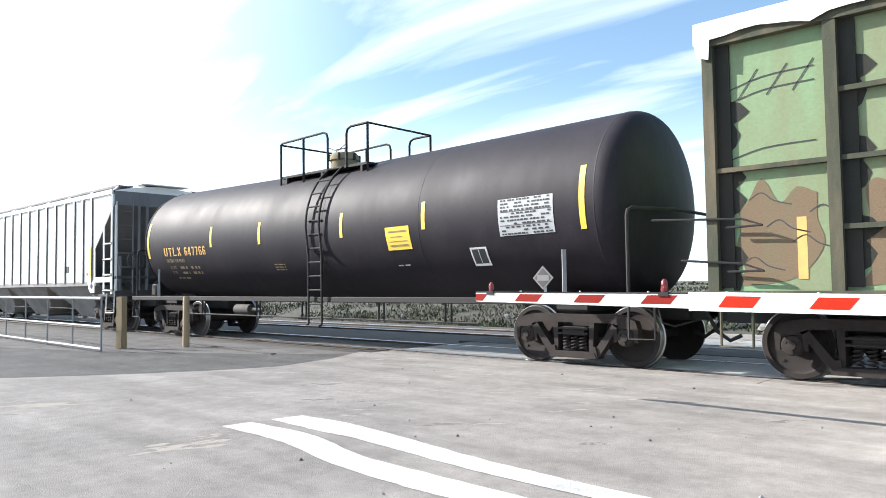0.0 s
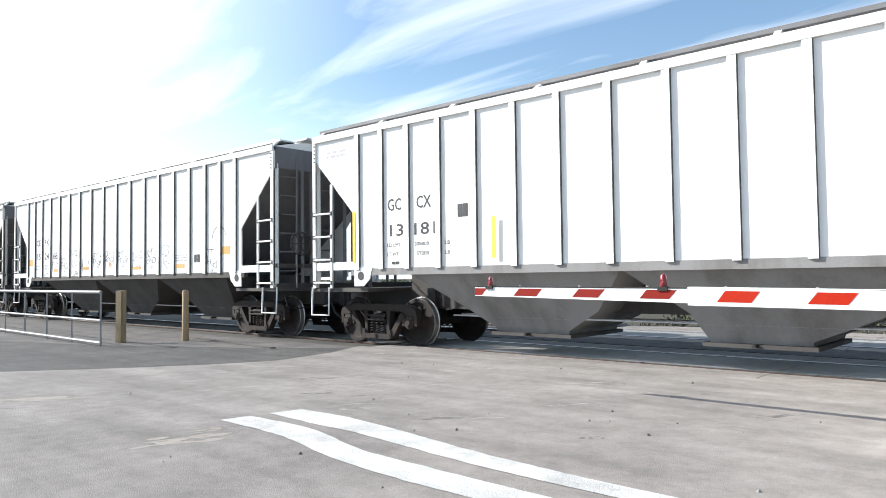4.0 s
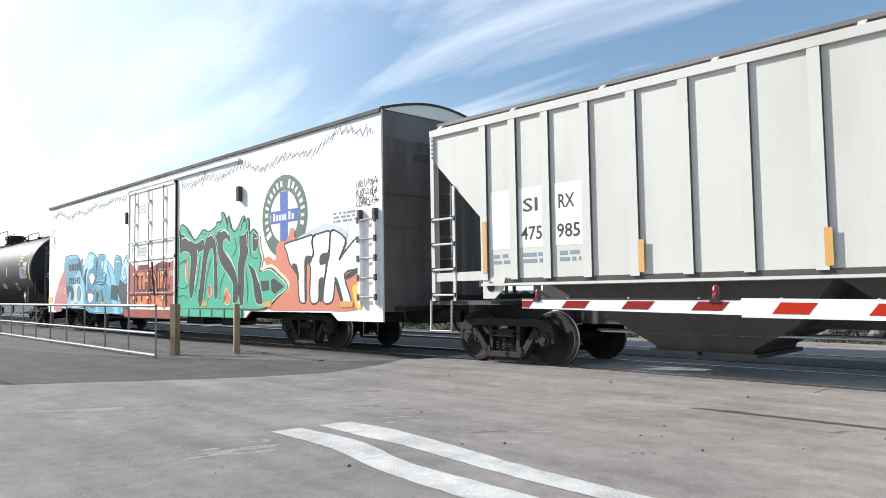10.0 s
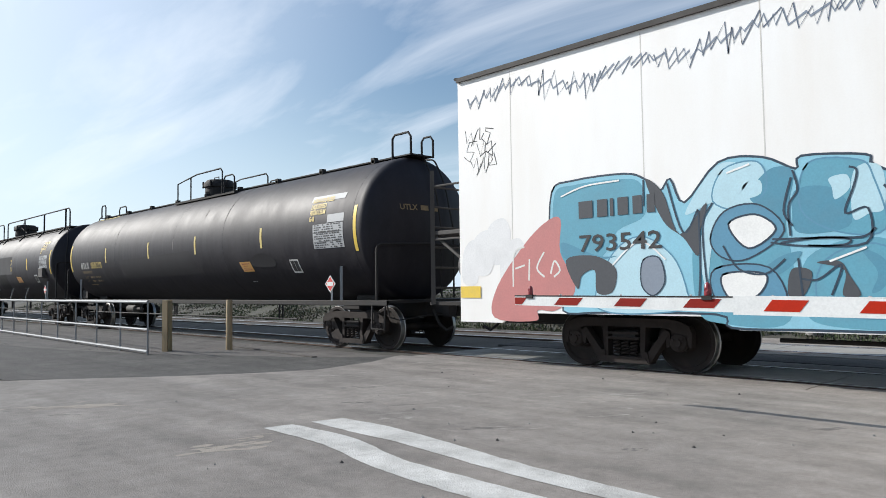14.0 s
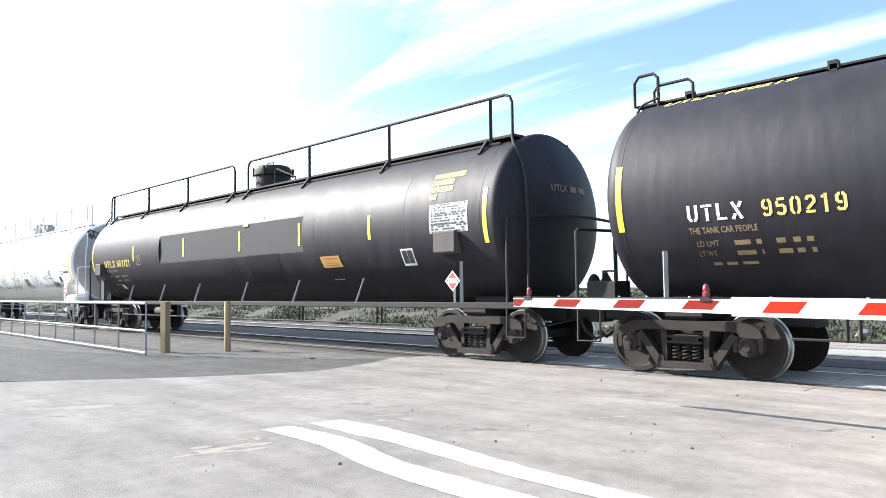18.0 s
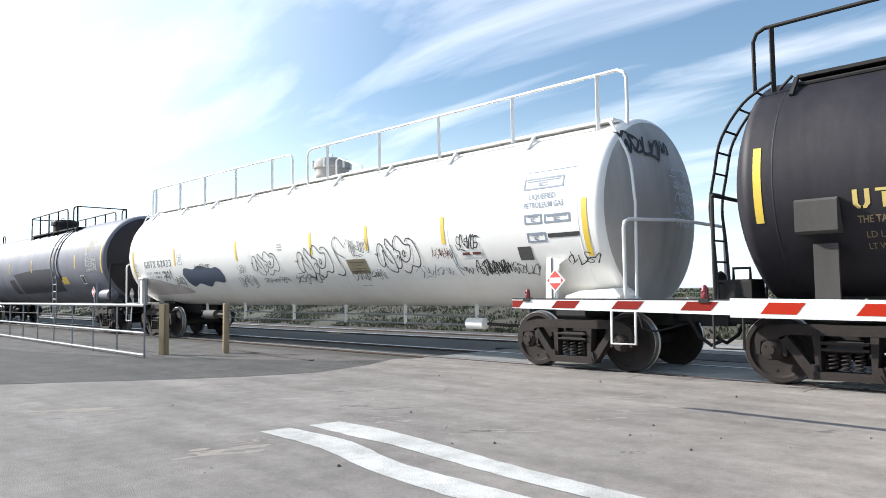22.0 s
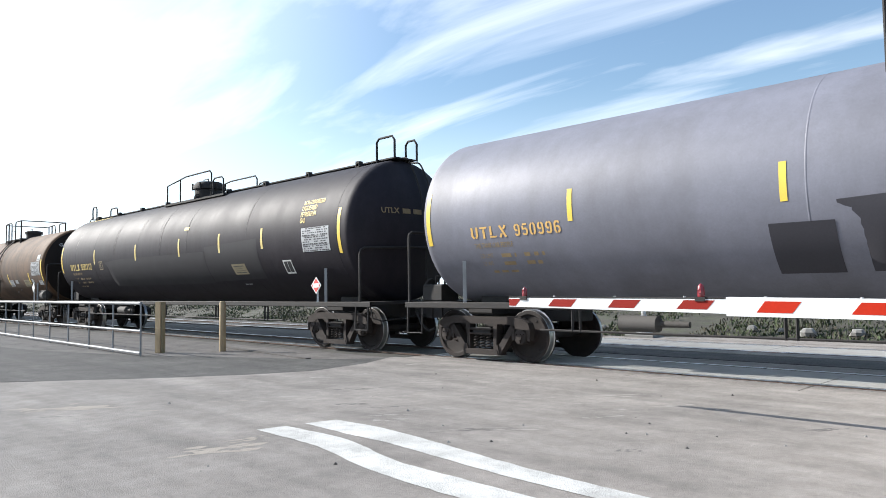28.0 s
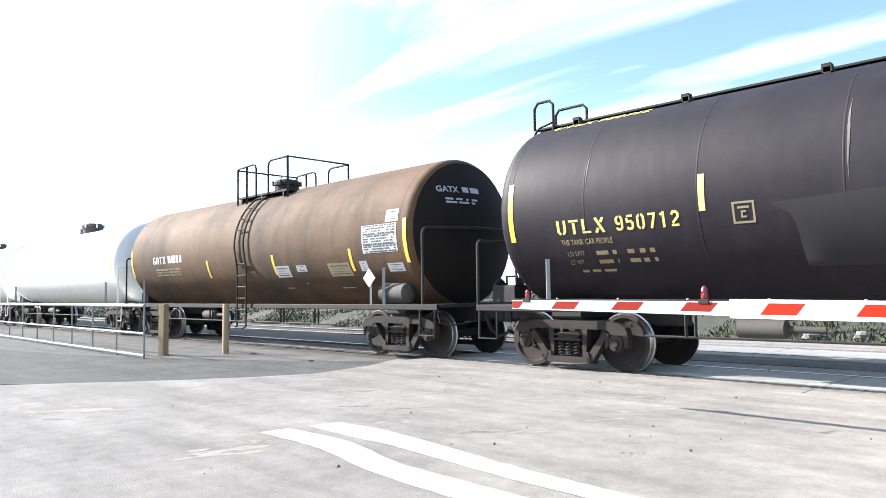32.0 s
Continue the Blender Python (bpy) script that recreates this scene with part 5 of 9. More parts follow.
        way = smooth_ring([(half + 1.0, 1.06), (half + 1.04, s["zc"] - 0.7), (half + 1.08, s["zc"] - 0.17), (half + 1.0, s["zc"] + 0.3), (half + 0.88, s["zc"] + 0.78), (half + 0.55, s["zc"] + 1.22), (half + 0.15, zp - 0.02)], 5, False)
        for y in (-1.0, -0.6):
            rail_run(car, [(-a, y, b) for a, b in way], hr, 0.022, "ladder_rail")
        for i in range(12, len(way) - 1, 3):
            part("rung", Geo().tube([(-way[i][0], -1.0, way[i][1]), (-way[i][0], -0.6, way[i][1])], 0.016, 6), hr, car)
        for z in (1.35, 1.65, 1.95):
            part("rung", Geo().tube([(-half - 1.04, -1.0, z), (-half - 1.04, -0.6, z)], 0.016, 6), hr, car)
        rail_run(car, [(-half + 0.05, -yk, zp + 0.05), (-half - 0.12, -yk, zp - 0.1), (-half - 0.4, -0.5, s["zc"] + 0.9), (-half - 0.5, -0.6, 1.1)], hr, 0.02)
        xe = s["ends"][0]
        rail_run(car, smooth_ring([(xe - 0.1, -yk, zp), (xe + 0.06, -0.95, zp - 0.22), (xe + 0.34, -1.05, s["zc"] + 0.75), (xe + 0.47, -1.15, s["zc"] + 0.15), (xe + 0.48, -1.15, s["zc"] - 0.1), (xe + 0.46, -1.15, 1.1)], 4, False), hr, 0.024)
        rail_run(car, [(0.75, -yk * 0.5, zp), (0.75, -yk * 0.5, zp + 0.5), (0.85, -yk * 0.5, zp + 0.55), (1.75, -yk * 0.5, zp + 0.22), (1.75, -yk * 0.5, zp)], hr, 0.02)
    else:
        half = s["half"]
        zp = top + 0.005
        part("running_board", Geo().box(-half - 0.42, half + 0.5, -0.33, 0.33, zp, zp + 0.03), trim, car)
        for i in range(9):
            x = -half + 0.6 + (2 * half - 1.2) * i / 8
            part("board_bracket", Geo().box(x - 0.045, x + 0.045, -0.52, 0.52, zp - 0.11, zp - 0.002), trim, car)
        for e in (-1, 1):
            for y, x0, w in ((-0.35, half, 0.42), (0.35, half - 0.25, 0.7)) if e < 0 else ((-0.35, half - 0.10, 0.61), (0.35, half + 0.11, 0.37)):
                rail_run(car, [(e * x0, y, zp - 0.05), (e * x0, y, zp + 0.42), (e * (x0 + 0.08), y, zp + 0.5), (e * (x0 + w - 0.08), y, zp + 0.5), (e * (x0 + w), y, zp + 0.40), (e * (x0 + w), y, zp)], hr, 0.026, "end_hoop")
            r, zc = s["r"], s["zc"]
            hx = s["ends"][0 if e > 0 else 1]
            dish = dished_head(r + 0.09, s["depth"] + 0.07, s["knuckle"])
            low = [p for p in dish if p[1] > 0.3]
            for y in (0.12, 0.5):
                rail_run(car, [(e * (half - 0.1), e * y, zc + r + 0.06)] + [(e * (hx + p), e * y, zc + math.sqrt(max(0.01, q * q - y * y))) for p, q in low if q > y + 0.1] + [(e * (hx + s["depth"] + 0.1), e * y, zc), (e * (hx + s["depth"] + 0.1), e * y, 1.1)], trim, 0.02, "end_ladder_rail")
        for i in range(9):
            x = -half + 0.6 + (2 * half - 1.2) * i / 8
            part("board_stub", Geo().prism([(x - 0.07, zp - 0.07), (x + 0.07, zp - 0.07), (x + 0.05, zp + 0.05), (x - 0.07, zp + 0.05)], -0.52, -0.40), trim, car)
        h = 0.64
        for y in (-0.75, 0.75):
            l, rg = dx - 1.3, dx + 1.6
            rail_run(car, [(l, y, zp - 0.15), (l, y, zp + h * 0.75), (l + 0.5, y, zp + h * 0.85), (dx, y, zp + h), (rg - 0.1, y, zp + h), (rg, y, zp + h - 0.1), (rg, y, zp - 0.15)], hr)
            part("rail_post", Geo().tube([(dx - 0.4, y, zp - 0.15), (dx - 0.4, y, zp + h * 0.9)], 0.022, 8), hr, car)
            rail_run(car, [(dx + 1.7, y, zp - 0.15), (dx + 1.7, y, zp + 0.3), (dx + 1.78, y, zp + 0.38), (dx + 2.2, y, zp + 0.38), (dx + 2.3, y, zp + 0.3), (dx + 2.3, y, zp - 0.15)], hr)
        part("top_platform", Geo().box(dx - 1.5, dx + 2.35, -0.78, 0.78, zp - 0.16, zp - 0.11), trim, car)


def head_map(half, r, zc, depth, k, eps=0.012):
    """Places (y, z) on the +x head of a tank."""
    dish = dished_head(r, depth, k)[::-1]
    def at(y, z):
        p = math.hypot(y, z - zc)
        return (half + float(np.interp(p, [q[1] for q in dish], [q[0] for q in dish])) + eps, y, z)
    return at


TAG_STROKES = {   # quick angular spray letters, in a box 1 wide and 1 high
    "S": [[(0.95, 0.82), (0.5, 1.0), (0.1, 0.75), (0.85, 0.45), (0.6, 0.05), (0.0, 0.2)]],
    "T": [[(0.0, 0.85), (1.0, 0.98)], [(0.55, 0.95), (0.4, -0.05)]],
    "A": [[(0.0, 0.0), (0.45, 1.05), (0.95, 0.0)], [(0.15, 0.35), (0.95, 0.45)]],
    "R": [[(0.2, -0.05), (0.15, 0.95), (0.8, 0.85), (0.75, 0.55), (0.2, 0.45), (1.05, -0.1)]],
    "P": [[(0.25, -0.1), (0.2, 0.95), (0.85, 0.85), (0.8, 0.5), (0.25, 0.45)]],
    "E": [[(0.95, 0.9), (0.2, 0.95), (0.15, 0.05), (0.95, 0.1)], [(0.15, 0.5), (0.85, 0.55)]],
    "G": [[(0.95, 0.85), (0.4, 1.0), (0.05, 0.5), (0.4, 0.0), (0.95, 0.2), (0.9, 0.5), (0.5, 0.45)]],
    "H": [[(0.1, 1.0), (0.15, 0.0)], [(0.9, 1.05), (0.85, -0.05)], [(0.1, 0.5), (0.9, 0.55)]],
    "0": [[(0.5, 1.0), (0.1, 0.6), (0.3, 0.05), (0.8, 0.15), (0.85, 0.75), (0.5, 1.0)]],
    "8": [[(0.5, 0.5), (0.15, 0.75), (0.5, 1.0), (0.8, 0.75), (0.2, 0.25), (0.5, 0.0), (0.85, 0.25), (0.5, 0.5)]],
    "9": [[(0.85, 0.7), (0.4, 0.5), (0.2, 0.8), (0.6, 1.0), (0.85, 0.7), (0.7, 0.0)]],
}


def tag(car, fmap, text, x0, x1, z0, z1, mat, w=0.014, seed=1):
    """A sprayed tag in angular letters that lean and overlap a little."""
    rng = random.Random(seed)
    geo = Geo()
    cw = (x1 - x0) / len(text)
    for i, ch in enumerate(text):
        lift, grow = rng.uniform(-0.12, 0.12), rng.uniform(1.05, 1.4)
        for q in TAG_STROKES[ch]:
            pts = [(x0 + cw * (i + a * grow * 0.98 + 0.2 * b + rng.uniform(-0.13, 0.13)), z0 + (z1 - z0) * (b * grow * 0.9 + lift + rng.uniform(-0.1, 0.1))) for a, b in q]
            ribbon(geo, fmap, smooth_ring(pts, 3, False) if ch in "S0G89" else pts, w * rng.uniform(0.8, 1.15))
    if len(text) > 3:
        h = z1 - z0
        ribbon(geo, fmap, smooth_ring([(x0 - 0.3 * cw, z0 + 0.15 * h), (x0 + 1.2 * cw, z0 + 0.4 * h), (x0 + 2.6 * cw, z0 + 0.05 * h), (x1 + 0.2 * cw, z0 + 0.5 * h)], 4, False), w)
        ribbon(geo, fmap, smooth_ring([(x0 + 0.1 * cw, z1), (x0 + 0.9 * cw, z1 - 0.35 * h), (x0 - 0.1 * cw, z1 - 0.5 * h)], 4, False), w)
        ribbon(geo, fmap, smooth_ring([(x0 + 1.5 * cw, z0 - 0.2 * h), (x0 + 2.2 * cw, z0 - 0.08 * h), (x0 + 2.4 * cw, z0 - 0.25 * h), (x0 + 1.6 * cw, z0 - 0.28 * h)], 4), w)
    return part("graffiti_tag", geo, mat, car, "thin black spray tag")


BUBBLES = (   # a bubble-letter throw-up, in a box 1 wide and 1 high
    [(0.0, 0.6), (0.05, 0.56), (0.09, 0.62)],
    [(0.24, 0.62), (0.2, 0.78), (0.15, 0.85), (0.09, 0.78), (0.05, 0.5), (0.07, 0.3), (0.13, 0.23), (0.18, 0.3), (0.2, 0.5), (0.2, 0.68), (0.25, 0.55), (0.3, 0.42), (0.36, 0.3)],
    [(0.2, 0.45), (0.22, 0.2), (0.3, 0.08), (0.4, 0.04), (0.44, 0.15), (0.43, 0.4), (0.36, 0.62), (0.3, 0.75), (0.3, 0.9), (0.33, 0.93), (0.4, 0.8), (0.5, 0.66), (0.58, 0.6), (0.6, 0.5)],
    [(0.48, 0.62), (0.47, 0.8), (0.52, 0.95), (0.57, 1.0), (0.64, 0.92), (0.72, 0.78), (0.83, 0.76), (0.84, 0.6), (0.78, 0.4), (0.68, 0.32), (0.6, 0.4), (0.59, 0.55)],
    [(0.67, 0.6), (0.66, 0.5), (0.69, 0.45), (0.71, 0.52), (0.7, 0.6), (0.67, 0.6)],
    [(0.73, 0.85), (0.78, 0.92), (0.86, 0.9), (0.94, 0.75), (0.99, 0.5), (0.97, 0.28), (0.9, 0.18), (0.78, 0.22), (0.72, 0.1), (0.64, 0.02), (0.56, 0.1)],
    [(0.43, 0.2), (0.5, 0.15), (0.56, 0.22), (0.6, 0.4)],
    [(0.5, 0.42), (0.53, 0.5), (0.56, 0.46), (0.55, 0.36)],
)


def bubble_letters(car, fmap, x0, x1, z0, z1, seed, mat, w):
    rng = random.Random(seed)
    geo = Geo()
    for q in BUBBLES:
        dx, dz = rng.uniform(-0.012, 0.012), rng.uniform(-0.015, 0.015)
        ribbon(geo, fmap, smooth_ring([(x0 + (x1 - x0) * (a + dx), z0 + (z1 - z0) * (b + dz)) for a, b in q], 5, False), w)
    return part("graffiti_outline", geo, mat, car, "black bubble-letter outline")


def placard(car, x, z, mat, y=-1.47, border=None):
    p = part("placard", Geo().prism([(x - 0.19, z), (x, z - 0.19), (x + 0.19, z), (x, z + 0.19)], y, y + 0.012), border or M["white_mark"], car, "diamond hazard placard")
    part("placard_field", Geo().prism([(x - 0.155, z), (x, z - 0.155), (x + 0.155, z), (x, z + 0.155)], y - 0.003, y), mat, p)
    part("placard_bar", Geo().prism([(x - 0.11, z - 0.045), (x + 0.11, z - 0.045), (x + 0.11, z + 0.045), (x - 0.11, z + 0.045)], y - 0.006, y - 0.003), border or M["white_mark"], p)
    part("placard_post", Geo().beam((x + 0.02, y + 0.03, 1.05), (x + 0.02, y + 0.03, z - 0.1), 0.04, 0.02), M["galv"], p)


def data_panel(car, f6, f10, x0, x1, z0, z1, seed=1):
    p = mark(car, "data_panel", f6, x0, x1, z0, z1, M["panel_grey"], "pale data panel with rows of small dark print")
    rng = random.Random(seed)
    g = Geo()
    rows = 11
    for i in range(rows):
        z = z0 + (z1 - z0) * (i + 0.3) / rows
        x = x0 + 0.05
        while x < x1 - 0.09:
            w = rng.uniform(0.03, 0.09)
            if rng.random() < 0.85:
                sheet(g, f10, x, min(x + w, x1 - 0.04), z, z + (z1 - z0) / rows * 0.5)
            x += w + rng.choice((0.015, 0.015, 0.04))
    for i in (3, 7):
        sheet(g, f10, x0 + 0.03, x1 - 0.03, z0 + (z1 - z0) * (i + 0.06) / rows, z0 + (z1 - z0) * (i + 0.06) / rows + 0.008)
    part("print", g, M["black_mark"], p)


def square_mark(car, f6, f10, x, z, w=0.36, h=0.36):
    p = mark(car, "service_stencil", f6, x, x + w, z, z + h, M["white_mark"], "white framed service stencil")
    part("print", sheet(Geo(), f10, x + 0.035, x + w * 0.48, z + h * 0.14, z + h - 0.035), M["black_mark"], p)
    part("print", sheet(Geo(), f10, x + w * 0.52, x + w - 0.035, z + h * 0.14, z + h - 0.035), M["black_mark"], p)


S_LEFT = [(0.26, 0.91), (0.19, 0.91), (0.09, 0.78), (0.09, 0.22), (0.19, 0.09), (0.26, 0.09)]
S_SIX = [[(0.51, 0.78), (0.41, 0.91), (0.19, 0.91), (0.09, 0.78), (0.09, 0.22), (0.19, 0.09), (0.26, 0.09)], [(0.34, 0.09), (0.41, 0.09), (0.51, 0.2), (0.51, 0.42), (0.41, 0.53), (0.24, 0.53)]]
STENCIL = {   # strokes of stencilled capitals and figures, in a box 0.6 wide and 1 high
    "U": [[(0.09, 1), (0.09, 0.26), (0.19, 0.09), (0.26, 0.09)], [(0.51, 1), (0.51, 0.26), (0.41, 0.09), (0.34, 0.09)]],
    "T": [[(0.0, 0.91), (0.6, 0.91)], [(0.3, 0.78), (0.3, 0)]],
    "L": [[(0.1, 1), (0.1, 0.22)], [(0.02, 0.09), (0.56, 0.09)]],
    "X": [[(0.07, 1), (0.53, 0)], [(0.53, 1), (0.39, 0.68)], [(0.21, 0.32), (0.07, 0)]],
    "G": [S_LEFT, [(0.34, 0.91), (0.41, 0.91), (0.51, 0.76)], [(0.34, 0.09), (0.41, 0.09), (0.51, 0.22), (0.51, 0.45), (0.34, 0.45)]],
    "A": [[(0.09, 0), (0.09, 0.78), (0.19, 0.91), (0.26, 0.91)], [(0.51, 0), (0.51, 0.78), (0.41, 0.91), (0.34, 0.91)], [(0.19, 0.4), (0.41, 0.4)]],
    "0": [S_LEFT, [(0.6 - x, y) for x, y in S_LEFT]],
    "1": [[(0.32, 0), (0.32, 1)], [(0.22, 0.88), (0.1, 0.8)]],
    "2": [[(0.09, 0.74), (0.19, 0.91), (0.41, 0.91), (0.51, 0.78), (0.51, 0.6), (0.12, 0.22)], [(0.04, 0.09), (0.55, 0.09)]],
    "3": [[(0.09, 0.78), (0.19, 0.91), (0.41, 0.91), (0.51, 0.8), (0.51, 0.62), (0.42, 0.52), (0.51, 0.4), (0.51, 0.2), (0.41, 0.09), (0.19, 0.09), (0.09, 0.22)]],
    "4": [[(0.42, 0), (0.42, 1)], [(0.24, 0.97), (0.1, 0.38)], [(0.03, 0.25), (0.32, 0.25)], [(0.52, 0.25), (0.6, 0.25)]],
    "5": [[(0.53, 0.91), (0.1, 0.91)], [(0.09, 0.8), (0.11, 0.55), (0.38, 0.57), (0.51, 0.45), (0.51, 0.22), (0.41, 0.09), (0.19, 0.09), (0.09, 0.2)]],
    "6": S_SIX,
    "7": [[(0.04, 0.91), (0.5, 0.91), (0.47, 0.74), (0.24, 0)]],
    "8": [[(0.27, 0.91), (0.19, 0.91), (0.1, 0.8), (0.1, 0.62), (0.18, 0.52), (0.09, 0.4), (0.09, 0.2), (0.19, 0.09), (0.27, 0.09)], [(0.33, 0.91), (0.41, 0.91), (0.5, 0.8), (0.5, 0.62), (0.42, 0.52), (0.51, 0.4), (0.51, 0.2), (0.41, 0.09), (0.33, 0.09)]],
    "9": [[(0.6 - x, 1 - y) for x, y in q] for q in S_SIX],
}


def stencil(car, fmap, body, x, z, size, mat, stroke=0.088, label="", width=1.0):
    """A word in cut-stencil capitals, its strokes parted by bridges."""
    adv, geo = 0.80, Geo()
    k, h = width / (adv * len(body) - 0.2), size * 0.70
    for i, ch in enumerate(body):
        for q in STENCIL[ch]:
            n = len(q)
            vs = []
            for j, (a, b) in enumerate(q):
                p0, p1 = q[max(0, j - 1)], q[min(n - 1, j + 1)]
                d0 = Vector((a - p0[0], b - p0[1])).normalized() if j else None
                d1 = Vector((p1[0] - a, p1[1] - b)).normalized() if j < n - 1 else None
                d0, d1 = d0 or d1, d1 or d0
                m = (d0 + d1).normalized()
                w = stroke / max(0.75, m.dot(d0))
                for sgn in (1, -1):
                    vs.append(fmap(x + (i * adv + a - m.y * w * sgn) * k, z + (b + m.x * w * sgn * 0.85) * h))
            geo.add(vs, [(2 * j, 2 * j + 1, 2 * j + 3, 2 * j + 2) for j in range(n - 1)])
    return part("lettering", geo, mat, car, label)


def tank_letters(car, m, number, x, z, mat, width, size=0.325):
    """Reporting mark with its three small lines under it."""
    f6, f10 = m
    mark_word, digits = number.split()
    stencil(car, f6, mark_word, x, z, size, mat, 0.088, "stencilled reporting mark", width * 0.42)
    stencil(car, f6, digits, x + width * 0.51, z, size, mat, 0.088, "stencilled car number", width * 0.49)
    small_lines(car, f6, x, z, width)


def small_lines(car, fm, x, z, width):
    """The slogan and the two weight lines under a reporting mark."""
    fd = M["faded_mark"]
    word(car, fm, "THE TANK CAR PEOPLE", x + 0.03, z - 0.17, 0.125, fd, 0.002, "small faded lettering", width * 0.45)
    for i, b in enumerate(("LD LMT", "LT WT")):
        zz = z - 0.36 - 0.155 * i
        word(car, fm, b, x + 0.1, zz, 0.12, fd, 0.0, "small faded weight lettering", width * (0.15 if i == 0 else 0.12))
        bars(car, fm, x + width * 0.30, x + width * 0.47, zz, 1, 0.07, fd, 5 + i)
        bars(car, fm, x + width * 0.56, x + width * 0.78, zz, 1, 0.07, fd, 8 + i)
    bars(car, fm, x + 0.25, x + width * 0.42, z - 0.67, 1, 0.05, fd, 3)


def crest_letters(car, fm, number, x, z, mat, width):
    """The car's mark once more, high on the shoulder of the shell."""
    word(car, fm, number, x, z, 0.34, mat, 0.012, "mark stencilled along the top of the shell", width)


def framed_stencil(car, fm, x, z, w, h, mat, t=0.028):
    """A thin painted frame with small print in it."""
    g = Geo()
    for a, b, c, d in ((x, x + w, z, z + t), (x, x + w, z + h - t, z + h), (x, x + t, z + t, z + h - t), (x + w - t, x + w, z + t, z + h - t), (x + 0.07, x + w - 0.07, z + h * 0.68, z + h * 0.78), (x + w * 0.38, x + w * 0.62, z + h * 0.26, z + h * 0.34), (x + w * 0.38, x + w * 0.46, z + h * 0.34, z + h * 0.5), (x + w * 0.38, x + w * 0.62, z + h * 0.5, z + h * 0.58)):
        sheet(g, fm, a, b, c, d)
    part("framed_stencil", g, mat, car, "thin yellowish framed stencil")


def glint_streaks(car, r, zc, places, mat):
    """Pale tapered streaks: glints on seams and dents put into the colour, and scuffs."""
    fm = tank_map(r, zc, 0.0045)
    for x, z0, z1, w in places:
        a0, a1 = math.asin((z0 - zc) / r), math.asin((z1 - zc) / r)
        g, vs, n = Geo(), [], 16
        for q in range(n + 1):
            z = zc + r * math.sin(a0 + (a1 - a0) * q / n)
            h = w * (0.04 + math.sin(math.pi * q / n) ** 1.5) * (1 + 0.15 * math.sin(11 * x + 2.3 * q))
            c = x + 0.1 * w * math.sin(0.7 * q + x)
            vs += [fm(c - h / 2, z), fm(c + h / 2, z)]
        g.add(vs, [(2 * i, 2 * i + 1, 2 * i + 3, 2 * i + 2) for i in range(n)])
        part("glint_streak", g, mat, car, "pale painted glint and scuff streak on the shell")


def gas_words(car, fm, x, z, mat, first="NON-ODORIZED"):
    for i, b in enumerate((first, "LIQUEFIED", "PETROLEUM", "GAS")):
        word(car, fm, b, x, z - 0.05 - i * 0.145, 0.155, mat, 0.004, "stencilled contents lettering" if i == 0 else "", 0.76 * len(b) / 12 if i else 0.80)


def notice(car, f6, f10, x0, x1, z0, z1, mat, skew=0.0):
    p = mark(car, "notice_panel", f6, x0, x1, z0, z1, mat, "coloured notice panel with small print", skew)
    g = Geo()
    for i in range(4):
        z = z0 + (z1 - z0) * (0.16 + 0.2 * i)
        sheet(g, f10, x0 + 0.08 + (0.05 if i == 2 else 0) + skew * (z - z0), x1 - 0.07 + skew * (z - z0) - (0.12 if i == 2 else 0), z, z + (z1 - z0) * (0.07 if i in (0, 3) else 0.03))
    part("print", g, M["graff_red"] if mat is M["amber"] else M["faded_mark"] if mat is M["yellow"] else M["under"], p)
    bars(car, f6, x0 + 0.12, x1 - 0.2, z0 - 0.33, 1, 0.025, M["panel_grey"], 7)


def patch(car, fm, pts, mat, label):
    """A repainted area on the shell, given by its corners in x, z."""
    n = 24
    lo, hi = min(p[0] for p in pts), max(p[0] for p in pts)
    geo = Geo()
    def span(x):
        zs = []
        for (xa, za), (xb, zb) in zip(pts, pts[1:] + pts[:1]):
            if xa != xb and min(xa, xb) <= x <= max(xa, xb):
                zs.append(za + (zb - za) * (x - xa) / (xb - xa))
        return (min(zs), max(zs)) if zs else (0, 0)
    vs, k = [], 8
    for i in range(n + 1):
        x = lo + (hi - lo) * (i / n * 0.9998 + 0.0001)
        a, b = span(x)
        vs += [fm(x, a + (b - a) * j / k) for j in range(k + 1)]
    geo.add(vs, [(i * (k + 1) + j, (i + 1) * (k + 1) + j, (i + 1) * (k + 1) + j + 1, i * (k + 1) + j + 1) for i in range(n) for j in range(k)])
    return part("repaint_patch", geo, mat, car, label)


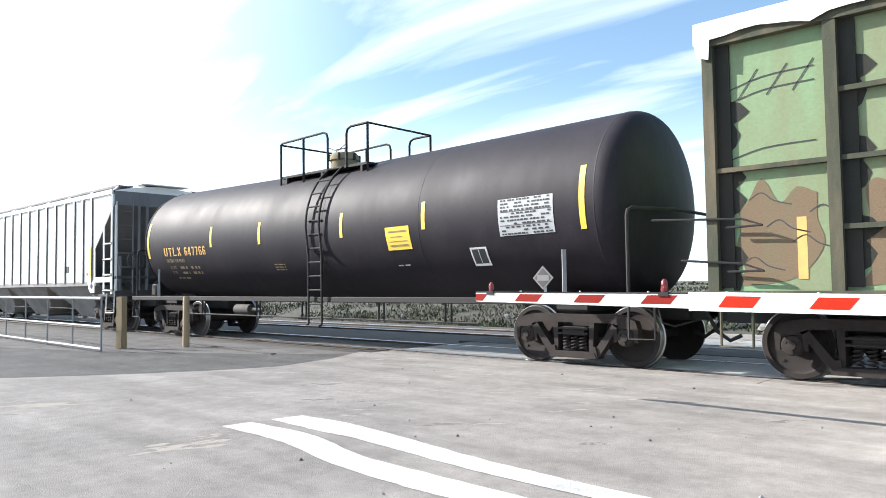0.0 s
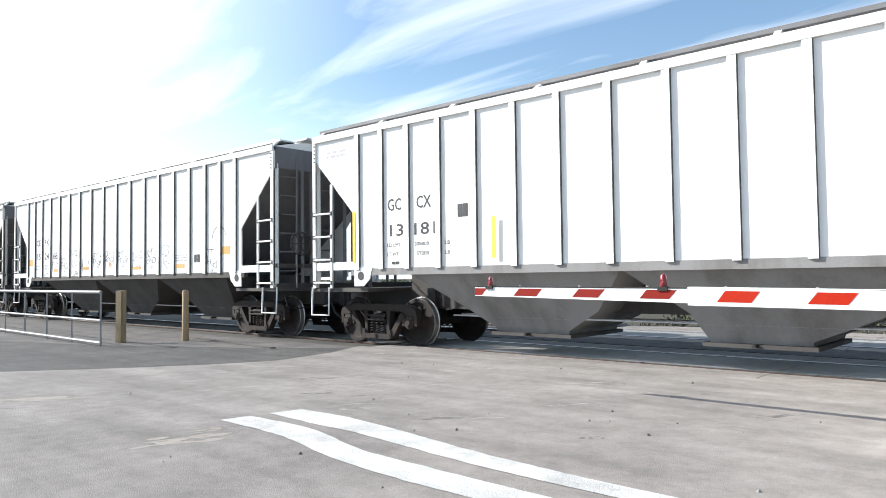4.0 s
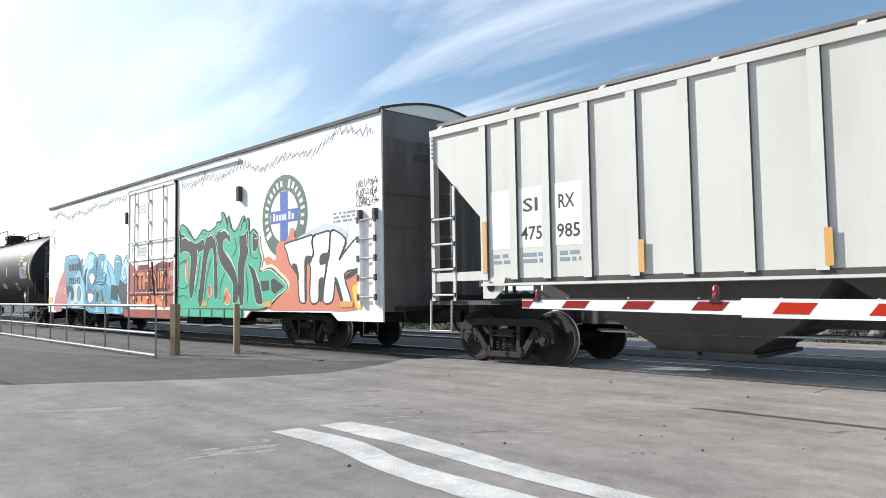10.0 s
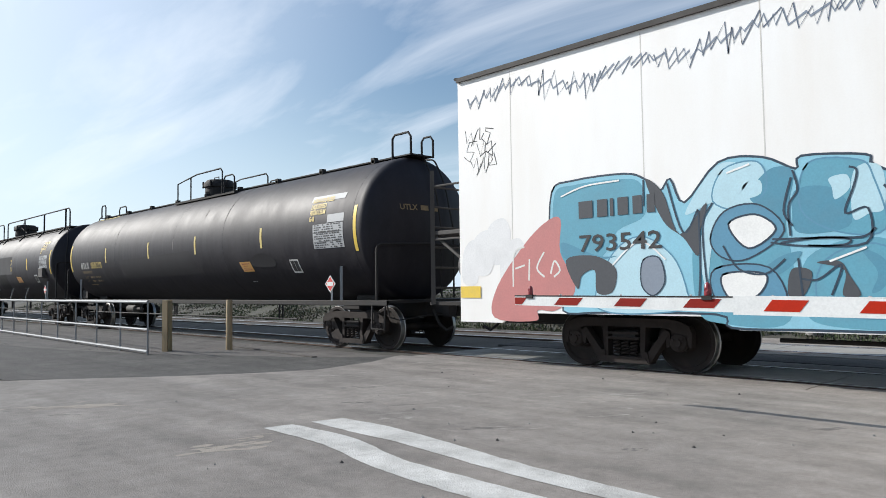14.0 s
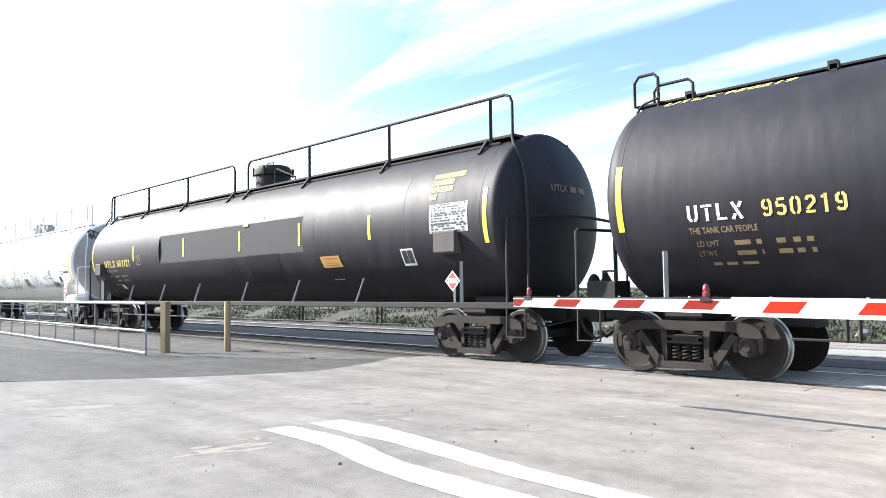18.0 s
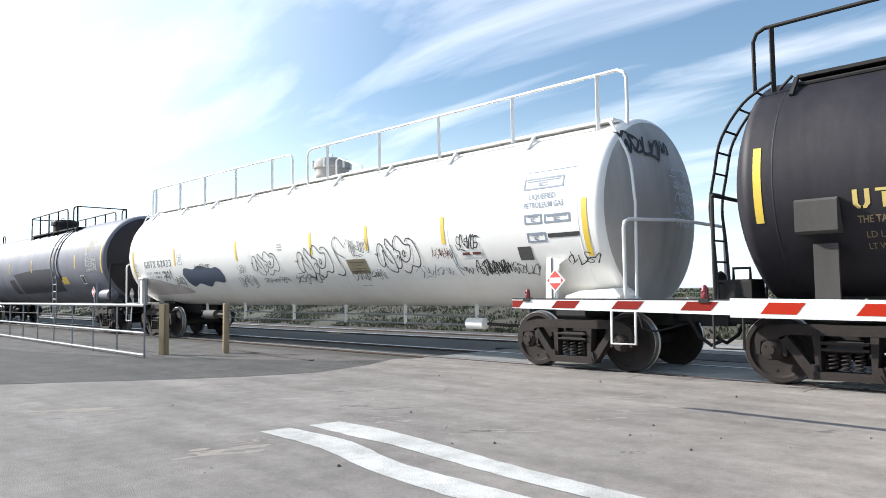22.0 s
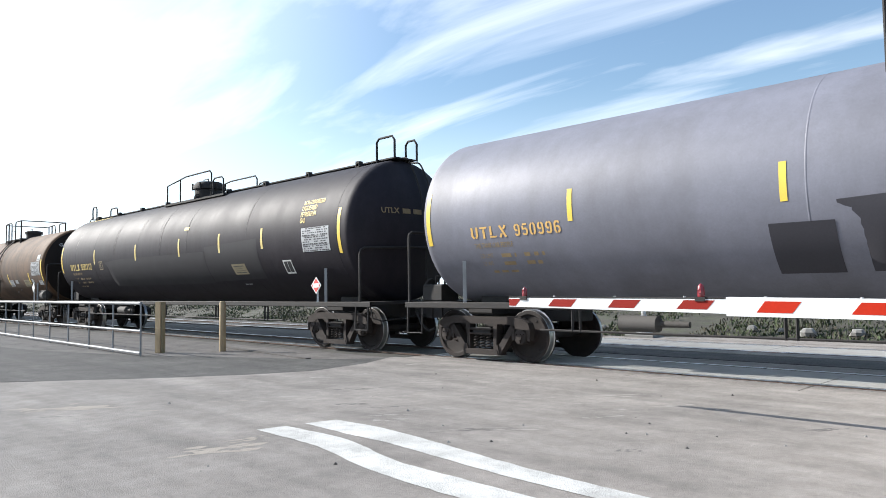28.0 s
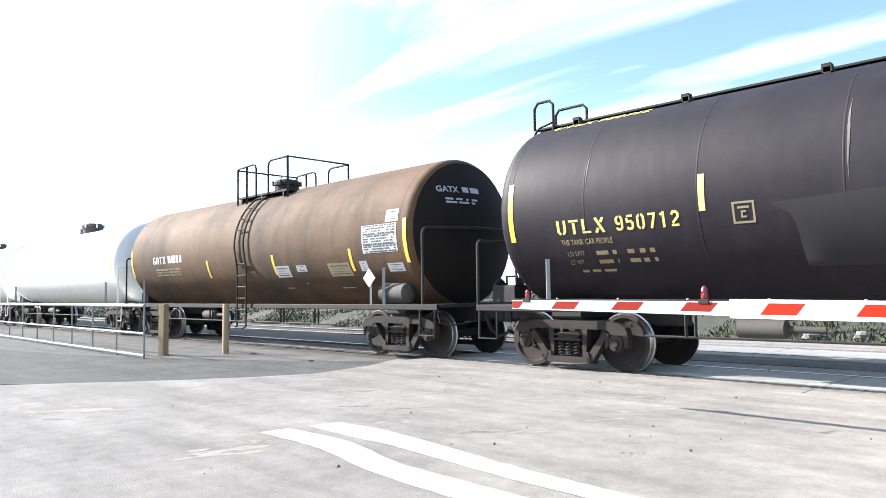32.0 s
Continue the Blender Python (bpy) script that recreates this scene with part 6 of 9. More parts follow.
# ---------- covered hoppers ----------
def hopper_car(s):
    L, a, mt, mr = s["half"], s["a"], s["mat"], s["rib_mat"]
    car = thing("covered_hopper", s["label"], "hopper car", "covered hoppers of the train", at=pose(s["u"] + train_at(0), TRACK_Y, 0))
    MOVING.append((car, s["u"]))
    W, zt, zs = 1.55, s.get("zt", 4.22), 1.50
    zd, xd, zl = s.get("zd", 3.80), L - 1.3, 2.52
    poly = [(-xd, zs), (xd, zs), (xd, zl), (L, zd), (L, zt), (-L, zt), (-L, zd), (-xd, zl)]
    for y, nm in ((-W, "side_sheet"), (W - 0.03, "side_sheet")):
        part(nm, Geo().prism(poly, y, y + 0.03), mt, car, s.get("side_label", ""))
    # roof
    n = 8
    ring = [(-W - 0.02 + 2 * (W + 0.02) * i / n, zt + 0.22 * math.sin(math.pi * i / n)) for i in range(n + 1)]
    vs = [(x, y, z) for x in (-L, L) for y, z in ring]
    part("roof", Geo().add(vs, [(i, i + 1, n + 2 + i, n + 1 + i) for i in range(n)] + [tuple(range(n + 1)), tuple(range(2 * n + 1, n, -1))]), mt, car)
    part("top_chord", Geo().box(-L, L, -W - 0.05, -W + 0.05, zt - 0.10, zt + 0.03), mt, car)
    part("top_chord", Geo().box(-L, L, W - 0.05, W + 0.05, zt - 0.10, zt + 0.03), mt, car)
    part("side_sill", Geo().box(-xd - 0.12, xd + 0.12, -W - 0.012, -W + 0.1, zs - 0.13, zs), s.get("bay_mat", M["under"]), car)
    part("side_sill", Geo().box(-xd - 0.12, xd + 0.12, W - 0.1, W + 0.05, zs - 0.14, zs), mt, car)
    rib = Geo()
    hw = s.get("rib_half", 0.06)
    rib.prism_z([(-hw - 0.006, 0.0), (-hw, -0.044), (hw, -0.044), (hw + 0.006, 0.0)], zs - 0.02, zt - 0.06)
    rib.m[2] = rib.m[4] = 1   # the flanks' shade is put into their colour
    rib = rib.mesh("rib", [mr, M["rib_shade"]], 30)
    gaps = [0.66, 0.68, 0.76, 0.80, 0.81, 0.82, 0.86, 0.88]
    gaps = gaps + [0.88] + gaps[::-1]
    k = (s["r1"] - s["r0"]) / sum(gaps)
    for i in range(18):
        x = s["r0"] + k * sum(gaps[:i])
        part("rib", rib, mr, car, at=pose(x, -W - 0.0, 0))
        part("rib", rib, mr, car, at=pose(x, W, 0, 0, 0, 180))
    if s.get("sill_strip"):
        part("sill_strip", Geo().box(-xd, xd, -W - 0.09, -W - 0.05, zs - 0.12, zs - 0.08), mt, car, "narrow pale strip along the sill")
    # slope sheets at the ends, end walls; their dark grey carries shade and grime
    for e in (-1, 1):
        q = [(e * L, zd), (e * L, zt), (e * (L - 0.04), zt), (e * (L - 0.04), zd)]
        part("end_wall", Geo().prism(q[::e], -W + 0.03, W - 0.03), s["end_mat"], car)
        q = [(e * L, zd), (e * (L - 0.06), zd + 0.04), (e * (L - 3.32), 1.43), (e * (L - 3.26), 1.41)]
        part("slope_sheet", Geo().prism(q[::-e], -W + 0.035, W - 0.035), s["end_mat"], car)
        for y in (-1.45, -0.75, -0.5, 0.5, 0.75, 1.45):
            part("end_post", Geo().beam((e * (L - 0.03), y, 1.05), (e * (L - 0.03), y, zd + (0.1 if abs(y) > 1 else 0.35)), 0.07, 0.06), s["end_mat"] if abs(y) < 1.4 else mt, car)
        part("end_beam", Geo().box(min(e * (L - 0.1), e * (L + 0.02)), max(e * (L - 0.1), e * (L + 0.02)), -1.5, 1.5, 1.1, 1.22), M["under"], car)
        part("end_rail", Geo().beam((e * (L - 0.02), -1.5, 1.62), (e * (L - 0.02), 1.5, 1.62), 0.05, 0.09), M["under"], car)
        pl = Geo().box(min(e * (L - 2.3), e * (L + 0.25)), max(e * (L - 2.3), e * (L + 0.25)), -0.35, 0.35, 0.72, 1.1)
        pl.box(min(e * (L - 1.6), e * (L + 0.1)), max(e * (L - 1.6), e * (L + 0.1)), -1.5, 1.5, 1.05, 1.12)
        part("end_floor", pl, M["under"], car)
        # corner ladder on the near and far side
        for y in (-W - 0.02, W + 0.02):
            g = Geo()
            g.beam((e * (L - 0.04), y, 1.12), (e * (L - 0.04), y, zt - 0.05), 0.09, 0.03, up=(0, 1, 0))
            g.beam((e * (L - 0.59), y, 1.12), (e * (L - 0.59), y, 3.22), 0.06, 0.03, up=(0, 1, 0))
            part("ladder_post", g, mt, car)
            out = y - 0.02 * (1 if y < 0 else -1)
            for i in range(4):
                z = 1.23 + i * 0.467
                part("rung", Geo().tube([(e * (L - 0.04), out, z), (e * (L - 0.59), out, z)], 0.02, 6), mt, car)
                for x in (L - 0.04, L - 0.59):
                    part("rung_bolt", Geo().box(e * x - 0.03, e * x + 0.03, out - 0.012, out + 0.012, z - 0.04, z + 0.04), M["under"], car)
            for i in range(5):
                part("rivet", Geo().box(e * (L - 0.06) - 0.013, e * (L - 0.06) + 0.013, out - 0.01, out + 0.01, zt - 0.5 + 0.08 * i, zt - 0.475 + 0.08 * i), M["under"], car)
            part("side_strap", Geo().box(min(e * xd, e * L), max(e * xd, e * L), min(y, y * 0.99), max(y, y * 0.99), 1.48, 1.64), mt, car)
            part("jacking_plate", Geo().prism([(e * (xd + 0.02), 1.16), (e * (xd + 0.02), 1.52), (e * (xd - 0.5), 1.52), (e * (xd - 0.42), 1.30), (e * (xd - 0.25), 1.16)][::e], min(y, y * 0.985), max(y, y * 0.985)), mt, car)
        part("jack_hole", Geo().lathe([(-W - 0.028, 0.085), (-W - 0.024, 0.085)], "y", 18, (e * (xd - 0.17), 0, 1.36)), M["black_mark"], car)
        stirrup(car, e * (L - 0.19), mt, 0.54, 0.57, 1.14, -W + 0.02)
        for k in range(6):
            z = 1.5 + 0.42 * k
            part("end_grab", Geo().tube([(e * (L + 0.0), -1.42, z), (e * (L + 0.09), -1.42, z), (e * (L + 0.09), -1.02, z), (e * (L + 0.0), -1.02, z)], 0.013, 6), s["end_mat"], car)
        part("end_pipe", Geo().tube([(e * (L + 0.06), -0.98, 1.1), (e * (L + 0.06), -0.98, zd + 0.25)], 0.022, 6), s["end_mat"], car)
        part("hopper_floor_post", Geo().beam((e * (L - 1.0), -0.9, 1.1), (e * (L - 1.0), -0.9, 2.3), 0.08, 0.08), s["end_mat"], car)
    # brake stand
    g = Geo()
    g.box(L - 0.25, L - 0.02, -0.85, -0.5, 1.9, 2.3, 0, 0.03)
    g.tube([(L - 0.12, -0.68, 1.1), (L - 0.12, -0.68, 1.95)], 0.02, 6)
    wheel = []
    for k in range(19):
        wheel.append((L + 0.08, -0.9 + 0.26 * math.cos(k * math.tau / 18), 2.12 + 0.26 * math.sin(k * math.tau / 18)))
    g.tube(wheel, 0.018, 6)
    for k in range(3):
        an = k * math.pi / 3
        g.tube([(L + 0.08, -0.9 + 0.26 * math.cos(an), 2.12 + 0.26 * math.sin(an)), (L + 0.08, -0.9 - 0.26 * math.cos(an), 2.12 - 0.26 * math.sin(an))], 0.012, 6)
    part("hand_brake", g, M["under"], car)
    # outlet bays under the sill
    for (ta, tb), (ma, mb), (ba, bb) in (((-5.6, -1.3), (-4.6, -1.95), (-4.1, -2.6)), ((-1.3, 2.75), (-0.5, 1.87), (-0.33, 1.05)), ((2.75, 6.2), (3.65, 5.8), (4.0, 5.4))):
        z1 = 0.34
        vs = []
        for z, xa, xb, hy in ((1.40, ta, tb, 1.49), (0.76, ma, mb, 1.0), (z1 + 0.08, ba, bb, 0.80), (z1, ba + 0.03, bb - 0.03, 0.78)):
            vs += [(xa, -hy, z), (xb, -hy, z), (xb, hy, z), (xa, hy, z)]
        fs = [(4 * j + i, 4 * j + (i + 1) % 4, 4 * j + 4 + (i + 1) % 4, 4 * j + 4 + i) for j in range(3) for i in range(4)] + [(3, 2, 1, 0), (12, 13, 14, 15)]
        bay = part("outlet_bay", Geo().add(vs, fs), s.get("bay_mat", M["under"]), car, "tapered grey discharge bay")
        x = (ba + bb) / 2
        part("gate_frame", Geo().box(ba - 0.06, bb + 0.06, -0.86, 0.86, z1 - 0.04, z1 + 0.02), M["under"], bay)
        part("gate_shaft", Geo().tube([(x, -1.0, z1), (x, 1.0, z1)], 0.025, 8), M["dark_iron"], bay)
    part("brake_rod", Geo().tube([(-5.0, -0.9, 0.62), (5.2, -0.9, 0.62)], 0.016, 6), M["galv"], car)
    part("train_pipe", Geo().tube([(-6.0, 0.5, 0.55), (6.0, 0.5, 0.55)], 0.025, 6), M["galv"], car)
    part("center_sill", Geo().box(-L + 1.6, L - 1.6, -0.3, 0.3, 0.70, 1.42), M["under"], car)
    # running boards along the roof edge, hatches
    zb = zt + s.get("board_up", 0.16)
    for y in (-1.18, 1.18):
        g = Geo()
        g.beam((-L, y - 0.2, zb), (L, y - 0.2, zb), 0.03, 0.06)
        g.beam((-L, y + 0.2, zb), (L, y + 0.2, zb), 0.03, 0.06)
        part("running_board", g, s.get("edge_mat", mt), car, "grated roof walkway with edge strips")
        gr = Geo()
        for i in range(160):
            x = -L + 2 * L * (i + 0.5) / 160
            gr.box(x - 0.008, x + 0.008, y - 0.19, y + 0.19, zb - 0.02, zb + 0.02)
        part("walk_grating", gr, s["board_mat"], car)["kind"] = "stuff"
        part("walk_plate", Geo().box(-L, L, y - 0.17, y + 0.17, zb - 0.035, zb - 0.022), M["hopper_grey"], car)
        for i in range(10):
            x = -L + 0.12 + (2 * L - 0.24) * i / 9
            part("board_bracket", Geo().beam((x, y * 1.3, zt), (x, y * 1.13, zb), 0.09, 0.04), mt, car)
    for i in range(5):
        x = -L + 1.5 + (2 * L - 3) * i / 4
        part("hatch", Geo().box(x - 1.0, x + 1.0, -0.32, 0.32, zt + 0.2, zt + 0.36, 0, 0.05), mt, car)
    for e in (-1, 1):
        part("end_walkway", Geo().box(min(e * (L - 0.5), e * (L + 0.15)), max(e * (L - 0.5), e * (L + 0.15)), -0.75, 0.75, zt + 0.24, zt + 0.27), M["galv"], car)
    truck(car, -a), truck(car, a)
    couplers(car, L + 0.35)
    return car, side_map(-W - 0.004), side_map(-W - 0.008)


# ---------- box car ----------
def box_car():
    L, a, W, z0, zt, u = 10.97, 7.72, 1.60, 0.70, 5.04, 14.0
    car = thing("box_car", "white insulated box car covered with colourful spray-painted graffiti", "box car", at=pose(u + train_at(0), TRACK_Y, 0))
    MOVING.append((car, u))
    def cut(e):
        c = e * a - 0.28
        return [(c - 2.0, z0), (c - 1.75, z0 + 0.17), (c + 1.75, z0 + 0.17), (c + 2.0, z0)]
    poly = [(-L, z0)] + cut(-1) + cut(1) + [(L, z0), (L, zt), (-L, zt)]
    for y in (-W, W - 0.04):
        part("side_wall", Geo().prism(poly, y, y + 0.04), M["box_white"], car)
    for e in (-1, 1):
        # end walls far darker than the sides: stain plus their shade in one colour
        wall = part("end_wall", Geo().box(min(e * L, e * (L - 0.05)), max(e * L, e * (L - 0.05)), -W + 0.04, W - 0.04, z0 + 0.2, zt - 0.55), M["sooty_shaded_wall"], car, "soot and rust stained end wall, darkened as in shade")
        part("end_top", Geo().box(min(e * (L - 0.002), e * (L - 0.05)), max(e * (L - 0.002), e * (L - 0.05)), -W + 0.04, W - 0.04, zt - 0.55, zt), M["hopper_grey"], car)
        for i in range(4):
            part("end_rib", Geo().beam((e * (L + 0.01), -W + 0.1, 1.3 + i * 0.68), (e * (L + 0.01), W - 0.1, 1.3 + i * 0.68), 0.03, 0.04), M["sooty_shaded_wall"], wall)
    n = 10
    ring = [(-W - 0.03 + 2 * (W + 0.03) * i / n, zt + 0.30 * math.sin(math.pi * i / n)) for i in range(n + 1)]
    vs = [(x, y, z) for x in (-L - 0.03, L + 0.03) for y, z in ring]
    part("roof", Geo().add(vs, [(i, i + 1, n + 2 + i, n + 1 + i) for i in range(n)] + [tuple(range(n + 1)), tuple(range(2 * n + 1, n, -1))]), M["box_white"], car)
    for x in (-L - 0.04, L + 0.04):
        part("roof_edge", Geo().tube([(x, y, z + 0.015) for y, z in ring], 0.03, 6), M["under"], car)
    word(car, lambda x, z: (L + 0.004, x, z), "EXCESS HEIGHT CAR", -0.72, 4.08, 0.19, M["black_mark"], 0.002, "dark stencilled lettering on the end wall", 1.55)
    for y in (-W - 0.03, W + 0.03):
        part("eave_trim", Geo().box(-L, L, y - 0.02, y + 0.02, zt - 0.06, zt + 0.02), M["under"], car)
    for x in (-9.75, -7.3, -5.6, -3.9, 2.35, 5.2, 7.6, 9.8):
        part("panel_seam", Geo().box(x - 0.008, x + 0.008, -W - 0.0015, -W, z0 + 0.2, zt - 0.1), M["seam"], car)
    part("floor", Geo().box(-L + 0.1, L - 0.1, -W + 0.1, W - 0.1, z0 + 0.24, z0 + 0.36), M["under"], car)
    part("center_sill", Geo().box(-L - 0.1, L + 0.1, -0.3, 0.3, 0.62, 0.98), M["dark_iron"], car)
    for x, w in ((-2.2, 0.8), (1.0, 1.1), (3.2, 0.7)):
        part("under_box", Geo().box(x, x + w, -1.1, -0.4, 0.45, 0.74, 0, 0.03), M["dark_iron"], car)
    part("brake_rigging", Geo().tube([(-a + 2.0, -1.0, 0.55), (a - 2.0, -1.0, 0.55)], 0.03, 8), M["dark_iron"], car)
    for e in (-1, 1):
        part("skirt_bracket", Geo().box(e * a - 2.23, e * a + 1.67, -1.1, 1.1, 0.88, 0.98), M["dark_iron"], car)
        g = Geo().box(min(e * (L - 1.5), e * (L + 0.9)), max(e * (L - 1.5), e * (L + 0.9)), -0.32, 0.32, 0.66, 0.9, 0, 0.02)
        part("draft_gear", g, M["dark_iron"], car)
        part("end_sill", Geo().box(min(e * L, e * (L + 0.35)), max(e * L, e * (L + 0.35)), -1.3, 1.3, 0.92, 1.0), M["dark_iron"], car)
    # plug door with its lock rods
    dl, dr, db, dt = -2.22, 1.40, 0.88, 4.74
    door = part("door", Geo().box(dl, dr, -W - 0.045, -W - 0.005, db, dt), M["door_white"], car, "white plug door with rust streaks and vertical lock rods")
    for x0, x1, zz0, zz1 in ((dl, dl + 0.07, db, dt), (dr - 0.07, dr, db, dt), (dl, dr, db, db + 0.08), (dl, dr, dt - 0.08, dt), (dl, dr, 2.44, 2.52)):
        part("door_frame", Geo().box(x0, x1, -W - 0.075, -W - 0.045, zz0, zz1), M["door_white"], door)
    for x in (dl, dr):
        part("door_gap", Geo().box(x - 0.018, x + 0.018, -W - 0.05, -W - 0.002, db, dt), M["dark_iron"], door, "dark rubber door seal")
    ring = smooth_ring([(dl + 0.07, db + 0.08), (dl + 0.07, 2.3), (-1.7, 2.25), (-1.5, 2.12), (-1.2, 2.28), (-0.4, 2.22), (0.1, 2.3), (0.5, 2.36), (0.95, 2.3), (1.3, 2.36), (dr - 0.07, 2.2), (dr - 0.07, db + 0.08)], 4)
    part("door_lower_panel", Geo().prism([(min(max(x, dl + 0.07), dr - 0.07), max(z, db + 0.08)) for x, z in ring], -W - 0.05, -W - 0.046), M["graff_red"], door, "lower door sprayed dull red")
    for z in (2.16, 1.5):
        for x0, x1 in ((-1.35, -0.62), (0.1, 1.0)):
            part("door_recess", Geo().box(x0, x1, -W - 0.058, -W - 0.049, z, z + 0.14), M["graff_dark_red"], door)
    for x in (-1.56, -0.45, 0.66):
        part("lock_rod", Geo().tube([(x, -W - 0.10, db + 0.05), (x, -W - 0.10, dt - 0.05)], 0.017, 8), M["rod"], door)
        for z in (1.25, 2.0, 3.02, 3.62, 4.3):
            part("rod_keeper", Geo().box(x - 0.04, x + 0.04, -W - 0.125, -W - 0.05, z - 0.045, z + 0.045), M["door_white"], door)
    for z in (1.40, 3.03):
        part("hinge_bar", Geo().tube([(dl + 0.1, -W - 0.10, z), (dr - 0.02, -W - 0.10, z)], 0.016, 8), M["rod"], door)
    part("lock_handle", Geo().tube([(-0.1, -W - 0.13, 2.35), (-0.05, -W - 0.13, 1.9), (0.05, -W - 0.12, 1.35)], 0.03, 6), M["under"], door)
    part("door_track", Geo().box(dl - 0.2, 5.2, -W - 0.07, -W - 0.01, dt + 0.05, dt + 0.11), M["box_white"], car)
    part("door_track", Geo().box(dl - 0.2, 1.5, -W - 0.10, -W - 0.01, 0.70, 0.88), M["box_red"], car, "oxide red lower door track")
    part("door_track", Geo().box(1.5, 5.3, -W - 0.05, -W - 0.01, 0.70, 0.905), M["graff_green"], car, "lower door track sprayed green")
    part("door_sill", Geo().box(dl - 0.1, dr + 0.1, -W - 0.13, -W - 0.02, 0.62, 0.70), M["box_red"], car)
    for x in (dl - 0.1, 5.24):
        part("door_stop", Geo().box(x - 0.06, x + 0.06, -W - 0.12, -W - 0.0, 3.72, 4.1), M["under"], car)
    for i in range(6):
        part("lower_rail_bracket", Geo().box(1.6 + i * 0.7, 1.63 + i * 0.7, -W - 0.062, -W - 0.05, 0.68, 0.9), M["black_mark"], car)
    # ladders at the near corners
    for x in (L - 0.42,):
        g = Geo()
        for s in (-0.25, 0.25):
            g.box(x + s - 0.035, x + s + 0.035, -W - 0.09, -W, 1.05, 2.78)
        part("ladder_post", g, M["box_white"], car)
        for s in (-0.25, 0.25):
            part("post_cap", Geo().box(x + s - 0.04, x + s + 0.04, -W - 0.1, -W - 0.001, 2.78, 3.02, 0, 0.01), M["under"], car)
        for i in range(5):
            part("rung", Geo().tube([(x - 0.25, -W - 0.08, 1.2 + i * 0.4), (x + 0.25, -W - 0.08, 1.2 + i * 0.4)], 0.022, 6), M["rod"], car)
            for q in (-0.28, 0.28):
                part("rung_bracket", Geo().box(x + q - 0.03, x + q + 0.03, -W - 0.105, -W - 0.06, 1.14 + i * 0.4, 1.27 + i * 0.4), M["under"], car)
        stirrup(car, x, M["dark_iron"], 0.46, 0.42, 0.75, -W + 0.03)
    # crossover ladder frame at the rear end
    for y in (-1.5, -0.35):
        part("ladder_post", Geo().beam((-L - 0.8, y, 1.0), (-L - 0.8, y, 3.5), 0.08, 0.10), M["under"], car)
    for i in range(6):
        part("rung", Geo().tube([(-L - 0.8, -1.5, 1.3 + i * 0.38), (-L - 0.8, -0.35, 1.3 + i * 0.38)], 0.02, 6), M["under"], car)
    for z in (2.2, 3.2):
        part("ladder_brace", Geo().tube([(-L - 0.8, -1.5, z), (-L, -1.5, z)], 0.02, 6), M["under"], car)
    part("end_platform", Geo().box(-L - 0.9, -L, -1.5, 1.5, 0.98, 1.04), M["dark_iron"], car)
    part("brake_housing", Geo().lathe([(-0.17, 0.05), (-0.15, 0.33), (0.15, 0.33), (0.18, 0.2)], "x", 24, (-L - 0.45, -0.7, 1.72)), M["hopper_grey"], car, "round grey brake drum")
    part("brake_step", Geo().box(-L - 0.85, -L, -1.5, 0.3, 2.28, 2.36, 0, 0.01), M["under"], car, "dark brake platform")
    for y in (-1.45, 0.2):
        part("step_brace", Geo().beam((-L - 0.8, y, 2.3), (-L - 0.05, y, 1.8), 0.05, 0.05), M["under"], car)
    truck(car, -a - 0.3), truck(car, a - 0.3)
    couplers(car, L + 0.55)
    box_graffiti(car, W, L)
    return car


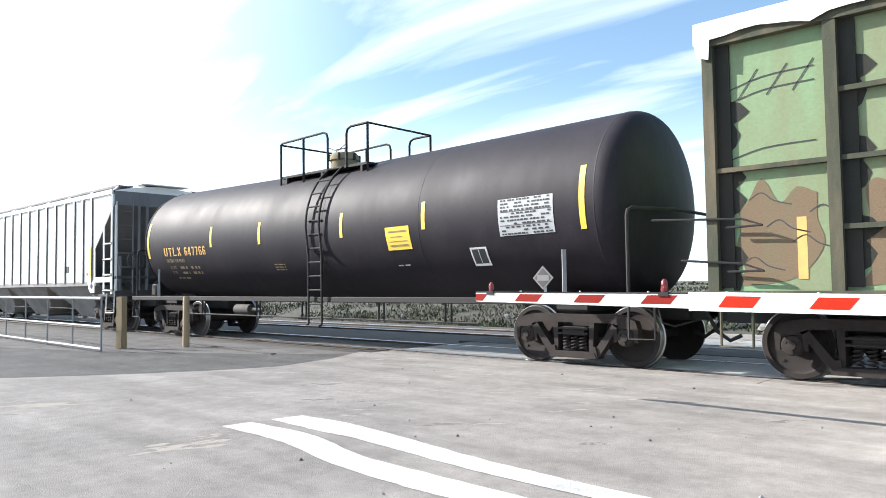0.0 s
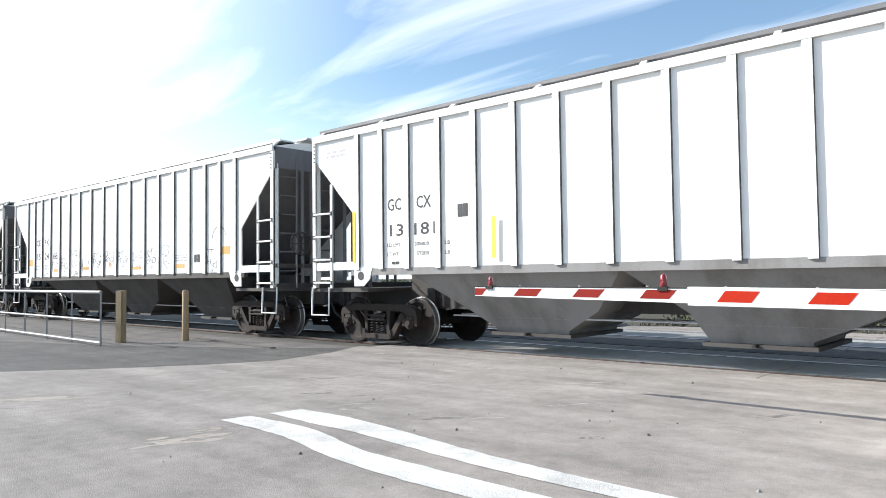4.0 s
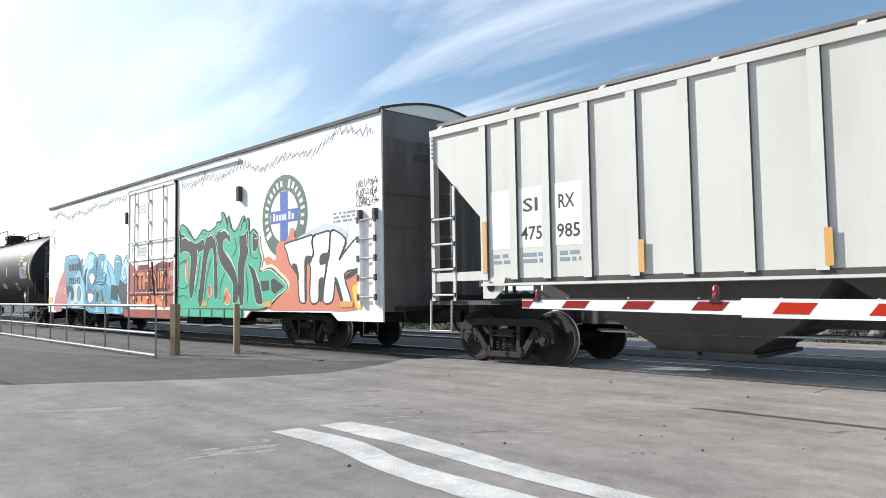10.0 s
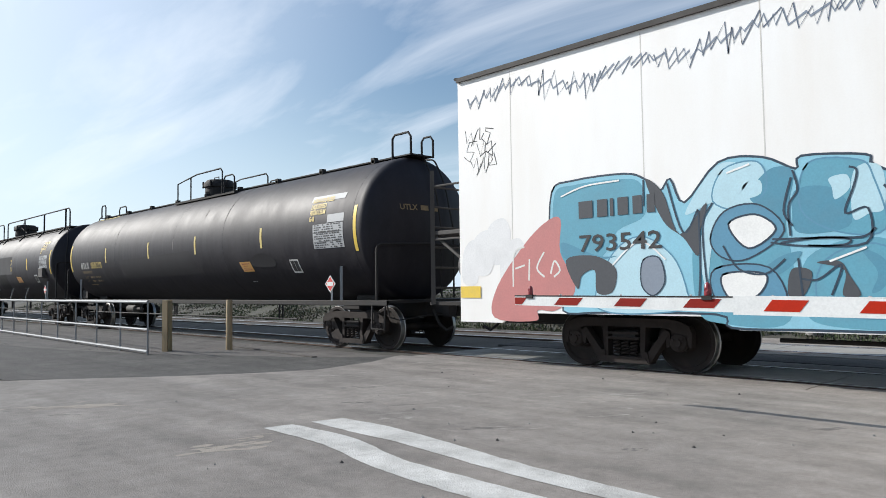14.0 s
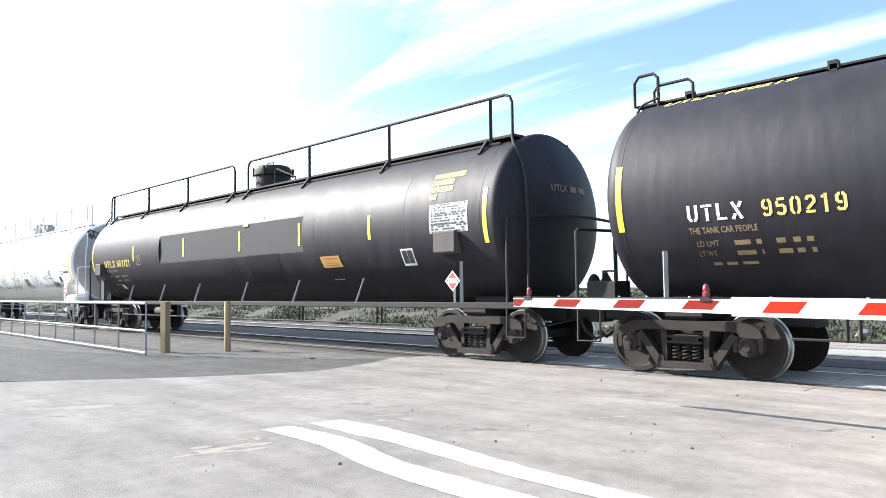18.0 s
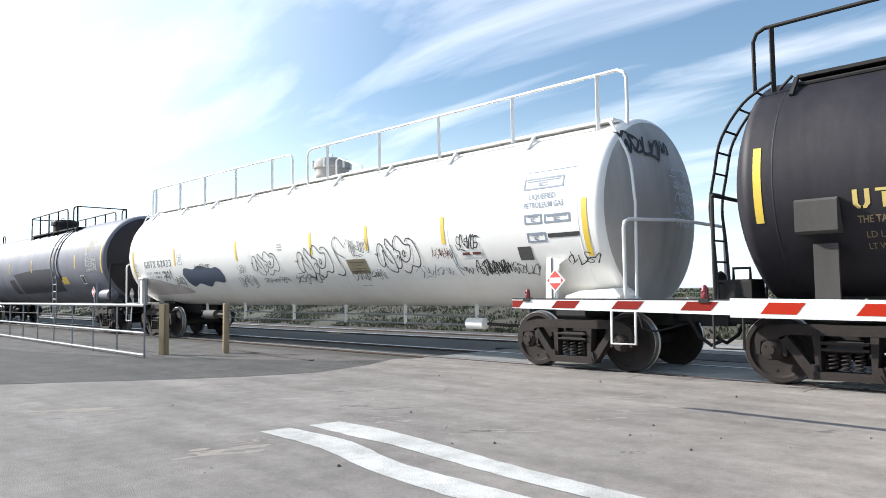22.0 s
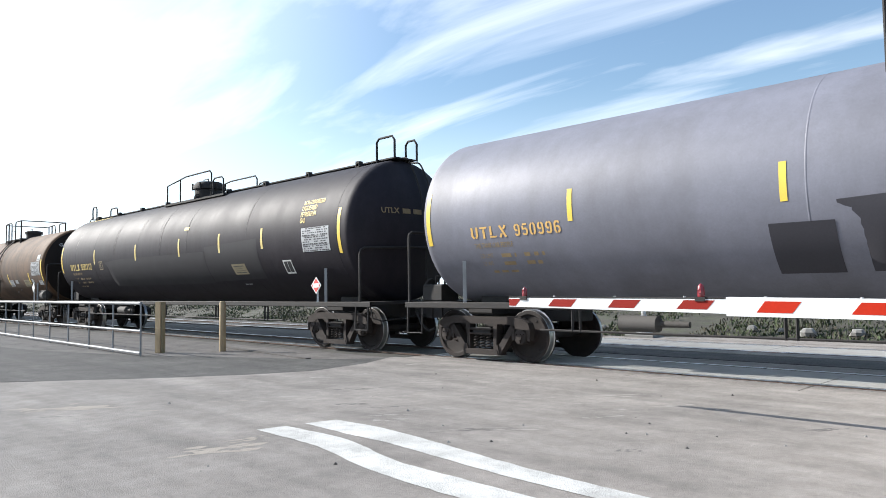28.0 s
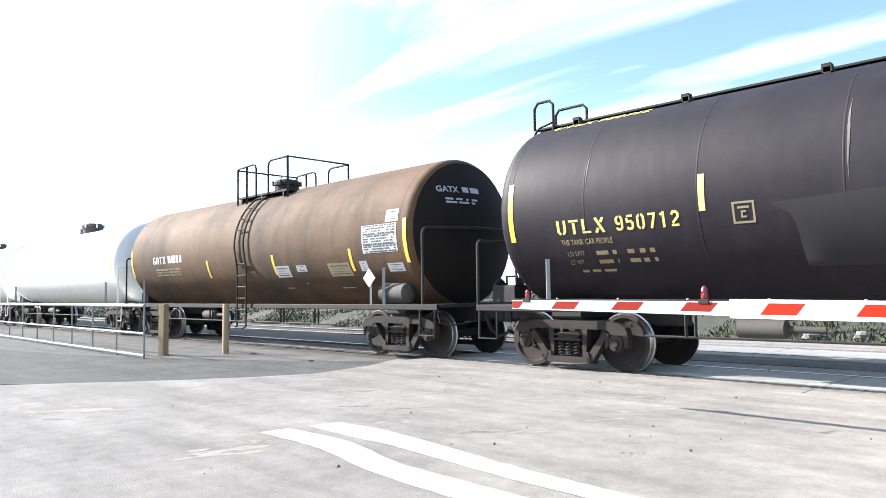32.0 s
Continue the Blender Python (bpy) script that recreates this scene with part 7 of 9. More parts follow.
def box_graffiti(car, W, L):
    f = [side_map(-W - 0.003 - 0.0015 * k) for k in range(9)]
    G, K, WH, BL = M["graff_green"], M["black_mark"], M["graff_white"], M["graff_blue"]
    GY = M["graff_grey"]

    def strokes(parent, fm, mat, lines, w=0.03, name="paint_stroke"):
        for pts in lines:
            part(name, ribbon(Geo(), fm, smooth_ring(pts, 5, False), w), mat, parent)

    # running scribble along the top
    rng = random.Random(21)
    for x0, x1, dip in ((-L + 0.25, -2.4, 0.10), (1.7, L - 0.25, 0.10)):
        for k, (mat, w) in enumerate(((M["graff_line"], 0.022), (GY, 0.035))):
            g, x, up = Geo(), x0, True
            pts = []
            while x < x1:
                base = 4.62 - dip * math.sin((x - x0) * 0.45) + 0.11 * math.sin(x * 2.1) * math.sin(x * 0.83)
                big = 0.5 + 0.6 * abs(noise.noise(Vector((x * 1.4, 3.0 * k, 0))))
                pts.append((x, base + 0.1 * noise.noise(Vector((x * 0.9, 7, 0))) + (1 if up else -1) * big * rng.uniform(0.06, 0.34 if k == 0 else 0.16)))
                x += rng.uniform(0.0, 0.07) if up else rng.uniform(0.05, 0.24)
                up = not up
            ribbon(g, f[1 - k], pts, w)
            part("scribble_line", g, mat, car, "slate blue scribbled spray line under the eaves")
    # round emblem in plain colours
    cx, cz, R = 7.3, 3.15, 1.0
    disc = lambda r, fm, col, par, nm: part(nm, Geo().add([fm(cx + r * math.cos(k * math.tau / 48), cz + r * math.sin(k * math.tau / 48)) for k in range(48)], [tuple(range(48))]), col, par)
    em = disc(R, f[0], M["emblem_green"], car, "round_emblem")
    tagged(em, "round dark green emblem with a blue cross on white")
    disc(R * 0.62, f[1], M["panel_pale"], em, "emblem_field")
    g = Geo()
    for k in range(19):
        if k in (10, ):
            continue
        q = radians(212 - k * 12.6)
        c, s = math.cos(q), math.sin(q)
        h, w = (0.075, 0.06) if k not in (0, 11) else (0.11, 0.075)
        w *= 0.62 if k % 3 else 0.85
        g = Geo().add([f[1](cx + c * (R * 0.8 + i * h) - s * j * w, cz + s * (R * 0.8 + i * h) + c * j * w) for i, j in ((-1, -1), (0.9 if k % 4 else 1.25, -1), (0.9 if k % 4 else 1.25, 1), (-1, 1))], [(0, 1, 2, 3)])
        part("emblem_lettering", g, M["panel_pale"], em)
    mark(em, "emblem_cross", f[2], cx - 0.17, cx + 0.17, cz - 0.60, cz + 0.60, M["emblem_blue"])
    mark(em, "emblem_cross", f[3], cx - 0.60, cx + 0.60, cz - 0.15, cz + 0.15, M["emblem_blue"])
    g = Geo()
    for x in (-0.48, -0.34, -0.22, -0.10, 0.02, 0.2, 0.34):
        g = sheet(Geo(), f[4], cx + x, cx + x + 0.09, cz - 0.09, cz + (0.1 if x in (-0.48, 0.2) else 0.05))
        part("emblem_lettering", g, M["panel_pale"], em)
    # orange-red cloud and white block letters
    cloud = [(6.59, 0.95), (6.91, 1.22), (7.45, 1.45), (7.08, 1.81), (6.69, 1.88), (6.44, 2.08), (6.17, 2.37), (6.42, 2.19), (6.62, 2.22), (6.9, 2.12), (6.95, 2.41), (7.1, 2.57), (7.33, 2.55), (7.52, 2.68), (7.6, 2.84), (7.77, 2.8), (7.8, 2.6), (8.5, 2.39), (9.68, 2.15), (10.22, 1.77), (10.28, 1.17), (9.95, 0.93), (8.45, 0.92), (7.06, 0.9)]
    blob(car, "graffiti_cloud", f[5], cloud, M["graff_orange"], None, label="orange-red sprayed cloud")
    blob(car, "graffiti_haze", f[4], [(7.84, 2.55), (8.2, 2.68), (8.6, 2.76), (9.0, 2.86), (9.21, 2.8), (9.6, 2.72), (9.82, 2.5), (9.5, 2.5), (8.5, 2.45)], M["graff_haze"], None, label="grey overspray above the white letters")
    letters = ([(7.33, 2.46), (7.55, 2.52), (8.11, 2.58), (8.45, 2.63), (8.51, 2.56), (8.47, 2.45), (8.54, 2.23), (8.49, 2.12), (8.22, 2.12), (8.19, 1.76), (8.24, 1.15), (7.97, 1.13), (7.89, 1.66), (7.81, 1.8), (7.57, 1.99), (7.43, 2.28)],
               [(8.52, 2.57), (8.89, 2.65), (9.16, 2.66), (9.17, 2.49), (9.11, 2.19), (8.84, 2.15), (8.8, 1.95), (9.02, 1.96), (8.95, 1.62), (8.76, 1.6), (8.72, 1.13), (8.4, 1.13), (8.42, 1.86), (8.37, 1.97), (8.53, 2.2)],
               [(9.22, 2.65), (9.48, 2.62), (9.72, 2.47), (9.72, 2.34), (9.51, 2.01), (9.68, 2.15), (10.14, 2.45), (10.19, 2.21), (10.2, 1.82), (9.69, 1.7), (9.94, 1.1), (9.59, 1.1), (9.38, 1.61), (9.26, 1.13), (8.9, 1.13), (9.04, 1.83), (9.16, 2.18)])
    for pts in letters:
        blob(car, "graffiti_letter", f[6], pts, WH, K, 0.045, "white block graffiti letter edged in black", steps=3, eps=0.0012)
    for pts in ([(7.64, 1.98), (7.87, 1.97), (7.96, 1.57), (7.85, 1.72)], [(8.2, 2.1), (8.48, 2.11), (8.43, 1.99), (8.28, 1.95), (8.24, 1.15), (8.17, 1.15)], [(8.84, 2.15), (9.11, 2.19), (9.08, 1.98), (8.82, 1.94)], [(8.76, 1.6), (8.96, 1.62), (8.87, 1.15), (8.74, 1.15)], [(9.33, 1.61), (9.44, 1.61), (9.65, 1.15), (9.54, 1.15)], [(9.69, 1.67), (10.2, 1.8), (10.12, 1.70), (9.77, 1.58)]):
        blob(car, "letter_shade", f[7], pts, K, None, steps=2)
    blob(car, "graffiti_flare", f[6], [(9.98, 1.42), (10.27, 1.42), (10.27, 1.0), (10.1, 1.0)], M["yellow"], None, label="yellow sprayed flare")
    # green piece with dark letters
    edge = [(1.42, 0.92), (1.41, 1.28), (1.55, 1.95), (1.5, 2.54), (1.57, 3.11), (1.73, 3.37), (2.09, 3.25), (2.6, 2.87), (3.09, 3.13), (3.44, 3.05), (3.83, 3.15), (3.91, 3.27), (4.2, 3.29), (4.19, 3.52), (4.36, 3.44), (4.5, 3.17), (4.56, 3.41), (4.7, 3.1), (4.89, 2.96), (5.08, 3.05), (5.38, 3.34), (5.44, 3.16), (5.64, 3.25), (5.65, 2.83), (5.87, 2.95), (6.11, 2.74), (6.15, 2.4), (6.26, 2.17), (6.19, 1.87), (6.69, 1.93), (7.04, 1.77), (7.47, 1.47), (7.02, 1.23), (6.66, 1.02), (6.19, 0.92), (5.36, 0.92), (4.02, 0.92), (2.91, 0.92)]
    piece = blob(car, "graffiti_green", f[7], edge, G, K, 0.045, "bright green graffiti piece with dark letters", steps=3, eps=0.0012)
    strokes(piece, f[6], M["graff_cream"], [[(x, z + 0.02) for x, z in edge[0:6]], [(x + 0.03, z + 0.04) for x, z in edge[25:33]]], 0.12, "cream_edge")
    dark = ([(1.64, 3.06), (1.93, 3.06), (2.62, 2.78), (3.12, 2.87), (3.15, 2.58), (2.81, 2.47), (2.83, 2.22), (2.53, 1.37), (2.33, 1.19), (2.23, 1.6), (2.33, 2.41), (1.91, 2.58), (1.64, 2.51)],
            [(2.84, 1.1), (3.1, 2.41), (3.34, 2.94), (3.62, 3.01), (3.82, 2.88), (3.99, 2.59), (3.98, 1.93), (3.99, 1.28), (3.79, 1.21), (3.76, 1.88), (3.72, 2.42), (3.59, 2.57), (3.35, 2.18), (3.1, 1.1)],
            [(3.87, 2.87), (4.02, 3.05), (4.4, 3.05), (4.66, 2.86), (4.68, 2.66), (4.45, 2.79), (4.29, 2.69), (4.34, 2.48), (4.77, 2.13), (5.03, 1.8), (5.12, 1.38), (5.06, 1.1), (4.79, 1.1), (4.83, 1.51), (4.64, 1.76), (4.17, 2.11), (4.02, 2.39), (3.9, 2.61)],
            [(5.16, 2.77), (5.43, 2.85), (5.63, 2.92), (5.63, 2.37), (5.45, 2.01), (5.38, 1.1), (5.16, 1.1), (5.08, 2.03), (5.17, 2.34)],
            [(5.85, 2.82), (6.09, 2.75), (6.1, 2.44), (5.85, 2.39)], [(5.6, 2.07), (5.83, 2.0), (6.09, 1.75), (6.35, 1.1), (5.99, 1.1), (5.82, 1.68)])
    for pts in dark:
        blob(piece, "dark_letter", f[8], pts, K, M["graff_mint"], 0.03, steps=3, eps=0.0012)
    f9 = side_map(-W - 0.0185)
    strokes(piece, f9, WH, [[(1.75, 2.95), (2.0, 2.98), (2.3, 2.85)], [(2.75, 2.6), (2.8, 2.4), (2.7, 2.0), (2.6, 1.6)], [(3.4, 2.9), (3.6, 2.96), (3.8, 2.82)], [(3.93, 2.6), (3.95, 2.2)], [(4.1, 3.0), (4.4, 3.02), (4.6, 2.88)], [(4.45, 2.45), (4.7, 2.25), (4.95, 1.95)], [(5.55, 2.85), (5.58, 2.5)], [(6.0, 1.85), (6.15, 1.6)], [(5.95, 2.7), (6.05, 2.7)]], 0.028, "white_highlight")
    strokes(piece, f9, K, [[(1.55, 2.2), (1.9, 2.3), (2.2, 2.35)], [(1.5, 1.55), (1.9, 1.5), (2.2, 1.6)], [(1.55, 1.25), (1.9, 1.3), (2.2, 1.2)], [(2.6, 1.3), (2.8, 1.8), (2.95, 2.4)], [(3.2, 1.2), (3.35, 1.8), (3.6, 2.3)], [(3.4, 1.15), (3.6, 1.6)], [(4.1, 1.2), (4.15, 1.6), (4.4, 1.9)], [(4.3, 1.1), (4.6, 1.4)], [(4.9, 2.8), (5.0, 2.5), (4.8, 2.3)], [(4.1, 3.2), (4.25, 3.4)], [(4.5, 3.0), (4.55, 3.3)], [(5.2, 2.95), (5.4, 3.25)], [(5.5, 2.95), (5.55, 3.15)], [(5.5, 1.9), (5.6, 1.4), (5.55, 1.1)], [(5.7, 2.9), (5.75, 2.3), (6.1, 2.2)], [(2.0, 3.2), (2.5, 2.95)], [(3.0, 3.05), (3.3, 2.98)], [(1.6, 3.25), (1.65, 2.9), (1.6, 2.7)]], 0.022, "black_stroke")
    for pts in ([(2.0, 2.22), (2.16, 2.3), (2.18, 1.74), (2.06, 1.7)], [(3.4, 1.45), (3.55, 1.6), (3.65, 1.35), (3.5, 1.2)], [(4.35, 1.1), (4.4, 1.5), (4.7, 1.25), (4.6, 1.05)]):
        blob(piece, "pink_facet", f9, pts, M["graff_orange"], M["graff_cream"], 0.03, steps=2, eps=0.0012)
    blob(piece, "dark_arrow", f9, [(6.25, 1.63), (6.62, 1.63), (6.62, 1.4), (6.28, 1.38)], K, None, steps=1)
    blob(piece, "dark_arrow", f9, [(6.72, 1.64), (6.86, 1.68), (7.3, 1.48), (6.88, 1.3), (6.74, 1.38)], K, None, steps=1)
    strokes(piece, f9, M["graff_cream"], [[(6.3, 1.86), (6.68, 1.9), (7.03, 1.74), (7.44, 1.47), (7.02, 1.25), (6.7, 1.07)]], 0.03, "cream_edge")
    # blue piece, abstract rounded shapes
    blue = [(-8.93, 2.79), (-8.52, 2.93), (-7.63, 2.93), (-7.3, 2.82), (-7.06, 2.62), (-6.9, 2.77), (-6.7, 2.42), (-6.21, 2.91), (-5.64, 2.9), (-5.24, 2.7), (-5.17, 2.85), (-4.47, 2.77), (-4.38, 2.63), (-3.78, 2.31), (-3.61, 2.09), (-3.53, 2.68), (-3.0, 2.63), (-2.94, 2.34), (-2.52, 2.67), (-2.35, 2.61), (-2.41, 2.42), (-2.28, 2.21), (-2.45, 1.86), (-2.79, 1.75), (-3.06, 1.85), (-3.26, 1.48), (-2.98, 1.15), (-2.85, 0.73), (-4.28, 0.73), (-5.15, 0.73), (-6.1, 0.73), (-6.3, 0.9), (-8.0, 0.9), (-8.76, 0.92), (-8.53, 1.48), (-8.94, 1.83)]
    blob(car, "graffiti_shadow", f[0], [(-3.3, 1.3), (-3.0, 1.9), (-2.6, 1.72), (-2.4, 1.85), (-2.26, 2.0), (-2.25, 1.2), (-2.26, 0.73), (-3.3, 0.73)], M["graff_slate"], None, label="dark slate sprayed shadow")
    bp = blob(car, "graffiti_blue", f[1], blue, BL, M["graff_navy"], 0.03, "light blue graffiti piece with rounded shapes", steps=4, eps=0.0012)
    for pts in ([(-8.1, 0.95), (-7.9, 1.7), (-7.4, 2.0), (-6.9, 1.7), (-6.7, 1.2), (-6.75, 0.95)], [(-6.15, 2.8), (-6.3, 2.4), (-5.9, 2.25), (-5.6, 2.5), (-5.7, 2.85)], [(-5.1, 2.75), (-5.2, 2.2), (-4.8, 1.9), (-4.3, 1.9), (-4.4, 2.5), (-4.55, 2.72)], [(-3.5, 2.6), (-3.6, 2.2), (-3.3, 1.6), (-3.05, 2.0), (-3.02, 2.58)], [(-4.95, 0.95), (-5.0, 1.5), (-4.5, 1.75), (-4.05, 1.5), (-4.0, 0.95)], [(-2.95, 2.2), (-2.55, 2.6), (-2.38, 2.3), (-2.5, 1.95), (-2.8, 1.85)]):
        blob(bp, "pale_shape", f[2], pts, M["graff_tone"] if pts[0][0] in (-5.1, -3.5, -4.95) else M["graff_paleblue"], M["graff_midblue"], 0.02, eps=0.0012)
    for pts in ([(-8.88, 2.74), (-8.5, 2.86), (-7.7, 2.86), (-7.35, 2.75), (-7.3, 2.3), (-7.75, 2.1), (-8.0, 1.75), (-8.45, 1.55), (-8.86, 1.85)], [(-6.55, 0.95), (-6.6, 1.8), (-6.4, 2.2), (-6.1, 2.3), (-5.5, 2.35), (-5.35, 1.8), (-5.3, 1.2), (-5.45, 0.78), (-6.2, 0.78)], [(-4.9, 0.78), (-5.2, 1.0), (-5.15, 1.6), (-4.5, 1.82), (-3.98, 1.6), (-3.8, 1.1), (-3.7, 0.78)], [(-3.2, 0.78), (-3.3, 1.3), (-3.05, 1.2), (-2.9, 0.78)]):
        blob(bp, "teal_shape", side_map(-W - 0.0052), pts, M["graff_tone"], None)
    for pts in ([(-5.25, 2.44), (-4.91, 2.45), (-4.70, 2.27), (-4.68, 1.95), (-5.23, 1.91), (-5.30, 2.20)], [(-5.82, 2.42), (-5.56, 2.73), (-5.28, 2.69), (-5.33, 2.33), (-5.42, 1.97), (-5.58, 2.18)], [(-8.71, 1.98), (-8.11, 1.75), (-7.77, 1.73), (-8.17, 1.68), (-8.68, 1.72), (-8.77, 1.88)], [(-6.23, 1.80), (-5.85, 1.44), (-5.44, 1.64), (-5.20, 1.67), (-5.44, 1.43), (-5.86, 1.32), (-6.15, 1.49)], [(-4.56, 1.68), (-4.32, 1.55), (-4.33, 1.26), (-4.47, 1.18), (-4.40, 1.41)]):
        blob(bp, "mid_blue_tone", side_map(-W - 0.0068), pts, M["graff_midtone"], None)
    for pts in ([(-6.70, 2.26), (-6.24, 2.86), (-5.84, 2.81), (-5.83, 2.59), (-6.12, 2.27), (-6.32, 1.85), (-6.42, 1.24), (-6.50, 1.68), (-6.43, 2.12), (-6.30, 2.38)], [(-4.87, 2.54), (-4.68, 2.56), (-4.65, 2.40), (-4.81, 2.28), (-4.84, 2.42)], [(-5.89, 2.57), (-5.68, 2.61), (-5.67, 2.44), (-5.86, 2.40)], [(-4.60, 2.60), (-4.32, 2.61), (-4.30, 2.15), (-4.45, 2.09), (-4.63, 2.05)]):
        blob(bp, "pale_tone", side_map(-W - 0.0071), pts, M["graff_paleblue"], None)
    for pts in ([(-6.35, 1.9), (-6.15, 2.25), (-5.7, 2.3), (-5.4, 1.95), (-5.85, 1.62), (-6.2, 1.65)], [(-6.3, 1.5), (-5.6, 1.5), (-5.4, 1.0), (-5.9, 0.92), (-6.3, 1.1)]):
        blob(bp, "mid_blue_shape", f[3], pts, M["graff_midblue"], M["graff_navy"], 0.022, eps=0.0012)
    for pts in ([(-6.1, 2.08), (-5.75, 2.18), (-5.5, 1.97), (-5.85, 1.75)], [(-6.2, 1.42), (-5.65, 1.42), (-5.75, 1.15), (-6.1, 1.1)]):
        blob(bp, "white_shape", f[4], pts, WH, M["graff_navy"], 0.025, eps=0.0012)
    for pts in ([(-7.28, 2.80), (-7.01, 2.58), (-6.78, 1.99), (-6.39, 2.39), (-6.49, 1.99), (-6.53, 1.68), (-6.73, 1.94), (-7.02, 2.19)], [(-8.68, 1.70), (-8.23, 1.76), (-7.89, 1.64), (-7.78, 1.47), (-7.87, 1.20), (-8.13, 1.20), (-8.16, 1.53), (-8.39, 1.46), (-8.48, 1.26)], [(-5.33, 1.47), (-5.10, 1.43), (-5.20, 1.15), (-5.38, 1.15)], [(-5.04, 1.54), (-4.79, 1.55), (-4.69, 1.38), (-4.58, 1.15), (-4.77, 1.15), (-4.74, 1.44)]):
        blob(bp, "slate_shape", f[5], pts, M["graff_slate"], None)
    blob(bp, "grey_ball", f[5], [(-7.35, 1.65), (-7.1, 1.68), (-7.02, 1.35), (-7.2, 1.15), (-7.38, 1.3)], GY, M["graff_navy"], 0.02, eps=0.0012)
    blob(bp, "slate_shape", f[5], [(-3.86, 1.72), (-3.26, 1.67), (-3.28, 1.15), (-3.92, 1.22)], M["graff_navy"], None, steps=1)
    strokes(bp, f[6], M["graff_navy"], [[(-5.45, 1.8), (-5.0, 1.84), (-4.55, 1.82), (-4.4, 1.92)], [(-5.3, 2.6), (-5.4, 2.2), (-5.3, 2.0)], [(-4.3, 2.4), (-4.0, 2.0), (-3.9, 1.75)], [(-6.5, 2.3), (-6.5, 1.5), (-6.55, 0.95)], [(-5.25, 1.6), (-5.2, 1.0)], [(-2.75, 2.12), (-2.65, 2.24), (-2.55, 2.14), (-2.66, 2.02), (-2.8, 2.08)]], 0.026, "navy_stroke")
    strokes(bp, f[6], M["graff_navy"], [[(-5.57, 1.81), (-5.20, 1.75), (-4.74, 1.74), (-4.74, 1.82), (-5.55, 1.85)], [(-5.28, 2.69), (-5.23, 2.44), (-5.34, 2.25), (-5.33, 1.88)], [(-4.65, 2.65), (-4.57, 2.60), (-4.61, 2.41), (-4.71, 2.11), (-4.47, 2.15), (-4.50, 1.75), (-5.13, 1.75)], [(-6.51, 2.31), (-6.73, 2.01), (-6.95, 2.72)], [(-6.30, 2.38), (-6.45, 2.08), (-6.41, 1.24)], [(-7.31, 2.80), (-7.32, 2.43)], [(-5.22, 1.35), (-5.03, 1.34), (-4.77, 1.51), (-4.89, 1.15)], [(-6.18, 1.80), (-5.98, 1.49), (-5.65, 1.42), (-5.40, 1.60)]], 0.024, "navy_stroke")
    strokes(bp, f[6], WH, [[(-8.75, 2.7), (-8.3, 2.82), (-7.7, 2.84)], [(-7.85, 1.6), (-7.4, 1.93), (-7.0, 1.65)], [(-6.1, 2.75), (-5.8, 2.83)], [(-4.9, 1.55), (-4.5, 1.7)], [(-3.48, 2.5), (-3.1, 2.5)], [(-3.2, 1.3), (-3.0, 0.95)]], 0.025, "white_highlight")
    red = [(-10.18, 0.79), (-10.1, 1.31), (-9.48, 2.01), (-9.03, 2.34), (-8.77, 2.35), (-8.79, 1.84), (-8.55, 1.43), (-8.56, 1.16), (-8.9, 0.92), (-9.25, 0.92), (-9.3, 0.75)]
    blob(car, "graffiti_red_disc", f[2], red, M["graff_pink"], None, label="faded pink-red sprayed disc")
    strokes(car, f[3], M["panel_pale"], [[(-9.75, 1.3), (-9.72, 1.85), (-9.5, 1.95)], [(-9.7, 1.6), (-9.5, 1.65)], [(-9.42, 1.4), (-9.4, 1.75)], [(-9.1, 1.85), (-9.25, 1.6), (-9.1, 1.45)], [(-8.98, 1.5), (-8.9, 1.7), (-8.8, 1.55), (-8.92, 1.45)]], 0.03, "graffiti_tag")
    for q in range(4):
        x, z = -10.75 + 0.33 * q, 1.7 + 0.18 * (q % 3)
        blob(car, "graffiti_smudge", f[0] if q % 2 else side_map(-W - 0.002), [(x - 0.25, z - 0.3), (x - 0.2, z + 0.25), (x + 0.15, z + 0.4), (x + 0.3, z + 0.1), (x + 0.15, z - 0.35)] if x > -10.6 else [(x - 0.15, z - 0.3), (x - 0.12, z + 0.25), (x + 0.15, z + 0.4), (x + 0.2, z - 0.3)], M["faint_haze"], None)
    # number on the blue ground
    word(car, f[7], "793542", -8.42, 1.82, 0.36, K, 0.004, "black stencilled car number", 1.37)
    bars(car, f[7], -8.42, -7.05, 2.33, 1, 0.26, M["graff_slate"], 6, "black lettering over the number")
    bars(car, f[1], 9.3, 10.1, 3.0, 3, 0.05, GY, 8)
    # lower door letters
    fd = [side_map(-W - 0.0595 - 0.0015 * k) for k in range(3)]
    w3 = word(car, fd[0], "THINK", -1.47, 1.5, 0.80, M["graff_navy"], 0.045, "orange graffiti word on the red door", 2.36, 0, 1.0, "graffiti_letters")
    word(w3, fd[1], "THINK", -1.42, 1.55, 0.72, M["graff_vivid"], 0.02, "", 2.24, 0, 1.0, "letter_fill")
    g = Geo()
    for i, x in enumerate((-1.45, -0.95, -0.45, 0.05, 0.45)):
        sheet(g, fd[0], x, x + 0.34, 0.95, 1.32)
    part("graffiti_letters", g, M["graff_vivid"], car, "orange sprayed second line of blocks")
    for i, b in enumerate(("CLOSE AND LOCK", "DOOR BEFORE", "MOVING CAR")):
        word(car, side_map(-W - 0.05), b, -1.42, 4.17 - i * 0.1, 0.10, GY, 0.0, "grey door notice lettering" if i == 0 else "", 0.06 * len(b))
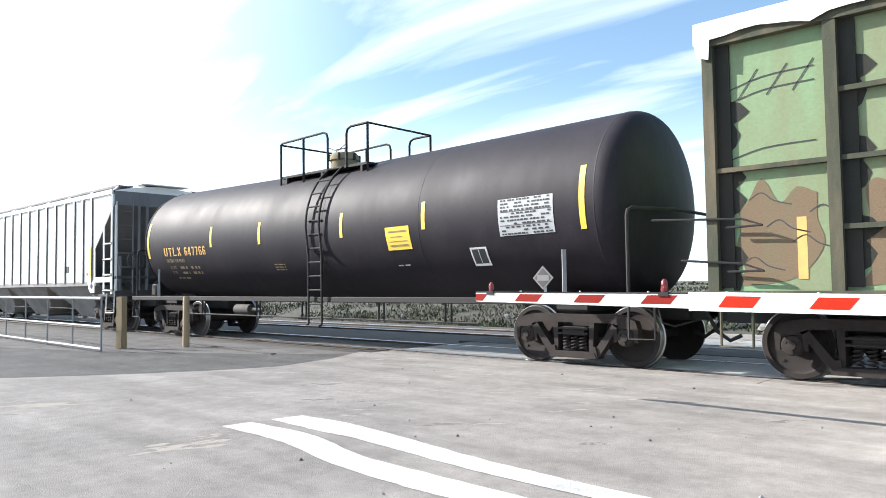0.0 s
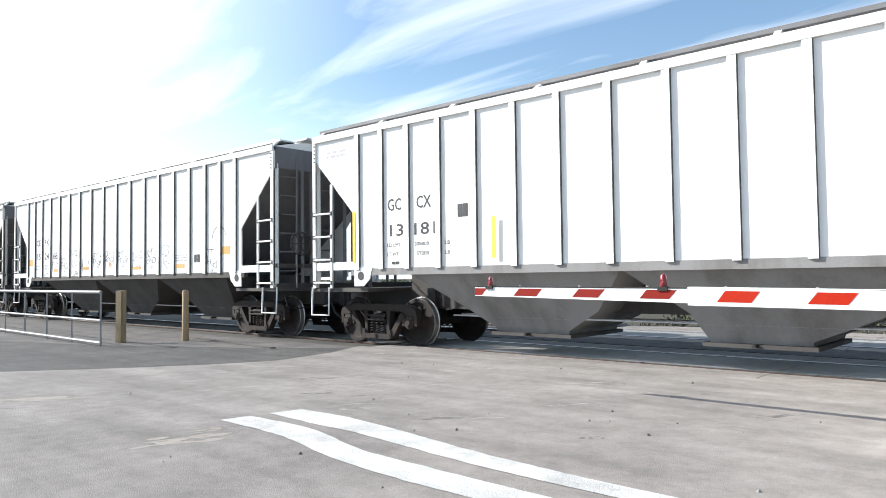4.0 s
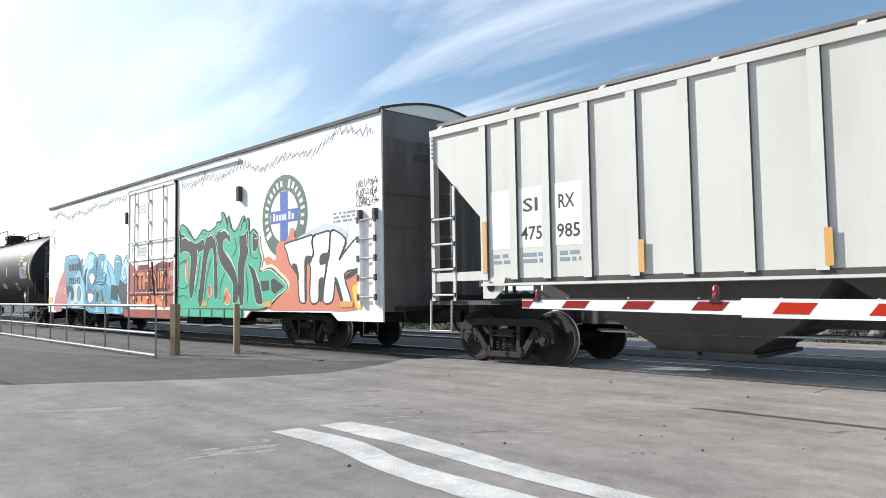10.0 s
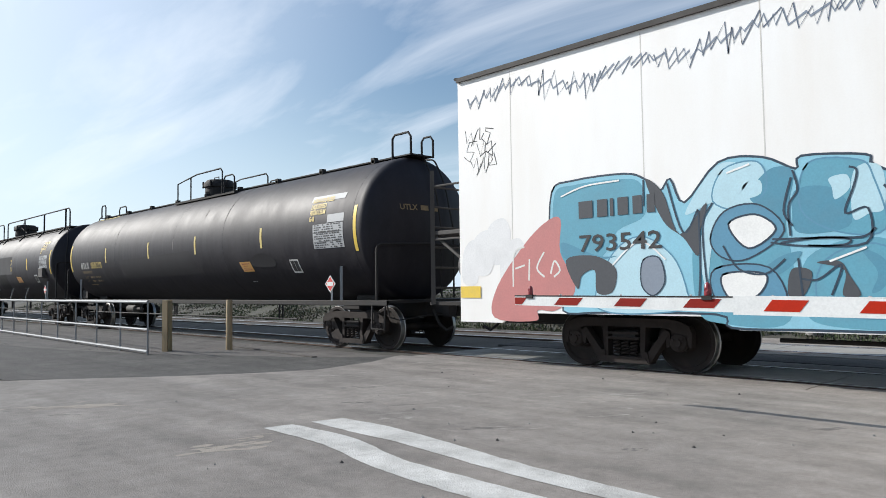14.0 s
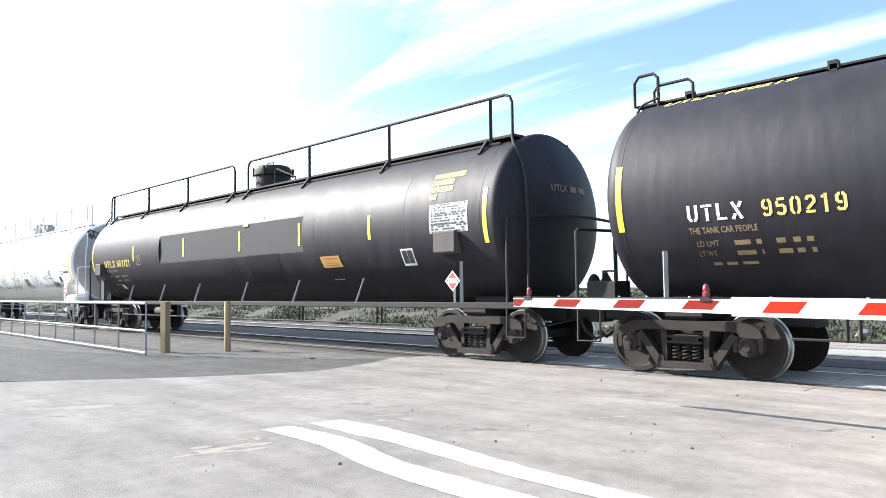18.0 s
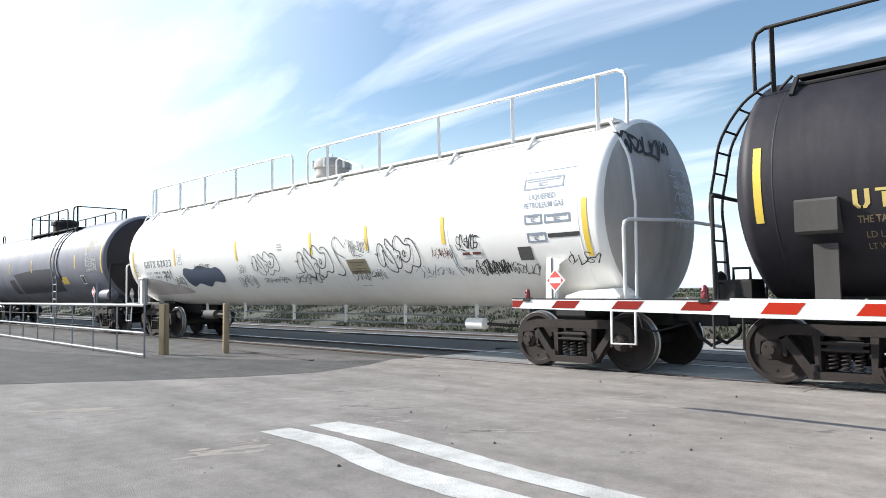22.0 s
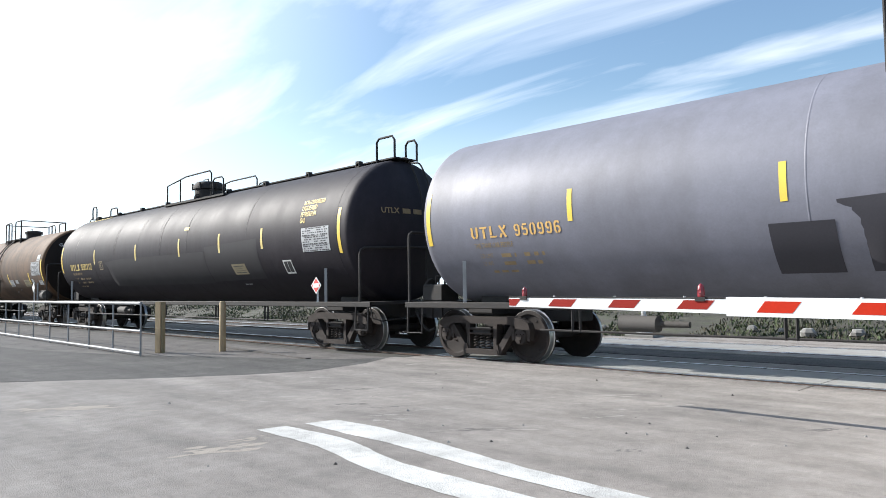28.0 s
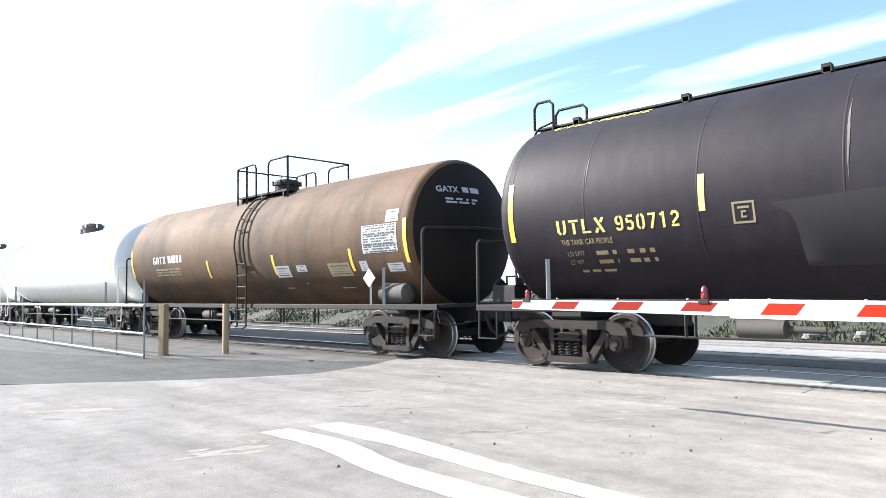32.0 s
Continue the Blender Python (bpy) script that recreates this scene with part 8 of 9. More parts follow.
    mark(car, "door_notice", side_map(-W - 0.048), -1.40, -0.60, 2.52, 2.90, M["panel_pale"], "pale door notice panel")
    for i, b in enumerate(("SECURE BOTH", "HASPS BEFORE", "MOVING CAR")):
        word(car, side_map(-W - 0.052), b, -1.36, 2.79 - i * 0.1, 0.10, GY, 0.0, "grey door notice lettering" if i == 0 else "", 0.055 * len(b))
    bars(car, side_map(-W - 0.05), -1.95, -1.66, 2.85, 3, 0.035, GY, 14, "small door notice lettering")
    strokes(car, side_map(-W - 0.052), WH, [[(0.95, 1.95), (1.05, 2.05), (1.0, 1.85)], [(1.1, 1.9), (1.15, 2.05)], [(1.2, 1.9), (1.28, 2.02), (1.2, 2.04)]], 0.025, "graffiti_tag")
    for k in range(3):
        scrawl(car, f[0], 10.12, 10.85, 3.5 - k * 0.19, 3.66 - k * 0.19, 31 + k, K, 0.018, 6, "black spray tag")
    for k in range(3):
        scrawl(car, f[0], -10.84 + 0.07 * k, -10.15 + 0.03 * k, 3.82 - k * 0.27, 4.12 - k * 0.27, 252 + k, K, 0.017, 3, "black angular spray tag", angular=True)
    mark(car, "amber_label", f[6], -10.95, -10.48, 1.12, 1.32, M["yellow"])
    for x0, x1 in ((-7.74, -7.33), (-4.82, -4.41), (3.05, 3.35), (6.35, 6.75), (9.55, 10.0)):
        mark(car, "amber_label", side_map(-W - 0.022), x0, x1, 0.99, 1.12, M["amber"])
    for x0 in (-1.35, 0.3):
        mark(car, "amber_label", side_map(-W - 0.064), x0, x0 + 0.4, 1.0, 1.12, M["amber"])


# ---------- green box car ----------
def green_car():
    L, a, u, W = 8.0, 6.31, 104.7, 1.55
    car = thing("green_freight_car", "worn green freight car with grimy posts, torn white cover", "freight car", at=pose(u + train_at(0), TRACK_Y, 0))
    MOVING.append((car, u))
    for y in (-W, W - 0.04):
        part("side_panel", Geo().box(-L, L, y, y + 0.04, 1.15, 4.45), M["green_car"], car)
    for e in (-1, 1):
        part("end_panel", Geo().box(min(e * L, e * (L - 0.05)), max(e * L, e * (L - 0.05)), -W + 0.04, W - 0.04, 1.15, 4.45), M["green_car"], car)
    for i in range(12):
        x = -L + 0.06 + i * (2 * L - 0.12) / 11
        part("post", Geo().prism_z([(x - 0.07, -W + 0.01), (x - 0.07, -W - 0.12), (x + 0.07, -W - 0.12), (x + 0.07, -W + 0.01)], 1.1, 4.42), M["green_post"], car)
        if i < 11:
            w = (2 * L - 0.12) / 11
            for z in (2.7, 3.5, 1.9) if i else (2.7,):
                part("stiffener", Geo().box(x + 0.07, x + w - 0.07, -W - 0.09, -W - 0.003, z - 0.03, z + 0.03), M["green_post"], car)
            # dark strip stands in for the shadow each post throws on the panel
            part("post_shade", Geo().box(x + 0.07, x + 0.25, -W - 0.03, -W - 0.003, 1.2, 4.35), M["shade_and_tear"], car)
    part("side_sill", Geo().box(-L, L, -W - 0.14, -W + 0.1, 1.0, 1.16), M["green_post"], car)
    part("top_chord", Geo().box(-L, L, -W - 0.13, -W + 0.06, 4.33, 4.5), M["green_post"], car)
    rng = random.Random(8)
    vs, n = [], 80
    for i in range(n + 1):
        x = -L - 0.1 + (2 * L + 0.2) * i / n
        sag = 0.06 * noise.noise(Vector((x * 1.7, 0, 0))) + (0.05 if i % 7 == 0 else 0)
        vs += [(x, -W - 0.17, 4.42 - sag), (x, -W - 0.15, 4.66), (x, 0, 4.92), (x, W + 0.15, 4.66), (x, W + 0.17, 4.42)]
    fs = [(5 * i + k, 5 * i + k + 1, 5 * i + k + 6, 5 * i + k + 5) for i in range(n) for k in range(4)]
    part("top_cover", Geo().add(vs, fs), M["white_hopper"], car, "white sheet cover with a frayed edge")
    g = Geo()
    g.prism([(-L - 0.1, 4.45), (-L + 0.12, 4.45), (-L + 0.1, 4.15), (-L - 0.05, 4.2)], -W - 0.17, -W - 0.16)
    part("torn_flap", g, M["white_hopper"], car)
    fm, fr = side_map(-W - 0.0062), side_map(-W - 0.0045)
    for i in range(11):
        x, w = -L + 0.06 + i * (2 * L - 0.12) / 11, (2 * L - 0.12) / 11
        pts = [(x + 0.2, 1.2 + 0.1 * rng.random())]
        pts += [(x + 0.25 + rng.uniform(0, 0.12), 1.4 + 0.3 * q) for q in range(4)] + [(x + 0.4 + 0.2 * q, 2.45 + rng.uniform(-0.3, 0.12)) for q in range(5)]
        pts += [(x + w - 0.1 - rng.uniform(0, 0.25), 2.3 - 0.28 * q) for q in range(4)] + [(x + w * 0.6, 1.25 + 0.35 * rng.random())]
        blob(car, "rust_stain", fr, pts, M["rust_panel"], None, label="brown rusted lower panel", steps=3)
        for q in range(3):
            z = 1.5 + 0.95 * q + rng.uniform(-0.2, 0.2)
            blob(car, "dark_tear", fm, [(x + 0.22, z - 0.3), (x + 0.34 + rng.uniform(0, 0.08), z - 0.1), (x + 0.28, z + 0.05), (x + 0.38 + rng.uniform(0, 0.1), z + 0.18), (x + 0.22, z + 0.35)], M["shade_and_tear"], None, steps=2)
    mark(car, "orange_stripe", fm, -6.95, -6.84, 1.3, 2.05, M["orange_mark"], "faded orange stripe")
    g = Geo()
    for x, z in ((-7.5, 2.3), (-7.3, 1.95), (-7.0, 1.75), (-7.6, 1.5), (-6.8, 2.1)):
        part("scratch", ribbon(Geo(), fm, smooth_ring([(x, z), (x + 0.15, z + 0.08), (x + 0.3, z - 0.03), (x + 0.5, z - 0.09)], 4, False), 0.016), M["black_mark"], car)
    for x in (-7.6, -7.25, -6.95):
        part("scratch", ribbon(Geo(), fm, [(x, 3.6), (x + 0.25, 3.95)], 0.016), M["black_mark"], car)
    for z in (3.55, 3.72, 2.82):
        part("scratch", ribbon(Geo(), fm, smooth_ring([(-7.75, z), (-7.3, z + 0.12), (-6.7, z + 0.14)], 4, False), 0.016), M["black_mark"], car)
    for z, x0 in ((2.06, -8.75), (1.5, -8.35)):
        part("hook_rod", Geo().tube([(x0, -W - 0.15, z + 0.06), (-7.55, -W - 0.15, z), (-7.3, -W - 0.15, z - 0.09), (-7.75, -W - 0.13, z - 0.10)], 0.016, 6), M["dark_iron"], car, "dark bent hook rod")
    part("floor", Geo().box(-L, L, -W + 0.05, W - 0.05, 1.02, 1.14), M["dark_iron"], car)
    part("center_sill", Geo().box(-L - 0.3, L + 0.3, -0.3, 0.3, 0.68, 1.02), M["dark_iron"], car)
    for i in range(6):
        g = Geo().tube([(-L - 0.03, -1.3, 1.35 + i * 0.4), (-L - 0.09, -1.3, 1.35 + i * 0.4), (-L - 0.09, -0.9, 1.35 + i * 0.4), (-L - 0.03, -0.9, 1.35 + i * 0.4)], 0.016, 6)
        part("grab_iron", g, M["green_post"], car)
    stirrup(car, -L + 0.3, M["green_post"], 0.4, 0.45, 1.02, -W)
    truck(car, -a), truck(car, a)
    couplers(car, L + 0.45)


def emblem_materials():
    def p(n, c, amount=0.4):
        return material(n, c, 0.65, 0, tuple(k * 0.75 + 0.04 for k in c), amount, 2.5, 40, 0.02)
    M.update(graff_green=p("spray_green", (0.06, 0.40, 0.25)), graff_mint=p("spray_mint", (0.30, 0.60, 0.42)), graff_orange=p("spray_orange_red", (0.62, 0.20, 0.12)),
             graff_red=p("spray_dull_red", (0.36, 0.10, 0.08), 0.8), graff_blue=p("spray_light_blue", (0.25, 0.53, 0.66), 0.7), graff_tone=p("spray_teal_blue", (0.115, 0.34, 0.45), 0.7), graff_paleblue=p("spray_pale_blue", (0.45, 0.66, 0.74)),
             graff_bluegrey=p("spray_dark_blue_grey", (0.055, 0.075, 0.125)), rust_panel=material("rusted_green_panel", (0.165, 0.115, 0.07), 0.9, 0, (0.12, 0.15, 0.08), 0.7, 2.0, 40, 0.2, True), graff_slate=p("spray_slate", (0.06, 0.065, 0.075)), graff_vivid=p("spray_vivid_orange", (0.70, 0.20, 0.06)), panel_pale=p("pale_paint", (0.70, 0.70, 0.67)), graff_dark_red=p("spray_dark_red", (0.12, 0.035, 0.03)), graff_white=p("spray_white", (0.82, 0.82, 0.80)), graff_cream=p("spray_cream", (0.72, 0.66, 0.48)), graff_line=p("spray_slate_blue", (0.12, 0.15, 0.21)), graff_midblue=p("spray_mid_blue", (0.10, 0.27, 0.40)),
             door_white=material("rust_streaked_white_door", (0.86, 0.85, 0.82), 0.55, 0, (0.60, 0.47, 0.34), 0.5, 1.6, 40, 0.05, True), rod=material("greyed_lock_rod", (0.36, 0.34, 0.31), 0.7, 0.1, (0.16, 0.11, 0.08), 0.8, 5, 40, 0.1), seam=material("dirty_panel_seam", (0.62, 0.60, 0.57), 0.7, 0, (0.5, 0.44, 0.38), 0.6, 3, 40, 0.05, True), graff_navy=p("spray_navy", (0.022, 0.045, 0.075)), graff_midtone=p("spray_deep_teal", (0.085, 0.27, 0.38), 0.7), graff_pink=p("spray_faded_pink", (0.52, 0.20, 0.19), 0.7), graff_grey=p("spray_blue_grey", (0.22, 0.26, 0.32)),
             faint_haze=p("spray_faint_haze", (0.76, 0.76, 0.76), 0.6), graff_haze=p("spray_grey_haze", (0.55, 0.58, 0.63), 0.8), emblem_green=p("emblem_dark_green", (0.08, 0.14, 0.10)), emblem_blue=p("emblem_blue", (0.06, 0.12, 0.42)))


emblem_materials()


# ---------- the cars of the train, from its head to its tail ----------
green_car()
BLACK, WHITE, GREY, RUST = M["black_tank"], M["white_tank"], M["grey_tank"], M["rust_tank"]
YM, WM, OM, KM = M["yellow_mark"], M["white_mark"], M["orange_mark"], M["black_mark"]

# black tank car with the yellow notice
car, f3, f6, f10, f13 = tank_car(dict(u=87.86, a=6.42, half=7.1, r=1.53, zc=2.53, ends=(7.12, 6.98), depth=0.56, knuckle=0.33, hand=(7.57, 7.8, 2.37), end_strips=(-6.93, 6.9), mat=M["dull_black_tank"], top="center", label="black tank car with a railed platform round its manway", strips=(-3.64, -1.55, 1.34, 3.62), sag=0.10, plat=(-1.5, 0.22, 0.85, 1.52), dome_x=-0.35, dome_r=0.33, dome_h=0.42, dome_mat=M["drygrass"], dome_label="yellowish manway dome", bands=(-7.1, 0.7, 3.49, 7.1)))
tank_letters(car, (f6, f10), "UTLX 647766", -6.05, 2.14, OM, 2.12)
notice(car, f6, f10, 2.64, 3.27, 1.99, 2.43, M["yellow"], -0.05)
data_panel(car, f6, f10, 5.32, 6.39, 2.08, 2.68, 1)
square_mark(car, f6, f10, 4.61, 1.57)
placard(car, 6.14, 1.37, M["under"], border=M["hopper_grey"])
for z in (1.70, 1.765, 1.83):
    bars(car, f6, -1.15, -0.75, z, 1, 0.026, M["faded_mark"], 4)

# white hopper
car, g4, g8 = hopper_car(dict(u=70.46, a=6.89, half=8.27, r0=-6.89, r1=6.76, mat=M["white_hopper"], rib_mat=M["white_hopper"], end_mat=M["hopper_grey"], board_mat=M["hopper_grey"], edge_mat=M["hopper_grey"], bay_mat=M["bay"], label="white covered hopper, rib flanks and ends darkened as in shade"))
for body, x, z in (("GC", -6.05, 2.57), ("CX", -5.30, 2.57), ("13", -6.0, 2.09), ("181", -5.36, 2.09)):
    word(car, g4, body, x, z, 0.31, KM, 0.003, "black reporting mark", 0.165 * len(body) + 0.03)
for body, z in (("LD LMT", 1.89), ("LT WT", 1.72)):
    word(car, g4, body, -6.07, z, 0.10, KM, 0.0, "small black weight lettering", 0.06 * len(body))
word(car, g4, "208800", -5.36, 1.89, 0.10, KM, 0.0, "small black weight figures", 0.36)
word(car, g4, "59200", -5.30, 1.72, 0.10, KM, 0.0, "small black weight figures", 0.30)
for z in (1.89, 1.72):
    word(car, g4, "LB", -4.62, z, 0.10, KM, 0.0, "small black weight lettering", 0.12)
square_mark(car, g4, g8, -5.98, 1.55, 0.26, 0.1)
mark(car, "reflector_strip", side_map(-1.6), -7.0, -6.92, 1.62, 2.62, M["yellow"])
mark(car, "reflector_strip", side_map(-1.6), -3.55, -3.46, 1.62, 2.3, M["yellow"])
mark(car, "reflector_strip", side_map(-1.6), 6.71, 6.82, 1.61, 2.57, M["yellow"])
square_mark(car, g4, g8, 4.66, 1.77, 0.37, 0.29)
square_mark(car, g4, g8, -4.35, 2.3, 0.3, 0.3)
bars(car, g4, -7.85, -7.27, 3.85, 2, 0.05, M["panel_grey"], 3)
bars(car, g4, 6.35, 6.6, 1.7, 1, 0.08, M["graff_red"], 3)

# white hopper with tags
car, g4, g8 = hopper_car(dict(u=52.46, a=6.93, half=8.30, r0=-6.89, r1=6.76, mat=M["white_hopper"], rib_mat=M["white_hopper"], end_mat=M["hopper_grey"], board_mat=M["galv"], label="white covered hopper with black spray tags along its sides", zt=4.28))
for body, x, z in (("CE", -6.08, 2.58), ("FX", -5.31, 2.58), ("15", -6.06, 2.1), ("24", -5.31, 2.1), ("68", -4.54, 2.1)):
    word(car, g4, body, x, z, 0.31, KM, 0.003, "black reporting mark", 0.38)
for x in (-6.1, -5.33):
    bars(car, g4, x, x + 0.42, 1.85, 2, 0.06, M["panel_grey"], int(-x * 7))
SL = M["graff_slate"]
for k, (text, x0, x1, z0, z1) in enumerate((("PSE", -4.6, -4.05, 1.74, 2.14), ("STAR", -3.82, -3.18, 1.72, 2.12), ("GSH", -2.96, -2.46, 2.0, 2.27), ("RE", -2.94, -2.52, 1.72, 1.96), ("098", -2.74, -2.42, 1.53, 1.65), ("PSE", -2.12, -1.49, 1.66, 2.08), ("STAR", -1.25, -0.66, 1.82, 2.14), ("09", -0.78, -0.53, 2.08, 2.27), ("STAR", -0.35, 0.29, 1.88, 2.24), ("STAR", 0.48, 1.15, 1.84, 2.2), ("PSE", 1.38, 2.0, 1.7, 2.12), ("STAR", 2.28, 2.9, 1.78, 2.14), ("GSH", 3.1, 3.7, 1.98, 2.25), ("RE", 3.15, 3.6, 1.66, 1.92), ("STAR", 5.3, 6.15, 1.6, 2.05))):
    tag(car, g4, text, x0, x1, z0, z1, SL, 0.014, 40 + k)
for x, z in ((-4.6, 1.95), (-3.82, 1.9), (-2.1, 1.86), (-1.27, 1.98), (-0.36, 2.0), (0.46, 2.0)):
    g = Geo()
    ribbon(g, g4, [(x - 0.06, z + 0.09), (x + 0.07, z - 0.1)], 0.012)
    ribbon(g, g4, [(x - 0.06, z - 0.08), (x + 0.07, z + 0.07)], 0.012)
    ribbon(g, g4, [(x, z + 0.2), (x + 0.01, z - 0.2)], 0.012)
    part("graffiti_star", g, SL, car)
for k in range(4):
    g = Geo()
    ribbon(g, g4, [(-1.93 + 0.06 * k, 2.22 + 0.02 * (k % 2)), (-1.99 + 0.1 * k, 2.34 - 0.02 * k)], 0.013)
    part("graffiti_ray", g, SL, car)
scrawl(car, g4, -5.4, -4.82, 1.55, 1.68, 71, SL, 0.012, 3, "quick black spray tag")
g = Geo()
ribbon(g, g4, [(5.72 + 0.31 + 0.31 * math.cos(radians(a)), 2.33 + 0.28 * math.sin(radians(a))) for a in range(0, 181, 12)], 0.018)
part("graffiti_arc", g, KM, car)
for x0, x1, z0, z1 in ((6.1, 6.52, 1.93, 2.12), (3.93, 4.37, 1.64, 1.74), (1.42, 1.93, 1.64, 1.72), (-6.8, -6.41, 1.9, 2.13), (-4.48, -4.04, 1.66, 1.77), (-2.04, -1.6, 1.68, 1.78)):
    mark(car, "amber_label", g4, x0, x1, z0, z1, M["amber"])
square_mark(car, g4, g8, 4.82, 1.73, 0.36, 0.27)
bars(car, g4, 3.9, 4.5, 1.95, 3, 0.04, M["panel_grey"], 9)
for z in (1.73, 1.79, 1.85):
    bars(car, g4, -0.17, 0.11, z, 1, 0.03, M["amber"], 9)

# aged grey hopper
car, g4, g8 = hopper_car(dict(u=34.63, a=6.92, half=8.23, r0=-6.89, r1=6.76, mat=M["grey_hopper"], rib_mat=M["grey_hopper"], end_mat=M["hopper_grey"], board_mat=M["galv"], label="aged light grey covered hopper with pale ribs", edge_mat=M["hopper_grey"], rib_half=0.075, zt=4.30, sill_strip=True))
g2 = side_map(-1.5525)
for x0, x1 in ((-6.76, -6.26), (-6.12, -5.54), (-5.38, -4.72)):
    mark(car, "fresh_patch", g2, x0, x1, 2.0, 3.0, M["white_hopper"], "fresh white paint square")
for body, x, z in (("SI", -6.03, 2.6), ("RX", -5.30, 2.6), ("475", -6.08, 2.13), ("985", -5.34, 2.13)):
    word(car, g4, body, x, z, 0.31, KM, 0.004, "black reporting mark", 0.13 * len(body) + 0.05)
for x in (-6.7, -6.05, -5.3):
    bars(car, g4, x, x + 0.4, 1.85, 2, 0.06, M["graff_grey"], int(-x * 9))
for x, a, b in ((6.87, 1.5, 2.45), (3.83, 1.5, 1.97), (1.33, 1.53, 1.98), (-1.33, 1.53, 1.99), (-3.83, 1.53, 2.0), (-6.87, 1.6, 2.5)):
    mark(car, "amber_strip", side_map(-1.6), x - 0.045, x + 0.05, a, b, M["amber"])
square_mark(car, g4, g8, 5.57, 1.72, 0.43, 0.29)
mark(car, "service_label", g4, 5.6, 5.95, 1.52, 1.62, M["under"])
bars(car, g4, -0.32, 0.25, 2.2, 6, 0.04, M["panel_grey"], 11)
bars(car, g4, 5.9, 6.5, 1.95, 2, 0.04, M["panel_grey"], 12)

box_car()

LPG = dict(r=1.60, zc=2.62, depth=0.61, knuckle=0.23, mat=M["dull_black_tank"], top="ends", mid_mat=M["pale_strip"], dome_x=-0.1, dome_r=0.45, dome_h=0.54)
# black pressure car with grey patches
car, f3, f6, f10, f13 = tank_car(dict(LPG, mat=BLACK, u=-8.8, a=8.0, half=8.68, ends=(8.90, 8.76), hand=(9.28, 9.58, 2.22), end_strips=(-8.70, 8.78), label="black pressure tank car with hoops at both ends of its walkway", strips=(-5.18, -1.64, 1.53, 5.05), bands=(-8.68, -4.4, 0.1, 3.1, 8.68)))
stencil(car, f6, "UTLX", -7.66, 2.16, 0.325, WM, 0.088, "white stencilled reporting mark", 0.76)
stencil(car, f6, "950219", -6.66, 2.16, 0.325, YM, 0.088, "yellow stencilled car number", 0.99)
small_lines(car, f6, -7.70, 2.16, 2.06)
crest_letters(car, f6, "UTLX 950219", -8.42, 4.38, YM, 1.95)
word(car, head_map(8.90, 1.60, 2.62, 0.61, 0.23), "UTLX", -0.84, 2.97, 0.17, M["faded_mark"], 0.004, "faded lettering on the tank end", 0.42)
bars(car, head_map(8.90, 1.60, 2.62, 0.61, 0.23), -0.34, 0.21, 2.97, 1, 0.11, M["faded_mark"], 5, "faded number on the tank end")
glint_streaks(car, 1.60, 2.62, ((-4.4, 2.9, 3.7, 0.02), (0.12, 2.45, 2.9, 0.03), (3.1, 3.0, 3.9, 0.03), (1.8, 3.3, 3.7, 0.02)), M["pale_glint"])
mark(car, "white_patch", f6, 7.05, 8.3, 3.29, 3.43, M["panel_grey"], "pale repaint bar", 0.1)
gas_words(car, f10, 7.12, 3.31, YM)
data_panel(car, f6, f10, 7.27, 8.38, 2.2, 2.74, 3)
mark(car, "grey_patch", f6, 7.8, 8.4, 2.76, 2.94, M["panel_grey"], "grey repaint bar")
notice(car, f6, f10, 3.87, 4.40, 1.74, 2.02, M["amber"], -0.2)
square_mark(car, f6, f10, 6.13, 1.64)
placard(car, 7.74, 1.42, M["placard_red"])
patch(car, f3, [(-4.2, 2.35), (1.2, 2.45), (1.6, 1.75), (-3.9, 1.7)], M["repaint"], "darker repainted area low on the shell")
blob(car, "repaint_patch", f6, [(4.4, 1.9), (4.6, 2.15), (5.1, 2.2), (5.5, 2.05), (5.4, 1.85)], M["repaint"], None)

# black pressure car with long rails and a patch
R803 = ((-9.65, -0.63, (-9.4, -6.38, -3.5)), (0.09, 9.38, (2.99, 5.97, 8.86)))
car, f3, f6, f10, f13 = tank_car(dict(u=-29.48, a=8.6, half=9.2, r=1.58, zc=2.60, ends=(9.46, 9.50), depth=0.58, knuckle=0.15, hand=(9.68, 10.06, 2.55), end_strips=(-9.39, 9.32), mat=BLACK, top="full", label="black pressure tank car with full-length top rails, repainted patch", strips=(-5.82, 6.16), recess=(-3.91, 3.74, 1.525), rails=R803, bracket_x=(-9.1, -6.48, -3.58, -0.7, 0.2, 2.99, 5.93, 8.76), rail_h=0.73, dome_x=0.0, dome_r=0.5, dome_h=0.64, bands=(-9.2, -4.9, 4.2, 7.2, 9.2)))
for x in (-6.4, -4.02, -1.74, 0.87, 3.22, 5.6):
    part("strut", Geo().beam((x - 0.06, -1.44, 1.04), (x + 0.12, -1.36, 1.55), 0.06, 0.02), M["galv"], car, "pale slanted strut")
tank_letters(car, (f6, f10), "UTLX 803721", -8.31, 2.18, YM, 2.15)
part("flat_panel", Geo().box(-3.9, 3.73, -1.529, -1.523, 2.215, 2.985), M["repaint"], car, "matt dark flat panel let into the shell")
for x in (-2.34, 0.86, 3.57):
    mark(car, "reflector_strip", side_map(-1.536), x - 0.045, x + 0.045, 2.34, 2.86, M["yellow"])
patch(car, f3, [(-0.28, 2.13), (0.60, 2.16), (0.66, 1.78), (-0.2, 1.75)], M["fresh_black"], "fresh black repainted square")
patch(car, f3, [(1.08, 2.19), (2.72, 2.2), (2.6, 1.4), (1.0, 1.42)], M["fresh_black"], "fresh black repainted area")
